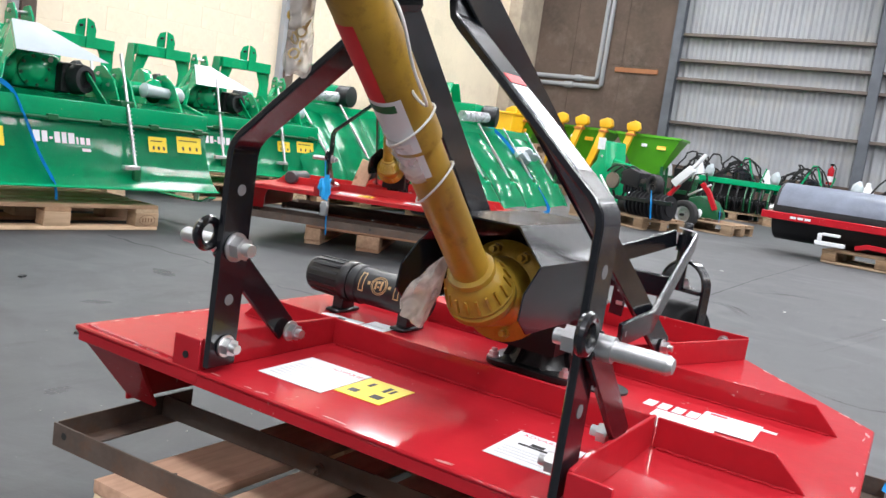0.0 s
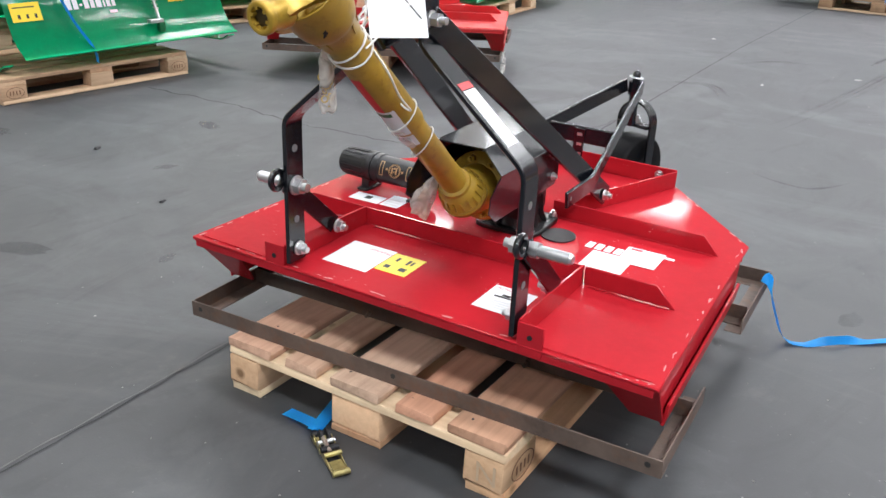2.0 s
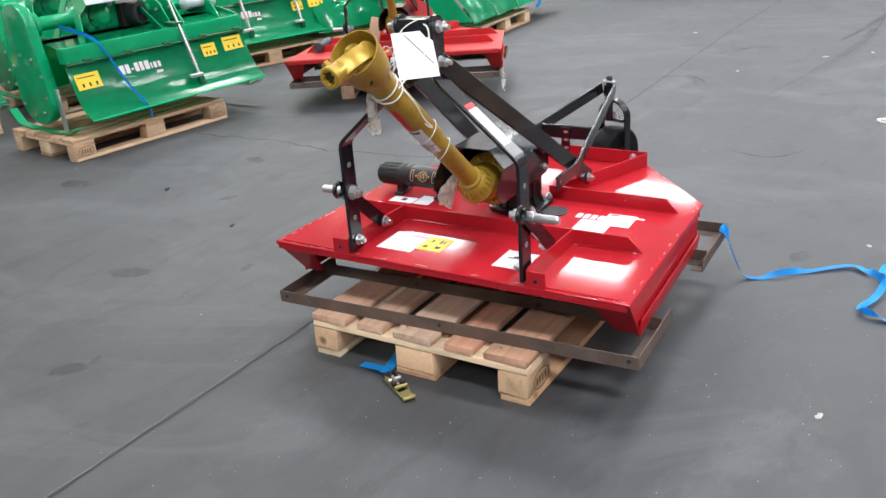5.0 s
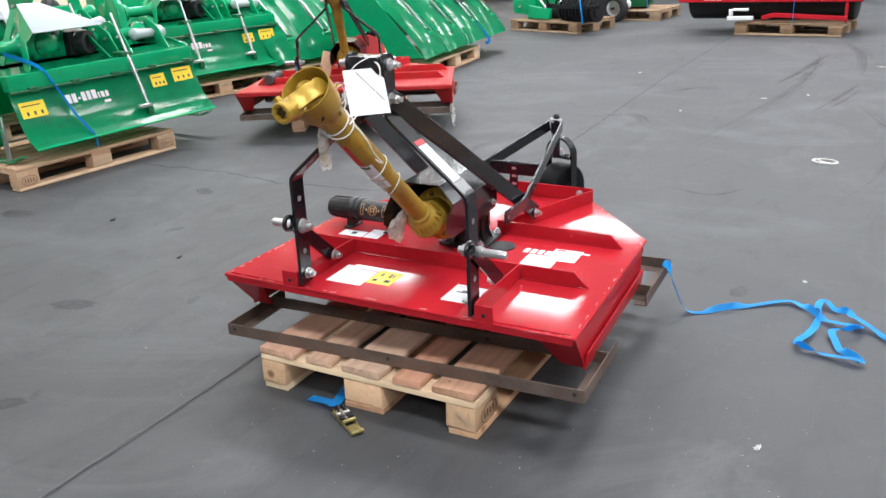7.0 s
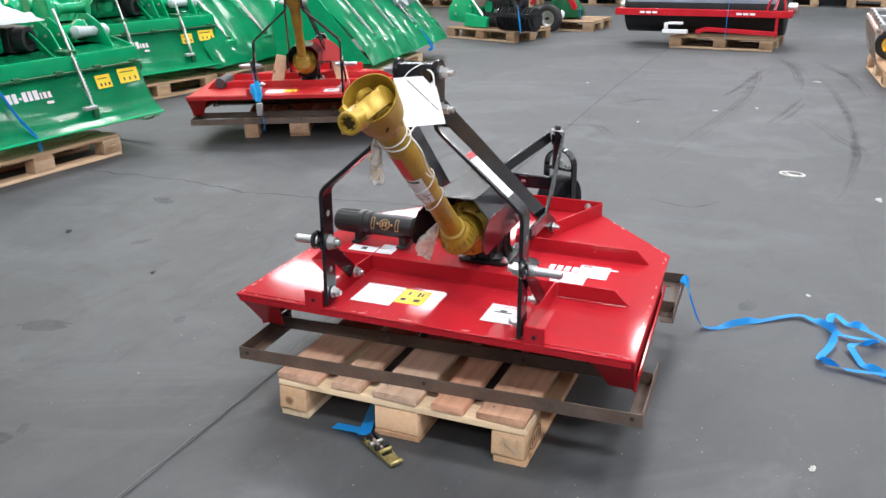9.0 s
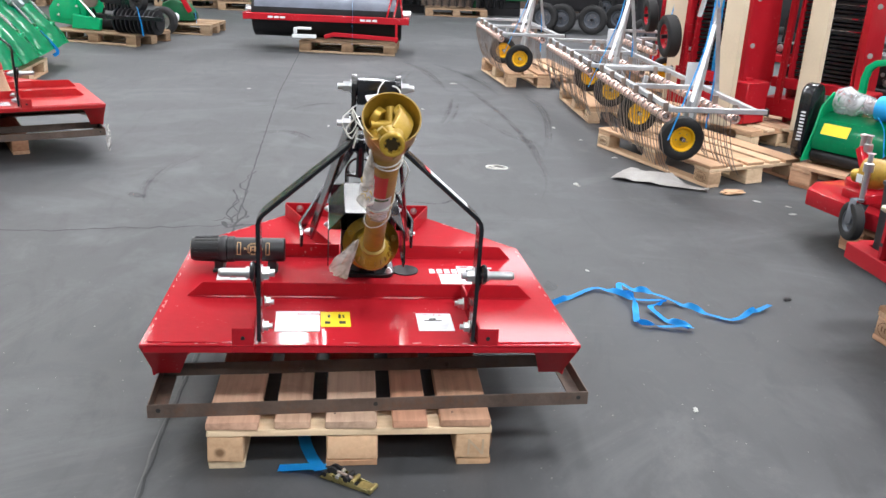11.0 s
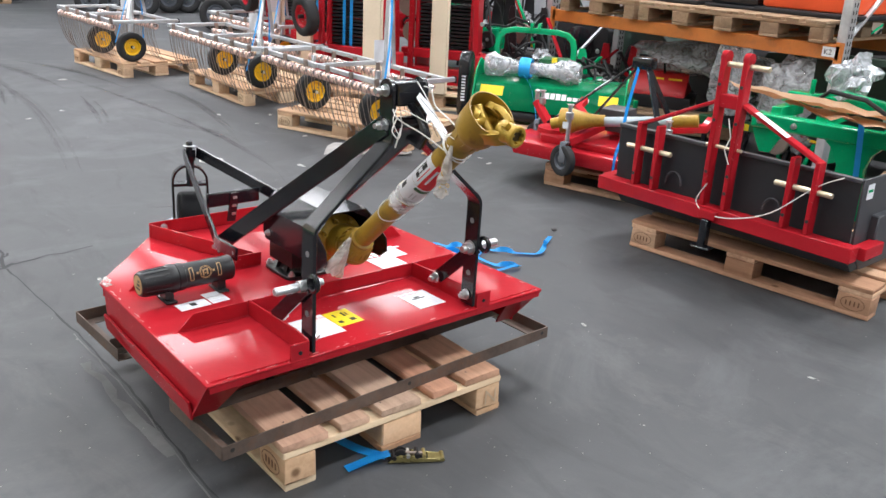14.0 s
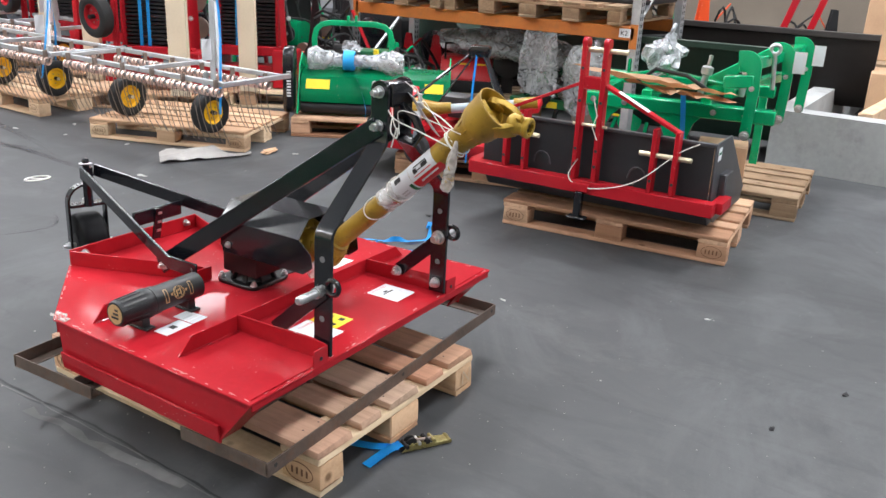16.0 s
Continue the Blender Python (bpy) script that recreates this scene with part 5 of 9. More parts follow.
LP = PL + 0.085
cord_loop("tie_cord", ring_round(LP - 0.245, 0.040, 0.006), "white cord wound round the ochre shaft")
cord_loop("tie_cord", ring_round(LP - 0.262, 0.040, -0.008), "white cord wound round the ochre shaft")
cord_loop("tie_cord", ring_round(0.36, 0.0385, 0.02), "white cord wound round the ochre shaft", 0.0018)
cord_loop("tie_cord", ring_round(0.25, 0.0345, 0.03), "white cord wound round the ochre shaft", 0.0018)
cord_loop("tie_cord", [PP(LP - 0.25) + PS * 0.04, (0.07, -0.10, 0.985), (0.065, -0.03, 1.02), (0.05, -0.01, 1.07), (-0.03, 0.02, 1.06), (-0.06, -0.01, 1.0), (-0.02, -0.08, 0.96), PP(LP - 0.26) - PS * 0.035], "white cord tying the shaft to the mast")
cord_loop("tie_cord", [(-0.05, -0.006, 0.99), (-0.075, -0.02, 0.96), (-0.06, -0.03, 0.94), (-0.045, -0.02, 0.965), (-0.055, -0.01, 0.91)], "white cord hanging from the mast")
cord_loop("tie_cord", [PP(LP - 0.26) + PO * 0.04, (0.075, -0.14, 0.90), (0.072, -0.09, 0.84), (0.066, -0.04, 0.80), (0.05, -0.06, 0.82), PP(LP - 0.36) + PO * 0.035], "white cord slack along the shaft")
cord_loop("tie_cord", [(0.02, 0.0, 1.085), (0.0, -0.06, 1.06), (0.01, -0.12, 0.99), PP(LP - 0.24) - PS * 0.038], "white cord tying the shaft to the mast", 0.0013)
cord_loop("tie_cord", [(-0.05, -0.005, 1.02), (-0.085, -0.035, 0.99), (-0.07, -0.045, 0.955), (-0.05, -0.03, 0.975), (-0.06, -0.05, 1.02), PP(LP - 0.20) - PS * 0.044], "white cord tangled by the mast", 0.0013)
# printed sleeves on the shaft
slv = thing("shaft_label", "white printed sleeve with a red field round the shaft", "label", MOWER_POSE)


def on_shaft(t0, t1, a0, a1, r):
    return Shape().sheet([[PP(t) + (PS * math.cos(radians(a)) + PO * math.sin(radians(a))) * r for t in (t0, t1)] for a in [a0 + (a1 - a0) * i / 16 for i in range(17)]])


part("red_field", on_shaft(0.430, 0.545, 208, 285, 0.0365), LABEL_RED, slv, "red warning field")
part("white_sleeve", on_shaft(0.431, 0.533, 118, 207, 0.0366), WHITE, slv, "white printed sleeve")
part("white_sleeve", on_shaft(0.340, 0.430, 120, 315, 0.0366), WHITE, slv, "white printed sleeve")
part("white_sleeve", on_shaft(0.290, 0.332, 118, 315, 0.0325), WHITE, slv, "white printed sleeve")
for t0, t1, a0, a1, mt, r0 in ((0.412, 0.424, 205, 300, GREEN_DARK, 0.0370), (0.372, 0.398, 215, 222, GREY_INK, 0.0370), (0.372, 0.398, 232, 239, GREY_INK, 0.0370), (0.358, 0.364, 205, 280, GREY_INK, 0.0370), (0.347, 0.352, 205, 262, GREY_INK, 0.0370), (0.318, 0.330, 222, 245, LABEL_RED, 0.0330), (0.300, 0.310, 205, 265, GREY_INK, 0.0330), (0.372, 0.398, 140, 165, INK, 0.0370), (0.352, 0.360, 135, 170, GREY_INK, 0.0370), (0.455, 0.525, 222, 232, WHITE, 0.0370), (0.455, 0.510, 150, 156, INK, 0.0370), (0.485, 0.510, 158, 178, INK, 0.0370), (0.450, 0.465, 160, 182, INK, 0.0370), (0.465, 0.485, 172, 177, INK, 0.0370), (0.445, 0.515, 190, 194, LABEL_RED, 0.0370)):
    part("print", on_shaft(t0, t1, a0, a1, r0), mt, slv)
g = []
for i in range(13):
    t = 0.285 + 0.075 * i / 12
    row = []
    for a in range(17):
        ang = radians(100 + 200 * a / 16)
        r = (0.035 if t < 0.33 else 0.039) + 0.005 * abs(noise.noise(Vector((i * 0.9, a * 0.6, 2.0))))
        row.append(PP(t) + (PS * math.cos(ang) + PO * math.sin(ang)) * r)
    g.append(row)
part("film", Shape().sheet(g), FILM, slv, "torn clear film")


def pouch(top, foot, wide, flat, seed):
    """A crumpled plastic pouch, gathered at its top and spread at its foot."""
    top, foot = Vector(top), Vector(foot)
    d = (foot - top).normalized()
    a = d.cross(Vector((0.3, 1, 0.1))).normalized()
    b = d.cross(a)
    L = (foot - top).length
    rings = []
    for i in range(15):
        f = i / 14
        w = wide * (0.10 + 0.90 * f ** 0.8) * (1 - 0.55 * max(0.0, (f - 0.88) / 0.12) ** 2)
        h = flat * (0.18 + 0.9 * math.sin(math.pi * min(1.0, f * 0.62 + 0.1)))
        ring = []
        for k in range(22):
            an = 2 * math.pi * k / 22
            n = noise.noise(Vector((math.cos(an) * 1.8, math.sin(an) * 1.8, f * 5 + seed)))
            ring.append(top + d * (L * f * (1 + 0.05 * n)) + a * (w * math.cos(an) * (1 + 0.30 * n)) + b * (h * math.sin(an) * (1 + 0.45 * n)))
        rings.append(ring)
    return Shape().rings(rings)


for name, top, foot, wide, flat, lab in (("nipple_bag", PP(PL - 0.14) + PS * -0.036 + Vector((0, 0, -0.005)), PP(PL - 0.15) + Vector((-0.048, 0.012, -0.140)), 0.024, 0.014, "small clear bag hanging under the shaft bell"), ("chain_bag", PP(0.050) - PS * 0.045 + Vector((0, 0, 0.010)), PP(0.03) + Vector((-0.108, -0.005, -0.088)), 0.036, 0.018, "small clear bag with a chain tied to the shaft guard")):
    solid(name, pouch(top, foot, wide, flat, len(lab)), BAG, lab, "plastic bag", MOWER_POSE)
    link = top.lerp(foot, 0.62)
    s = Shape()
    for k in range(9):
        c = link + Vector((0.010 * math.sin(k * 2.4), 0.004 * math.cos(k * 1.7), 0.030 - 0.0085 * k))
        s.torus(c, (math.sin(k * 1.3), math.cos(k * 1.3), 0.4), 0.0062, 0.0016, 12, 5)
    solid("chain", s, GOLD_METAL, "short chain bunched up in a clear bag", "chain", MOWER_POSE)
# sticker on the headstock arm
st = thing("arm_sticker", "long white sticker with a red end on the black headstock arm", "sticker", MOWER_POSE)
for x0, z0, x1, z1, mt in ((0.255, 0.7465, 0.150, 0.837, WHITE), (0.148, 0.839, 0.136, 0.849, LABEL_RED)):
    d = Vector((x1 - x0, 0, z1 - z0))
    nrm = Vector((0.65, 0, 0.755)) * 0.0068
    part("strip", Shape().bar([Vector((x0, 0.03, z0)) + nrm, Vector((x1, 0.03, z1)) + nrm], 0.044, 0.0008, (0, 1, 0)), mt, st)

# litter on the floor
rnd = random.Random(11)
LITTER = surface("pale_litter", (0.40, 0.40, 0.38), 0.7, vary=0.2)
for x, y, sz in ((1.129, 0.283, 0.035), (1.087, 1.535, 0.032), (1.03, 6.83, 0.09), (1.63, 4.73, 0.06), (1.40, 3.01, 0.07), (1.50, -0.50, 0.03), (0.3, 5.2, 0.05), (-0.2, 4.6, 0.04), (0.6, 5.4, 0.05), (-1.0, 6.2, 0.05), (1.86, 3.75, 0.05), (2.0, 4.55, 0.06), (1.75, 4.3, 0.04), (2.45, 2.7, 0.05), (2.6, 2.6, 0.04), (2.55, 2.45, 0.05)):
    s = crumple((sz * 0.8, sz * 0.4, sz * 0.12), x * 5 + y, lumps=1.0)
    solid("paper_scrap", s, LITTER, "small pale scrap lying on the floor", "litter", pose(x, y, sz * 0.05, 0, 0, rnd.uniform(0, 180)), "floor litter")
for x, y, sz in ((1.16, -1.10, 0.035), (0.76, -0.94, 0.03), (-2.4, 1.1, 0.05), (-1.6, 0.8, 0.04), (1.9, 1.2, 0.05)):
    s = crumple((sz, sz * 0.5, sz * 0.2), x * 3 + y)
    solid("dirt_clod", s, BLACK_DULL, "small dark clod of dirt on the floor", "litter", pose(x, y, sz * 0.08, 0, 0, rnd.uniform(0, 180)), "floor litter")
s = Shape().torus((0, 0, 0.006), (0, 0, 1), 0.075, 0.008, 24, 6).torus((0.02, 0.0, 0.012), (0.1, 0, 1), 0.06, 0.005, 20, 6)
for v in s.bm.verts:
    v.co.x *= 1.3
    v.co.y *= 0.8
solid("white_strap_coil", s, CORD, "flat coil of white packing strap on the floor", "strap", pose(0.95, 3.40, 0.0, 0, 0, -15) @ Matrix.Scale(0.72, 4))
s = Shape().sheet([[Vector((-0.3 + 0.6 * i / 12, -0.14 * (1 - i / 14) + 0.28 * (1 - i / 14) * j / 8, 0.012 + 0.05 * max(0, noise.noise(Vector((i * 0.35, j * 0.4, 5)))) + 0.06 * math.exp(-((i - 5) / 3) ** 2) * math.sin(math.pi * j / 8))) for j in range(9)] for i in range(13)])
solid("foam_sheet", s, surface("grey_foam_film", (0.34, 0.325, 0.31), 0.5, vary=0.25), "crumpled sheet of grey packing foam beside the harrow pallet", "packing sheet", pose(1.98, 3.08, 0, 0, 0, -38))
s = crumple((0.16, 0.07, 0.03), 8)
solid("cardboard_scrap", s, CARD, "torn strip of brown cardboard on the floor", "litter", pose(2.36, 2.86, 0.015, 0, 0, 10))


# ---- green tillers ----
def rod(parent, p0, p1, r=0.009):
    """A chrome adjusting rod with its spring."""
    p0, p1 = Vector(p0), Vector(p1)
    d = p1 - p0
    s = Shape().cyl(p0, p1, r, seg=10)
    part("adjusting_rod", s, ZINC, parent, "bright chrome adjusting rod")
    a = d.orthogonal().normalized()
    b = d.normalized().cross(a)
    s = Shape().tube([p0 + d * (0.45 + 0.4 * i / 72) + (a * math.cos(i * 1.05) + b * math.sin(i * 1.05)) * (r + 0.006) for i in range(73)], 0.003, 5)
    part("spring", s, ZINC, parent)
    part("rod_foot", Shape().box(-0.02, 0.02, -0.012, 0.02, -0.03, 0.03, Matrix.Translation(p1)).bevel(0.003), GREEN_DARK, parent)


def maker_bars(parent, m, n=6, w=0.03, h=0.045):
    for i in range(n):
        part("maker_mark", Shape().box(i * w * 1.25, i * w * 1.25 + w, 0, h * (1 if i < 4 else 0.62), 0, 0.0012, m), WHITE, parent, "white maker's mark of plain bars")


def flap_point(v):
    """The hood flap's section, v from 0 at the hinge to 1 at the lip: depth and height."""
    k = [(0.115, 0.582), (0.095, 0.50), (0.065, 0.42), (0.03, 0.345), (-0.01, 0.295), (-0.075, 0.248)]
    x = v * (len(k) - 1)
    i = min(len(k) - 2, int(x))
    f = x - i
    return k[i][0] + (k[i + 1][0] - k[i][0]) * f, k[i][1] + (k[i + 1][1] - k[i][1]) * f


def headstock_gate(t, x, y, z0, top, w=0.33):
    """A trapezoid green frame with an opening and two bent ears on its beam."""
    for sx in (-1, 1):
        leg = [(sx * w, z0), (sx * (w - 0.16), z0), (sx * (w - 0.15), z0 + (top - z0) * 0.6), (sx * (w - 0.20), top - 0.08), (sx * (w - 0.19), top), (sx * (w - 0.09), top)]
        part("gate_leg", Shape().prism(leg, 0.014, Matrix(((1, 0, 0, x), (0, 0, -1, y), (0, 1, 0, 0), (0, 0, 0, 1)))).bevel(0.003), GREEN, t)
        side = [(y - 0.012, z0), (y + 0.24, z0), (y + 0.13, top), (y - 0.012, top)]
        part("gate_cheek", Shape().prism(side, 0.012, Matrix(((0, 0, 1, x + sx * (w - 0.05) - 0.006), (1, 0, 0, 0), (0, 1, 0, 0), (0, 0, 0, 1)))).bevel(0.003), GREEN, t)
        ear = [(x + 0.0, top - 0.10), (x + sx * 0.075, top - 0.10), (x + sx * 0.085, top + 0.06), (x + sx * 0.060, top + 0.13), (x + 0.0, top + 0.155)]
        part("mast_ear", Shape().prism(ear, 0.012, Matrix(((1, 0, 0, 0), (0, 0, -1, y - 0.035 - 0.03 * (sx > 0)), (0, 1, 0, 0), (0, 0, 0, 1)))).bevel(0.003), GREEN, t)
        part("ear_hole", Shape().cyl((x + sx * 0.045, y - 0.078, top + 0.085), (x + sx * 0.045, y - 0.030, top + 0.085), 0.011), BLACK_DULL, t)
    part("gate_beam", Shape().box(x - w + 0.06, x + w - 0.06, y - 0.06, y + 0.06, top - 0.10, top).bevel(0.006), GREEN, t)
    part("wrapped_shaft", Shape().lathe([(0.05, 0), (0.075, 0.03), (0.06, 0.12), (0.045, 0.14), (0.045, 0.40), (0.07, 0.46), (0.05, 0.52)], (x - 0.12, y - 0.10, z0 + 0.24), (0.8, 0.1, -0.42), 14), CHARCOAL, t, "dark guarded shaft wrapped in film")


def tiller(m, half, label, rods=(0.2,), strap=None, group="green tillers along the wall", sheet=True, gx=-0.22, gate=False):
    t = thing("rotary_tiller", label, "tiller", m, group)
    n = 10
    g = [[Vector((-half + 2 * half * j / 12, flap_point(i / n)[0] - 0.004 * math.sin(j * 1.9 + 0.6) * math.sin(i * 0.7), flap_point(i / n)[1])) for j in range(13)] for i in range(n + 1)]
    part("hood_flap", Shape().sheet(g, 0.004), GREEN, t, "glossy green hinged hood flap")
    part("flap_lip", Shape().bar([(-half, -0.078, 0.246), (half, -0.078, 0.246)], 0.02, 0.006, (0, 1, 0.4)), GREEN, t)
    part("top_beam", Shape().box(-half, half, 0.10, 0.175, 0.592, 0.69).bevel(0.008, 2), GREEN, t)
    part("hinge_rod", Shape().cyl((-half, 0.088, 0.586), (half, 0.088, 0.586), 0.009), GREEN_DARK, t)
    for x in [-half + 0.15 + i * 0.3 for i in range(int((2 * half - 0.2) / 0.3) + 1)]:
        part("hinge", Shape().box(x - 0.03, x + 0.03, 0.078, 0.12, 0.572, 0.606).bevel(0.004), GREEN_DARK, t)
    prof = [(0.175, 0.685), (0.3, 0.715), (0.5, 0.715), (0.66, 0.65), (0.74, 0.52), (0.76, 0.36)]
    part("hood", Shape().sheet([[Vector((-half + 0.01 + (2 * half - 0.02) * j / 2, y, z)) for j in range(3)] for y, z in prof], 0.005), GREEN, t)
    # end plate and chain case
    end = [(0.10, 0.60), (0.16, 0.70), (0.35, 0.745), (0.55, 0.74), (0.72, 0.64), (0.79, 0.48), (0.74, 0.32), (0.58, 0.24), (0.34, 0.235), (0.16, 0.36)]
    part("end_plate", Shape().prism(end, 0.012, Matrix(((0, 0, 1, half), (1, 0, 0, 0), (0, 1, 0, 0), (0, 0, 0, 1)))).bevel(0.003), GREEN, t)
    for y, z in ((0.16, 0.62), (0.30, 0.70), (0.50, 0.70), (0.68, 0.58), (0.30, 0.30)):
        part("end_bolt", Shape().bolt((half + 0.012, y, z), (1, 0, 0), 0.010, 0.012), GREEN_DARK, t)
    case = arc(0.42, 0.42, 0.22, 200, 340, 8) + arc(0.45, 0.83, 0.15, 0, 180, 8)
    part("chain_case", Shape().prism(case, 0.075, Matrix(((0, 0, 1, -half - 0.09), (1, 0, 0, 0), (0, 1, 0, 0), (0, 0, 0, 1)))).bevel(0.014, 2), GREEN, t, "thick green chain case")
    for a in range(0, 360, 40):
        part("case_bolt", Shape().bolt((-half - 0.09, 0.43 + 0.19 * math.cos(radians(a)), 0.46 + 0.2 * math.sin(radians(a))), (-1, 0, 0), 0.009, 0.01), ZINC, t)
    for sx in (-1, 1):
        sk = [(sx * (half + 0.045), y, z) for y, z in ((0.04, 0.20), (0.12, 0.163), (0.35, 0.152), (0.62, 0.152), (0.78, 0.17), (0.88, 0.26))]
        part("skid", Shape().bar(sk, 0.055, 0.008, (1, 0, 0)), GREEN, t, "curved green skid")
        part("skid_post", Shape().bar([(sx * (half + 0.045), 0.2, 0.155), (sx * (half + 0.045), 0.2, 0.44)], 0.045, 0.014, (0, 1, 0)).bevel(0.003), ZINC, t, "grey steel skid post")
    # drive: side tube with bolted flanges, gearbox, black guard
    part("side_tube", Shape().lathe([(0.075, 0), (0.075, 0.03), (0.045, 0.05), (0.045, half + gx - 0.24), (0.060, half + gx - 0.22), (0.092, half + gx - 0.17), (0.092, half + gx - 0.145)], (-half, 0.40, 0.83), (1, 0, 0), 22), GREEN, t)
    part("cross_tube", Shape().lathe([(0.092, 0), (0.092, 0.02), (0.05, 0.07), (0.042, 0.10), (0.042, half - gx - 0.34), (0.075, half - gx - 0.30), (0.075, half - gx - 0.27)], (gx + 0.12, 0.46, 0.80), (1, 0, 0), 20), GREEN, t)
    for k in range(8):
        w = Vector((0, math.cos(k * math.pi / 4), math.sin(k * math.pi / 4))) * 0.078
        part("flange_bolt", Shape().bolt(Vector((gx - 0.17, 0.40, 0.83)) + w, (-1, 0, 0), 0.010, 0.016), GREEN_DARK, t)
    part("gearbox", Shape().box(gx - 0.14, gx + 0.12, 0.36, 0.58, 0.72, 0.92).bevel(0.035, 3), GREEN, t, "green cast gearbox")
    part("gearbox_flange", Shape().lathe([(0.04, 0), (0.088, 0.0), (0.088, 0.018), (0.07, 0.024), (0.052, 0.05), (0.03, 0.06)], (gx - 0.03, 0.362, 0.82), (0, -1, 0), 24), GREEN, t)
    for k in range(8):
        part("flange_bolt", Shape().bolt((gx - 0.03 + 0.076 * math.cos(k * math.pi / 4 + 0.2), 0.344, 0.82 + 0.076 * math.sin(k * math.pi / 4 + 0.2)), (0, -1, 0), 0.009, 0.014), GREEN_DARK, t)
    for k in range(4):
        part("cooling_rib", Shape().box(gx - 0.142 + k * 0.004, gx - 0.11, 0.40 + k * 0.045, 0.412 + k * 0.045, 0.74, 0.915), GREEN, t)
    part("oil_plug", Shape().bolt((gx + 0.06, 0.36, 0.89), (0, -1, 0), 0.012, 0.014), ZINC, t)
    part("gearbox_cover", Shape().box(gx - 0.10, gx + 0.08, 0.39, 0.55, 0.918, 0.935).bevel(0.006), GREEN, t)
    for sx in (-0.085, 0.065):
        for y in (0.405, 0.535):
            part("cover_bolt", Shape().bolt((gx + sx, y, 0.935), (0, 0, 1), 0.008, 0.01), ZINC, t)
    part("guard_box", Shape().box(gx + 0.095, gx + 0.26, 0.30, 0.47, 0.72, 0.89).bevel(0.03, 2), BLACK_DULL, t, "black guard box")
    part("shaft_guard", Shape().lathe([(0.062, 0), (0.082, 0.015), (0.082, 0.06), (0.075, 0.085), (0.050, 0.087), (0.043, 0.05)], (gx + 0.18, 0.32, 0.805), (0.35, -1, 0.05), 26), PLASTIC, t, "black plastic shaft guard")
    part("wrapped_shaft", Shape().lathe([(0.02, 0), (0.045, 0.02), (0.036, 0.08), (0.034, 0.2), (0.05, 0.27), (0.03, 0.30)], (gx + 0.62, 0.36, 0.80), (1, 0.06, -0.04), 14), WHITE_SHEET, t, "shaft end wrapped in white film")
    # bearing bracket plates standing on the hood
    for u in (gx + 0.40, gx + 0.50, half - 0.12):
        q = [(0.20, 0.69), (0.60, 0.70), (0.60, 0.80), (0.50, 0.90), (0.42, 0.91), (0.30, 0.84)]
        part("bracket_plate", Shape().prism(q, 0.012, Matrix(((0, 0, 1, u), (1, 0, 0, 0), (0, 1, 0, 0), (0, 0, 0, 1)))).bevel(0.003), GREEN, t)
        for y, z in ((0.34, 0.80), (0.46, 0.86), (0.52, 0.76)):
            part("plate_bolt", Shape().bolt((u - 0.001, y, z), (-1, 0, 0), 0.009, 0.012), ZINC, t)
    # mast ears, stays and the pale shield over the shaft
    for sx in (-1, 1):
        ear = [(0.52, 0.93), (0.66, 0.93), (0.66, 1.12), (0.63, 1.17), (0.57, 1.175), (0.52, 1.11)]
        part("mast_ear", Shape().prism(ear, 0.013, Matrix(((0, 0, 1, gx - 0.02 + sx * 0.045 - 0.006), (1, 0, 0, 0), (0, 1, 0, 0), (0, 0, 0, 1)))).bevel(0.003), GREEN, t)
        part("stay", Shape().bar([(gx - 0.02 + sx * 0.05, 0.60, 1.05), (gx + sx * 0.30, 0.50, 0.70)], 0.075, 0.012, (0, 1, 0)).bevel(0.002), GREEN, t)
        part("brace", Shape().bar([(gx + sx * 0.22, 0.30, 0.86), (gx + sx * 0.30, 0.18, 0.68)], 0.06, 0.010, (0, 1, 0)).bevel(0.002), GREEN, t)
        part("link_lug", Shape().prism(arc(0.80, 0.45, 0.06, -90, 90, 6) + [(0.72, 0.52), (0.72, 0.38)], 0.012, Matrix(((0, 0, 1, sx * 0.32 - 0.006), (1, 0, 0, 0), (0, 1, 0, 0), (0, 0, 0, 1)))), GREEN, t)
    for z in (1.0, 1.07, 1.13):
        part("mast_pin", Shape().cyl((gx - 0.085, 0.59, z), (gx + 0.045, 0.59, z), 0.011, seg=12), ZINC, t, "bright pin between the ears")
    if sheet:
        q = [Vector(p) for p in ((gx - 0.10, 0.50, 1.08), (gx + 0.05, 0.50, 1.08), (gx + 0.31, 0.20, 0.915), (gx - 0.20, 0.20, 0.915))]
        off = Vector((0, 0.002, 0.004))
        part("shaft_shield", Shape()._faces(q + [p + off for p in q], [(3, 2, 1, 0), (4, 5, 6, 7), (0, 1, 5, 4), (1, 2, 6, 5), (2, 3, 7, 6), (3, 0, 4, 7)]), WHITE_SHEET, t, "pale shield plate still under white film")
        q = [Vector(p) for p in ((gx - 0.102, 0.50, 1.08), (gx - 0.202, 0.20, 0.915), (gx - 0.25, 0.30, 0.80), (gx - 0.14, 0.56, 0.90))]
        off = Vector((0.004, 0, 0))
        part("shield_cheek", Shape()._faces(q + [p + off for p in q], [(3, 2, 1, 0), (4, 5, 6, 7), (0, 1, 5, 4), (1, 2, 6, 5), (2, 3, 7, 6), (3, 0, 4, 7)]), GREEN, t)
    if gate:
        headstock_gate(t, 0.0, 0.84, 0.70, 1.22)
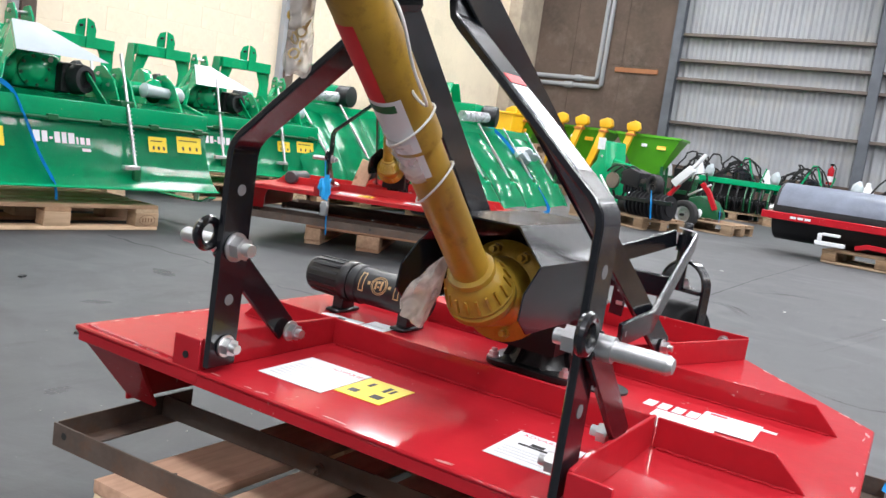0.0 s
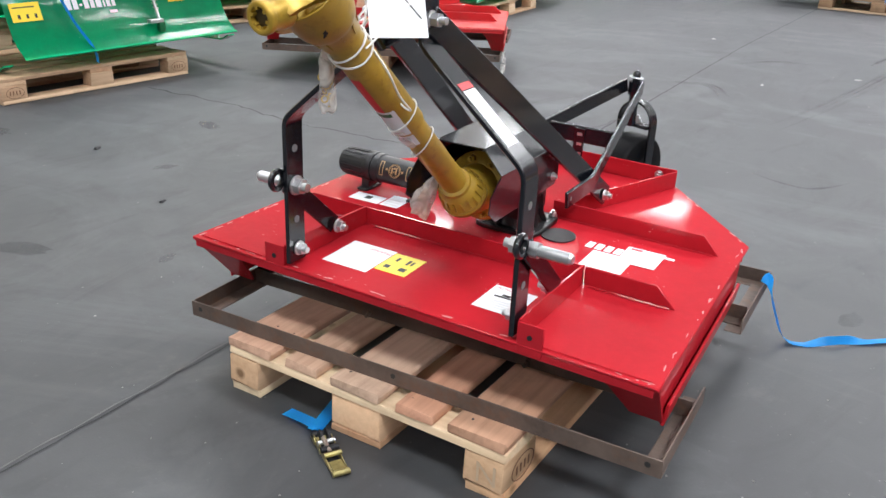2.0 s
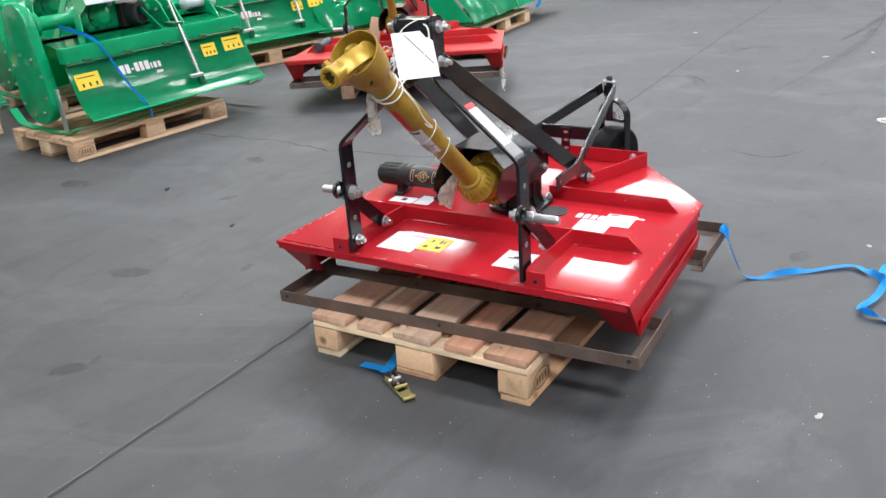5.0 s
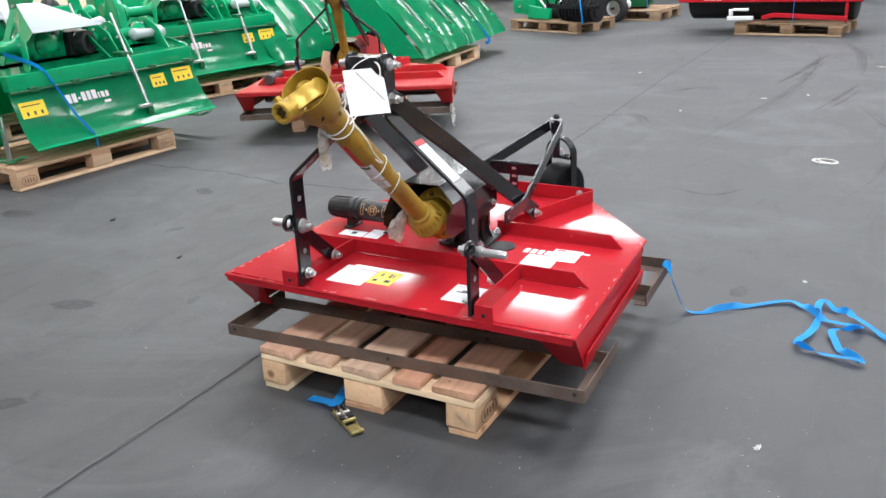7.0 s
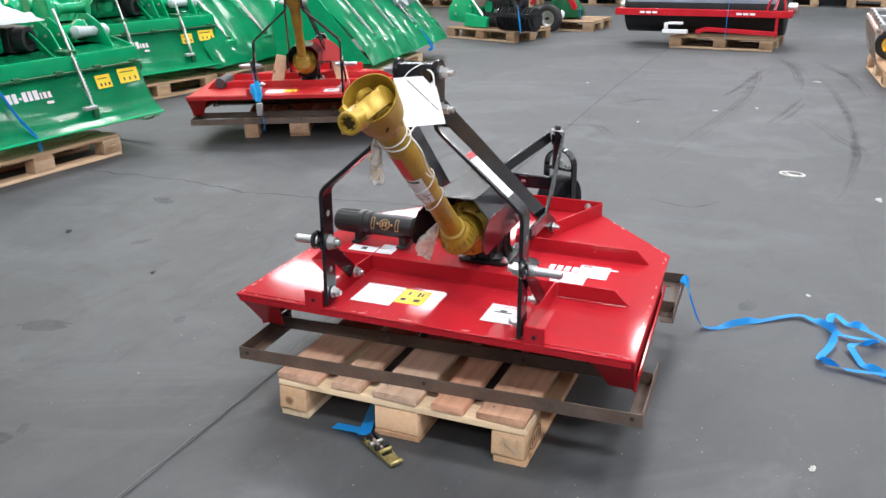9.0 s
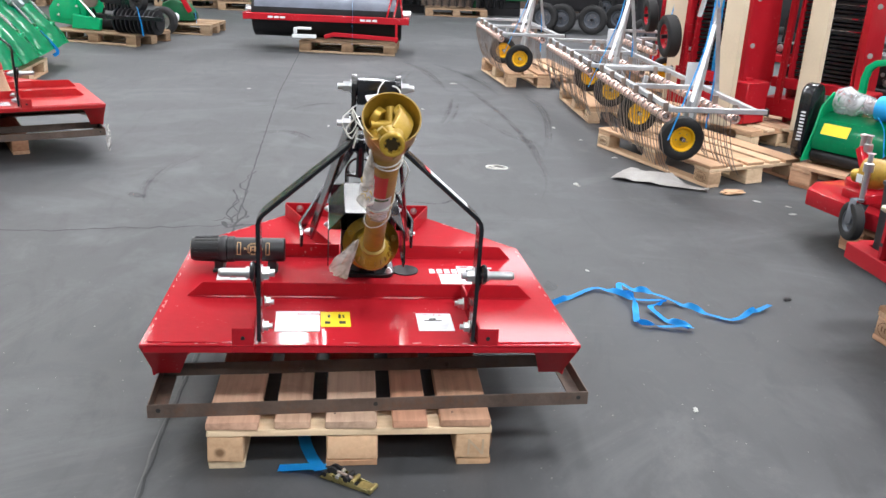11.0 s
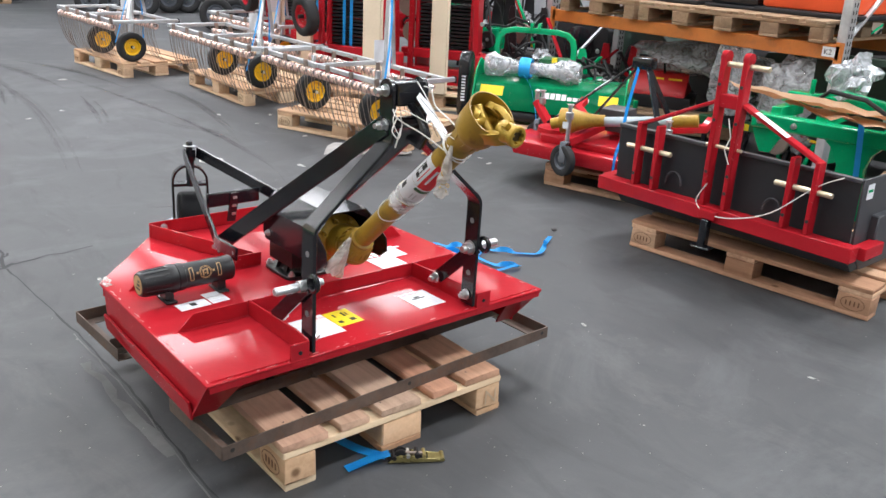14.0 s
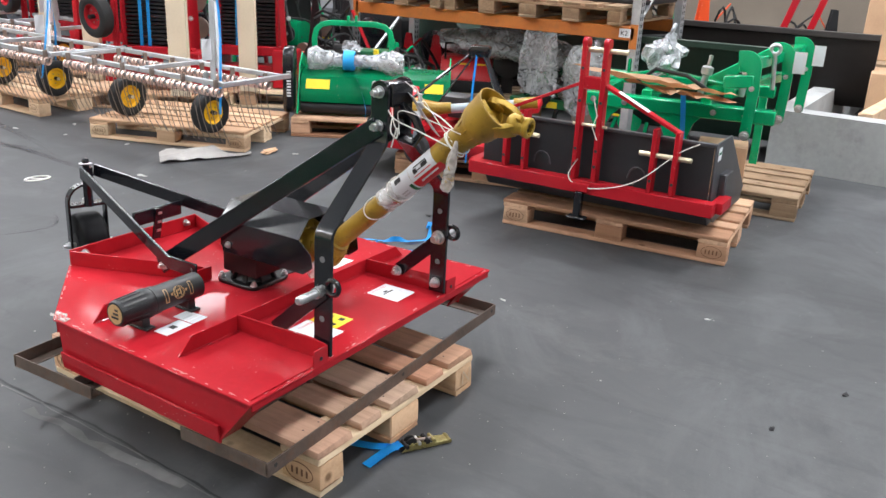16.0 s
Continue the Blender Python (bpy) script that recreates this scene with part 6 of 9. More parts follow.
    for u in rods:
        rod(t, (u, 0.20, 0.98), (u + 0.03, -0.02, 0.32))
        part("rod_bracket", Shape().box(u - 0.03, u + 0.05, 0.10, 0.22, 0.69, 0.72).bevel(0.004), GREEN_DARK, t)
        part("rod_foot", Shape().box(u - 0.05, u + 0.045, -0.03, 0.01, 0.345, 0.37).bevel(0.004), ZINC, t)

    def on_flap(u0, u1, v0, v1, mt, name, lab, off=0.008):
        g = [[Vector((u, flap_point(v0 + (v1 - v0) * i / 3)[0] - off, flap_point(v0 + (v1 - v0) * i / 3)[1] + off * 0.4)) for u in (u0, u1)] for i in range(4)]
        return part(name, Shape().sheet(g), mt, t, lab)

    for u0, u1, v0, v1 in ((-half + 0.03, -half + 0.20, 0.16, 0.40), (half - 0.40, half - 0.28, 0.12, 0.33), (half - 0.21, half - 0.04, 0.08, 0.31)):
        st = on_flap(u0, u1, v0, v1, LABEL_YELLOW, "warning_label", "yellow warning sticker")
        for k in range(3):
            c = u0 + (u1 - u0) * (0.2 + 0.28 * k)
            on_flap(c, c + 0.014, v0 + (v1 - v0) * 0.62, v0 + (v1 - v0) * 0.85, INK, "print", "", 0.0095)
        on_flap(u0 + 0.015, u1 - 0.03, v0 + 0.05, v0 + 0.065, INK, "print", "", 0.0095)
    u = -0.36
    for i, w in enumerate((0.036, 0.030, 0.018, 0.030, 0.026, 0.034, 0.012, 0.024, 0.022)):
        on_flap(u, u + w, 0.24 if i == 2 else 0.17 if i < 6 else 0.22, 0.27 if i == 2 else 0.31, WHITE, "maker_mark", "white maker's mark of plain bars")
        u += w + 0.010
    on_flap(u - 0.06, u - 0.01, 0.36, 0.40, WHITE, "maker_mark", "white maker's mark of plain bars")
    if strap is not None:
        u = strap
        part("strap", ribbon([(u - 0.16, 0.36, 0.80), (u - 0.08, 0.12, 0.72), (u - 0.02, 0.080, 0.60), (u + 0.05, 0.02, 0.40), (u + 0.1, -0.06, 0.26), (u + 0.12, -0.055, 0.17)], 0.03, (1, 0, 0.1)), BLUE, t, "blue tie-down strap")
    return t


def along(x0, y0, x1, y1):
    """A pose whose x runs from the first floor point to the second, its origin half-way."""
    return pose((x0 + x1) / 2, (y0 + y1) / 2, 0, 0, 0, math.degrees(math.atan2(y1 - y0, x1 - x0)))


T1 = along(-3.455, 1.285, -3.32, 2.49)
pallet(at_edge(-3.455, 1.285, -3.32, 2.49, 1), "pine Euro pallet under a green tiller")
tiller(T1 @ pose(0.235, 0.0, 0), 0.71, "glossy green rotary tiller strapped to a pallet", (0.16,), -0.40)
T0 = pose(-4.85, 1.05, 0, 0, 0, 84)
tiller(T0, 0.62, "glossy green rotary tiller at the near end of the second row", (0.16,), None)
pallet(T0 @ pose(0, 0.45, 0, 0, 0, 90), "pine Euro pallet under the near tiller of the second row", marks=False)
T2 = along(-4.66, 3.62, -4.24, 4.98)
tiller(T2 @ pose(0, 0.06, 0), 0.71, "glossy green rotary tiller with two chrome rods on a pallet", (-0.25, 0.32), None)
pallet(T2 @ pose(0, 0.45, 0, 0, 0, 90), "pine Euro pallet under a green tiller")
for x, y, r, lab in ((-4.78, 2.72, 80, "green rotary tiller in the back row behind the strapped one"), (-5.6, 6.45, 75, "green rotary tiller in the second row")):
    mm = pose(x, y, 0, 0, 0, r)
    tiller(mm, 0.66, lab, (-0.25, 0.32), None, sheet=y < 5)
    pallet(mm @ pose(0, 0.45, 0, 0, 0, 90), "pine Euro pallet under a green tiller in the back rows", marks=False)


def narrow_tiller(m, top, label):
    """A narrow tiller of the last row: hood, end plates, cross tube and headstock frame."""
    t = thing("narrow_tiller", label, "tiller", m, "green tillers along the wall")
    prof = [(0.02, 0.30), (0.06, 0.55), (0.2, 0.70), (0.5, 0.72), (0.66, 0.62), (0.74, 0.42)]
    part("hood", Shape().sheet([[Vector((-0.34 + 0.34 * j, y, z)) for j in range(3)] for y, z in prof], 0.005), GREEN, t)
    for sx in (-1, 1):
        end = [(0.02, 0.28), (0.06, 0.57), (0.2, 0.73), (0.5, 0.75), (0.68, 0.64), (0.77, 0.42), (0.60, 0.152), (0.2, 0.152)]
        part("end_plate", Shape().prism(end, 0.012, Matrix(((0, 0, 1, sx * 0.345 - 0.006), (1, 0, 0, 0), (0, 1, 0, 0), (0, 0, 0, 1)))).bevel(0.003), GREEN, t)
    part("cross_tube", Shape().lathe([(0.07, 0), (0.07, 0.03), (0.045, 0.05), (0.045, 0.55), (0.08, 0.6), (0.08, 0.64)], (-0.32, 0.26, 0.80), (1, 0, 0), 18), GREEN, t)
    part("gearbox", Shape().box(-0.1, 0.1, 0.2, 0.4, 0.71, 0.90).bevel(0.03, 2), GREEN, t)
    headstock_gate(t, 0.0, 0.42, 0.70, top)
    return t


for x, y, r, top in ((-5.75, 2.86, 84, 1.18), (-5.75, 3.76, 80, 1.21), (-5.75, 4.60, 78, 1.24), (-5.50, 5.40, 74, 1.26)):
    mm = pose(x, y, 0, 0, 0, r)
    narrow_tiller(mm, top, "narrow green tiller with an open headstock frame by the beige wall")
    pallet(mm @ pose(0, 0.42, 0), "pine Euro pallet under a narrow green tiller", marks=False)


def wide_tiller(m, half, label, panels=4, strap=True):
    """A wide tiller whose sloping rear hood is made of bulging panels held by chrome rods."""
    t = thing("wide_tiller", label, "tiller", m, "green tillers along the wall")
    w = 2 * half / panels
    for k in range(panels):
        g = []
        for i in range(9):
            f = i / 8
            row = []
            for j in range(9):
                x = -half + (k + j / 8) * w
                bulge = 0.055 * math.sin(math.pi * j / 8) ** 0.7
                row.append(Vector((x, 0.55 * (1 - f) ** 1.15 - bulge * 0.7 - 0.02 * f, 0.20 + 0.62 * (1 - f) ** 0.9 + bulge * 0.5)))
            g.append(row)
        part("hood_panel", Shape().sheet(g, 0.004), GREEN, t, "bulging green hood panel")
        x = -half + (k + 0.5) * w
        rod(t, (x - 0.10, 0.44, 0.93), (x + 0.06, 0.10, 0.44))
        part("rod_pad", Shape().box(x + 0.0, x + 0.12, 0.06, 0.14, 0.38, 0.44).bevel(0.01), GREEN, t)
        if k:
            xr = -half + k * w
            part("panel_rib", Shape().bar([(xr, 0.56, 0.83), (xr, 0.26, 0.52), (xr, 0.02, 0.22)], 0.04, 0.008, (0, 1, 1)), GREEN, t)
    for sx in (-1, 1):
        end = [(0.0, 0.22), (0.3, 0.56), (0.55, 0.86), (0.85, 0.88), (1.05, 0.6), (1.0, 0.28), (0.7, 0.19)]
        part("end_plate", Shape().prism(end, 0.014, Matrix(((0, 0, 1, sx * half - 0.007), (1, 0, 0, 0), (0, 1, 0, 0), (0, 0, 0, 1)))).bevel(0.003), GREEN, t)
    part("main_beam", Shape().box(-half, half, 0.55, 0.70, 0.78, 0.92).bevel(0.012, 2), GREEN, t)
    part("front_cover", Shape().box(-half, half, 0.70, 1.0, 0.30, 0.80).bevel(0.03, 2), GREEN, t)
    part("gearbox", Shape().box(-0.16, 0.16, 0.60, 0.88, 0.90, 1.12).bevel(0.03, 2), GREEN, t)
    part("shaft_guard", Shape().lathe([(0.08, 0), (0.10, 0.02), (0.10, 0.15), (0.06, 0.16)], (0.0, 0.60, 1.02), (0.3, -1, 0), 20), PLASTIC, t, "black plastic shaft guard")
    part("wrapped_shaft", Shape().cyl((-0.5, 0.55, 0.98), (-0.1, 0.5, 1.0), 0.05), WRAP, t, "shaft wrapped in film")
    for sx in (-1, 1):
        part("mast", Shape().bar([(sx * 0.25, 0.95, 0.85), (sx * 0.06, 0.98, 1.30)], 0.10, 0.014, (0, 1, 0)).bevel(0.003), GREEN, t)
    part("warning_label", Shape().box(half - 0.32, half - 0.22, 0.0, 0.06, -0.002, 0.0, Matrix.Translation((0, 0.30, 0.585)) @ Matrix.Rotation(radians(45), 4, "X")), LABEL_YELLOW, t)
    if strap:
        part("strap", ribbon([(0.22, 0.62, 0.94), (0.25, 0.42, 0.80), (0.35, 0.16, 0.50), (0.42, -0.06, 0.22), (0.44, -0.02, 0.15)], 0.032, (1, 0, 0.1)), BLUE, t, "blue tie-down strap")
    return t


W1 = along(-2.90, 5.36, -3.06, 7.62)
wide_tiller(W1, 1.10, "wide green tiller with panelled hood and chrome rods on a pallet")
pallet(W1 @ pose(-0.25, 0.42, 0, 0, 0, 90), "pine Euro pallet under the wide green tiller", marks=False)
W2 = pose(-4.15, 5.55, 0, 0, 0, 80)
wide_tiller(W2, 0.75, "green tiller with panelled hood behind the second mower", 3, False)
pallet(W2 @ pose(0, 0.42, 0, 0, 0, 90), "pine Euro pallet under a green tiller behind the second mower", marks=False)

solid("film_wad", crumple((0.34, 0.24, 0.16), 27, lumps=0.6), WHITE_SHEET, "wad of white film lying on the wide green tiller", "plastic film", W1 @ pose(0.45, 0.30, 0.69))

# ---- the second mower ----
M2 = pose(-2.30, 3.185, 0, 0, 0, 24.6)
mower(M2, 0.80, "wider red rotary topper mower strapped to a pallet, dusty", red=RED_OLD)
pallet(at_edge(-2.79, 3.17, -2.79 - 1.2 * 0.46, 3.17 + 1.2 * 0.888, -1), "stained Euro pallet under the second red mower", WOOD_WORN)
transport_frame(M2 @ pose(0, -0.02, 0), -0.78, 0.78, 0.0, 1.05, 0.22, "rusty brown angle-iron frame under the second mower")
pto_shaft(M2, (0.0, 0.270, 0.530), (0.0, 0.02, 1.04), (0, -0.7, 0.3), "ochre guarded cardan shaft standing against the second mower")
can2 = thing("manual_canister", "grey plastic document canister on the second mower", "canister", M2)
part("body", Shape().lathe([(0.036, 0), (0.042, 0.01), (0.042, 0.06), (0.037, 0.065), (0.037, 0.26), (0.03, 0.265)], (-0.62, 0.30, DECK + 0.042), (0.05, 1, 0), 24), CHARCOAL, can2)
ts = thing("tie_strap", "blue tie-down strap with ratchet over the second mower", "strap", M2)
part("strap_on_post", ribbon([(-0.33, 0.02, 0.56), (-0.31, -0.01, 0.46), (-0.30, -0.02, 0.40), (-0.28, -0.03, 0.33), (-0.27, -0.04, 0.24), (-0.26, -0.035, 0.10)], 0.034, (1, 0, 0.1)), BLUE, ts, "blue webbing")
part("webbing_bundle", crumple((0.07, 0.05, 0.13), 21, lumps=0.9), BLUE, ts, "bunched blue webbing").matrix_basis = pose(-0.295, -0.045, 0.37)
part("ratchet", Shape().box(-0.30, -0.26, -0.075, -0.03, 0.215, 0.30).cyl((-0.305, -0.06, 0.27), (-0.255, -0.06, 0.27), 0.014).bevel(0.004), ZINC, ts, "steel ratchet")
for x, r in ((-0.24, 14), (0.26, -14)):
    solid("wood_board", Shape().box(-0.045, 0.045, -0.012, 0.012, 0, 0.21).bevel(0.003), WOOD, "pale wooden packing board leaning by the gearbox", "board", M2 @ pose(x, 0.52, DECK + 0.001, -14, r, 0))
solid("brown_guard", Shape().prism(arc(0, 0, 0.17, 0, 180, 12), 0.006, Matrix(((1, 0, 0, 0.10), (0, 0.3, 0.95, 0.50), (0, 0.95, -0.3, DECK + 0.16), (0, 0, 0, 1)))), RED_OLD, "curved brown-red guard plate by the gearbox", "guard plate", M2)
s = crumple((0.03, 0.02, 0.16), 4)
solid("hanging_film", s, FILM, "strip of clear film hanging off the second mower", "plastic film", M2 @ pose(0.80, 0.02, 0.13))
s = crumple((0.03, 0.06, 0.018), 31, lumps=0.9)
solid("torn_film", s, FILM, "scrap of torn clear film stuck to the deck edge", "plastic film", MOWER_POSE @ pose(-0.585, 0.80, DECK + 0.008))


# ---- wheels and other shared bits ----
def tyre_profile(r, w, hub):
    return [(hub, 0.12 * w), (hub * 1.1, 0.04 * w), (r * 0.86, 0.0), (r * 0.97, 0.10 * w), (r, 0.25 * w), (r * 1.0, 0.75 * w), (r * 0.97, 0.90 * w), (r * 0.86, w), (hub * 1.1, 0.96 * w), (hub, 0.88 * w)]


def wheel(parent, centre, axis, r, w, rim, label="", rim_label=""):
    c, a = Vector(centre), Vector(axis).normalized()
    p0 = c - a * w / 2
    hub = r * 0.56
    wh = part("wheel", Shape().lathe(tyre_profile(r, w, hub), p0, a, 28, False), RUBBER, parent, label or "black rubber tyre")
    part("rim", Shape().lathe([(0.2 * hub, 0.30 * w), (0.8 * hub, 0.34 * w), (0.95 * hub, 0.10 * w), (1.04 * hub, 0.10 * w), (1.04 * hub, 0.90 * w), (0.95 * hub, 0.90 * w), (0.8 * hub, 0.66 * w), (0.2 * hub, 0.70 * w)], p0, a, 24), rim, wh, rim_label)
    part("hub", Shape().cyl(c - a * w * 0.62, c + a * w * 0.62, 0.10 * r), BLACK_DULL, wh)
    for k in range(5):
        n = a.orthogonal().normalized()
        d = Matrix.Rotation(2 * math.pi * k / 5, 3, a) @ n
        part("wheel_bolt", Shape().cyl(c + d * hub * 0.5 - a * w * 0.26, c + d * hub * 0.5 + a * w * 0.26, 0.028 * r, seg=6), TINE, wh)
    return wh


# ---- spring tine harrows ----
def tine_meshes():
    s = Shape()
    for sx in (-1, 1):
        pts = [(sx * (0.010 + 0.022 * i / 36), 0.025 * math.cos(i * math.pi / 6), -0.025 * math.sin(i * math.pi / 6) - 0.005) for i in range(37)]
        s.tube(pts, 0.0062, 6)
    coil = s.mesh("tine_coil", COPPER)
    s = Shape()
    for sx in (-1, 1):
        s.tube([(sx * 0.032, -0.028, -0.005), (sx * 0.032, -0.025, -0.10), (sx * 0.032, -0.005, -0.20), (sx * 0.032, 0.018, -0.28), (sx * 0.032, 0.05, -0.345)], 0.0029, 5)
    legs = s.mesh("tine_wire", TINE)
    return coil, legs


COIL, LEGS = tine_meshes()


def square_tube(s, p0, p1, w=0.04, h=None, up=(0, 0, 1)):
    return s.bar([p0, p1], h or w, w, up)


def harrow(m, length, depth, label, wheels, mast_at, rows=(0.0,), z=0.545):
    """A galvanised spring tine harrow: x along its length, y away from the viewer."""
    h = thing("tine_harrow", label, "harrow", m, "galvanised harrows on pallets")
    for y in (0.0, depth):
        part("long_rail", square_tube(Shape(), (0, y, z), (length, y, z), 0.032).bevel(0.004), GALV, h, "square galvanised rail")
    for x in (-0.02, length * 0.5, length + 0.02):
        part("end_rail", square_tube(Shape(), (x, -0.03, z + 0.003), (x, depth + 0.06, z + 0.003), 0.031).bevel(0.004), GALV, h)
    part("rail_cap", Shape().box(-0.043, 0.003, depth + 0.06, depth + 0.064, z - 0.021, z + 0.025), BLACK_DULL, h)
    for y in rows:
        part("tine_rail", square_tube(Shape(), (0.02, y - 0.03, z - 0.045), (length - 0.02, y - 0.03, z - 0.045), 0.022).bevel(0.003), GALV, h)
        n = int((length - 0.06) / 0.104)
        for i in range(n + 1):
            mm = pose(0.04 + i * 0.104, y - 0.03, z - 0.045, random.uniform(-4, 4), 0, 0)
            share("tine_coil", COIL, h, mm)
            share("tine_wire", LEGS, h, mm)
        for i in range(0, n + 1, 3):
            part("clamp", Shape().box(0.04 + i * 0.104 - 0.006, 0.04 + i * 0.104 + 0.006, y - 0.045, y - 0.015, z - 0.06, z + 0.03), TINE, h)
    for x, y in wheels:
        wheel(h, (x, y, 0.288), (1, 0.0, 0), 0.142, 0.085, YELLOW, "black pneumatic tyre", "yellow pressed rim")
        part("wheel_leg", square_tube(Shape(), (x + 0.09, y + 0.02, 0.288), (x + 0.09, y + 0.06, z), 0.03).bevel(0.003), GALV, h)
        part("wheel_axle", Shape().cyl((x - 0.06, y, 0.288), (x + 0.11, y, 0.288), 0.012), ZINC, h)
    if mast_at is not None:
        x = mast_at
        part("mast_post", square_tube(Shape(), (x, depth * 0.55, z - 0.2), (x + 0.14, depth * 0.85, z + 0.85), 0.036).bevel(0.004), GALV, h, "tall galvanised mast post")
        part("mast_stay", Shape().bar([(x + 0.20, depth, z), (x + 0.06, depth * 0.75, z + 0.55)], 0.026, 0.012, (0, 1, 0)), GALV, h)
        part("mast_stay", Shape().bar([(x - 0.16, depth * 0.4, z), (x + 0.03, depth * 0.7, z + 0.45)], 0.026, 0.012, (0, 1, 0)), GALV, h)
        part("mast_clevis", Shape().bar([(x + 0.06, depth * 0.75, z + 0.7), (x - 0.02, depth * 0.5, z + 0.62), (x - 0.03, depth * 0.45, z + 0.5)], 0.05, 0.01, (1, 0, 0)), GALV, h)
        part("strap", ribbon([(x - 0.35, 0.02, z - 0.2), (x - 0.12, depth * 0.5, z + 0.3), (x + 0.04, depth * 0.7, z + 0.62), (x + 0.16, depth * 0.9, z + 0.2), (x + 0.3, depth, z - 0.25)], 0.020, (0.3, 1, 0)), BLUE, h, "blue tie-down strap")
        part("paper_tag", Shape().box(x + 0.02, x + 0.022, depth * 0.5 - 0.04, depth * 0.5 + 0.04, z + 0.08, z + 0.22), WHITE, h, "white paper tag")
    return h


# long sides of the pallets lie across the view
pallet(at_edge(1.83, 4.10, 2.24, 2.99, 1), "pine Euro pallet under a galvanised harrow")
pallet(at_edge(2.00, 6.16, 1.98, 4.96, 1), "pine Euro pallet under the second harrow of the row")
pallet(at_edge(1.47, 7.90, 1.57, 6.72, 1), "pine Euro pallet under the last harrow of the row")
UP = lambda x, y, a: pose(x, y, 0, 0, 0, a) @ Matrix.Diagonal((1, -1, 1, 1))
harrow(UP(1.855, 2.74, 88.5), 1.66, 0.50, "galvanised spring tine harrow with yellow wheels, strapped to a pallet", ((0.40, 0.22), (1.24, 0.18)), 0.42, (0.0, 0.42))
harrow(UP(1.86, 4.52, 89), 1.72, 0.55, "galvanised spring tine harrow with copper-coloured coils on a pallet", ((0.46, 0.28), (1.23, 0.28)), 0.55, (0.0, 0.42))
harrow(UP(1.50, 6.62, 91), 1.60, 0.55, "galvanised spring tine harrow with yellow wheels, last of the row", ((0.18, 0.20), (0.85, 0.15)), 0.45, (0.0, 0.42))
harrow(UP(2.85, 5.9, 91), 1.5, 0.55, "galvanised spring tine harrow standing in the second row", ((0.3, 0.2),), 0.6, (0.0,))


# ---- red upright machines behind the harrows ----
BRISTLE = Shape().box(-0.255, 0.215, 0.02, 0.26, 0, 0.018).mesh("bristle_strip", BLACK_DULL)


def upright_sweeper(m, label, with_wheel=True):
    r = thing("red_upright_machine", label, "farm machine", m, "red machines stood on end")
    for x in (-0.28, 0.22):
        part("side_plate", Shape().prism([(0, 0.14), (0.34, 0.14), (0.40, 0.5), (0.30, 1.9), (0.05, 1.9), (-0.04, 0.6)], 0.02, Matrix(((0, 0, 1, x), (1, 0, 0, 0), (0, 1, 0, 0), (0, 0, 0, 1)))).bevel(0.004), RED, r, "red painted side plate")
    for i in range(46):
        share("bristle_strip", BRISTLE, r, pose(0, 0.01 * (i % 2), 0.42 + i * 0.032, random.uniform(-3, 3), 0, 0))
    part("foot_beam", Shape().box(-0.42, 0.36, -0.10, 0.10, 0.20, 0.34).bevel(0.006), RED, r)
    part("cross_beam", Shape().box(-0.40, 0.34, -0.06, 0.02, 0.42, 0.50).bevel(0.005), RED, r)
    part("corner_block", Shape().box(0.20, 0.42, -0.14, 0.12, 0.155, 0.48).bevel(0.01), RED, r)
    part("brace_tube", Shape().bar([(-0.30, -0.09, 0.30), (-0.29, -0.08, 1.9)], 0.045, 0.045, (0, 1, 0)).bevel(0.004), RED, r, "upright red square tube")
    part("brace_tube", Shape().bar([(0.30, -0.07, 0.48), (0.24, -0.05, 1.9)], 0.045, 0.045, (0, 1, 0)).bevel(0.004), RED, r, "upright red square tube")
    for z in (0.6, 0.95, 1.3):
        part("frame_bolt", Shape().bolt((0.34, -0.06, z - 0.2), (0, -1, 0), 0.016, 0.02), ZINC, r)
    for x in (-0.12, -0.05):
        part("strap", ribbon([(x, -0.005, 0.40), (x + 0.01, -0.012, 1.0), (x + 0.02, -0.005, 1.9)], 0.03, (0, 1, 0)), BLUE, r, "dark blue strap")
    if with_wheel:
        wheel(r, (-0.42, -0.16, 0.74), (0.55, 1, 0.1), 0.175, 0.11, RED, "black tyre", "red rim with a silver hub")
    return r


for x, y, a, lab, wflag in ((2.95, 4.72, -62, "red machine with black bristles stood on end", True), (3.30, 5.75, -62, "red machine with black bristles stood on end behind the harrows", False), (3.62, 4.28, -55, "red machine with black bristles stood on end beside the mulcher", False), (3.5, 6.9, -65, "red machine stood on end far down the row", True)):
    mm = pose(x, y, 0, 0, 0, a)
    upright_sweeper(mm, lab, wflag)
    pallet(mm @ pose(0.0, 0.15, 0, 0, 0, 90), "pine Euro pallet under a red upright machine", marks=False)
for x, y, w in ((2.86, 4.33, 0.16), (2.86, 5.45, 0.15), (3.42, 4.12, 0.15), (3.2, 6.6, 0.15)):
    solid("cream_post", Shape().box(-w / 2, w / 2, -0.03, 0.03, 0.145, 2.1).bevel(0.004), CREAM, "tall cream wooden post bolted upright on the pallet", "post", pose(x, y, 0, 0, 0, -58), "cream posts")

# ---- green mulcher ----
FL = pose(3.20, 2.765, 0, 0, 0, -58)


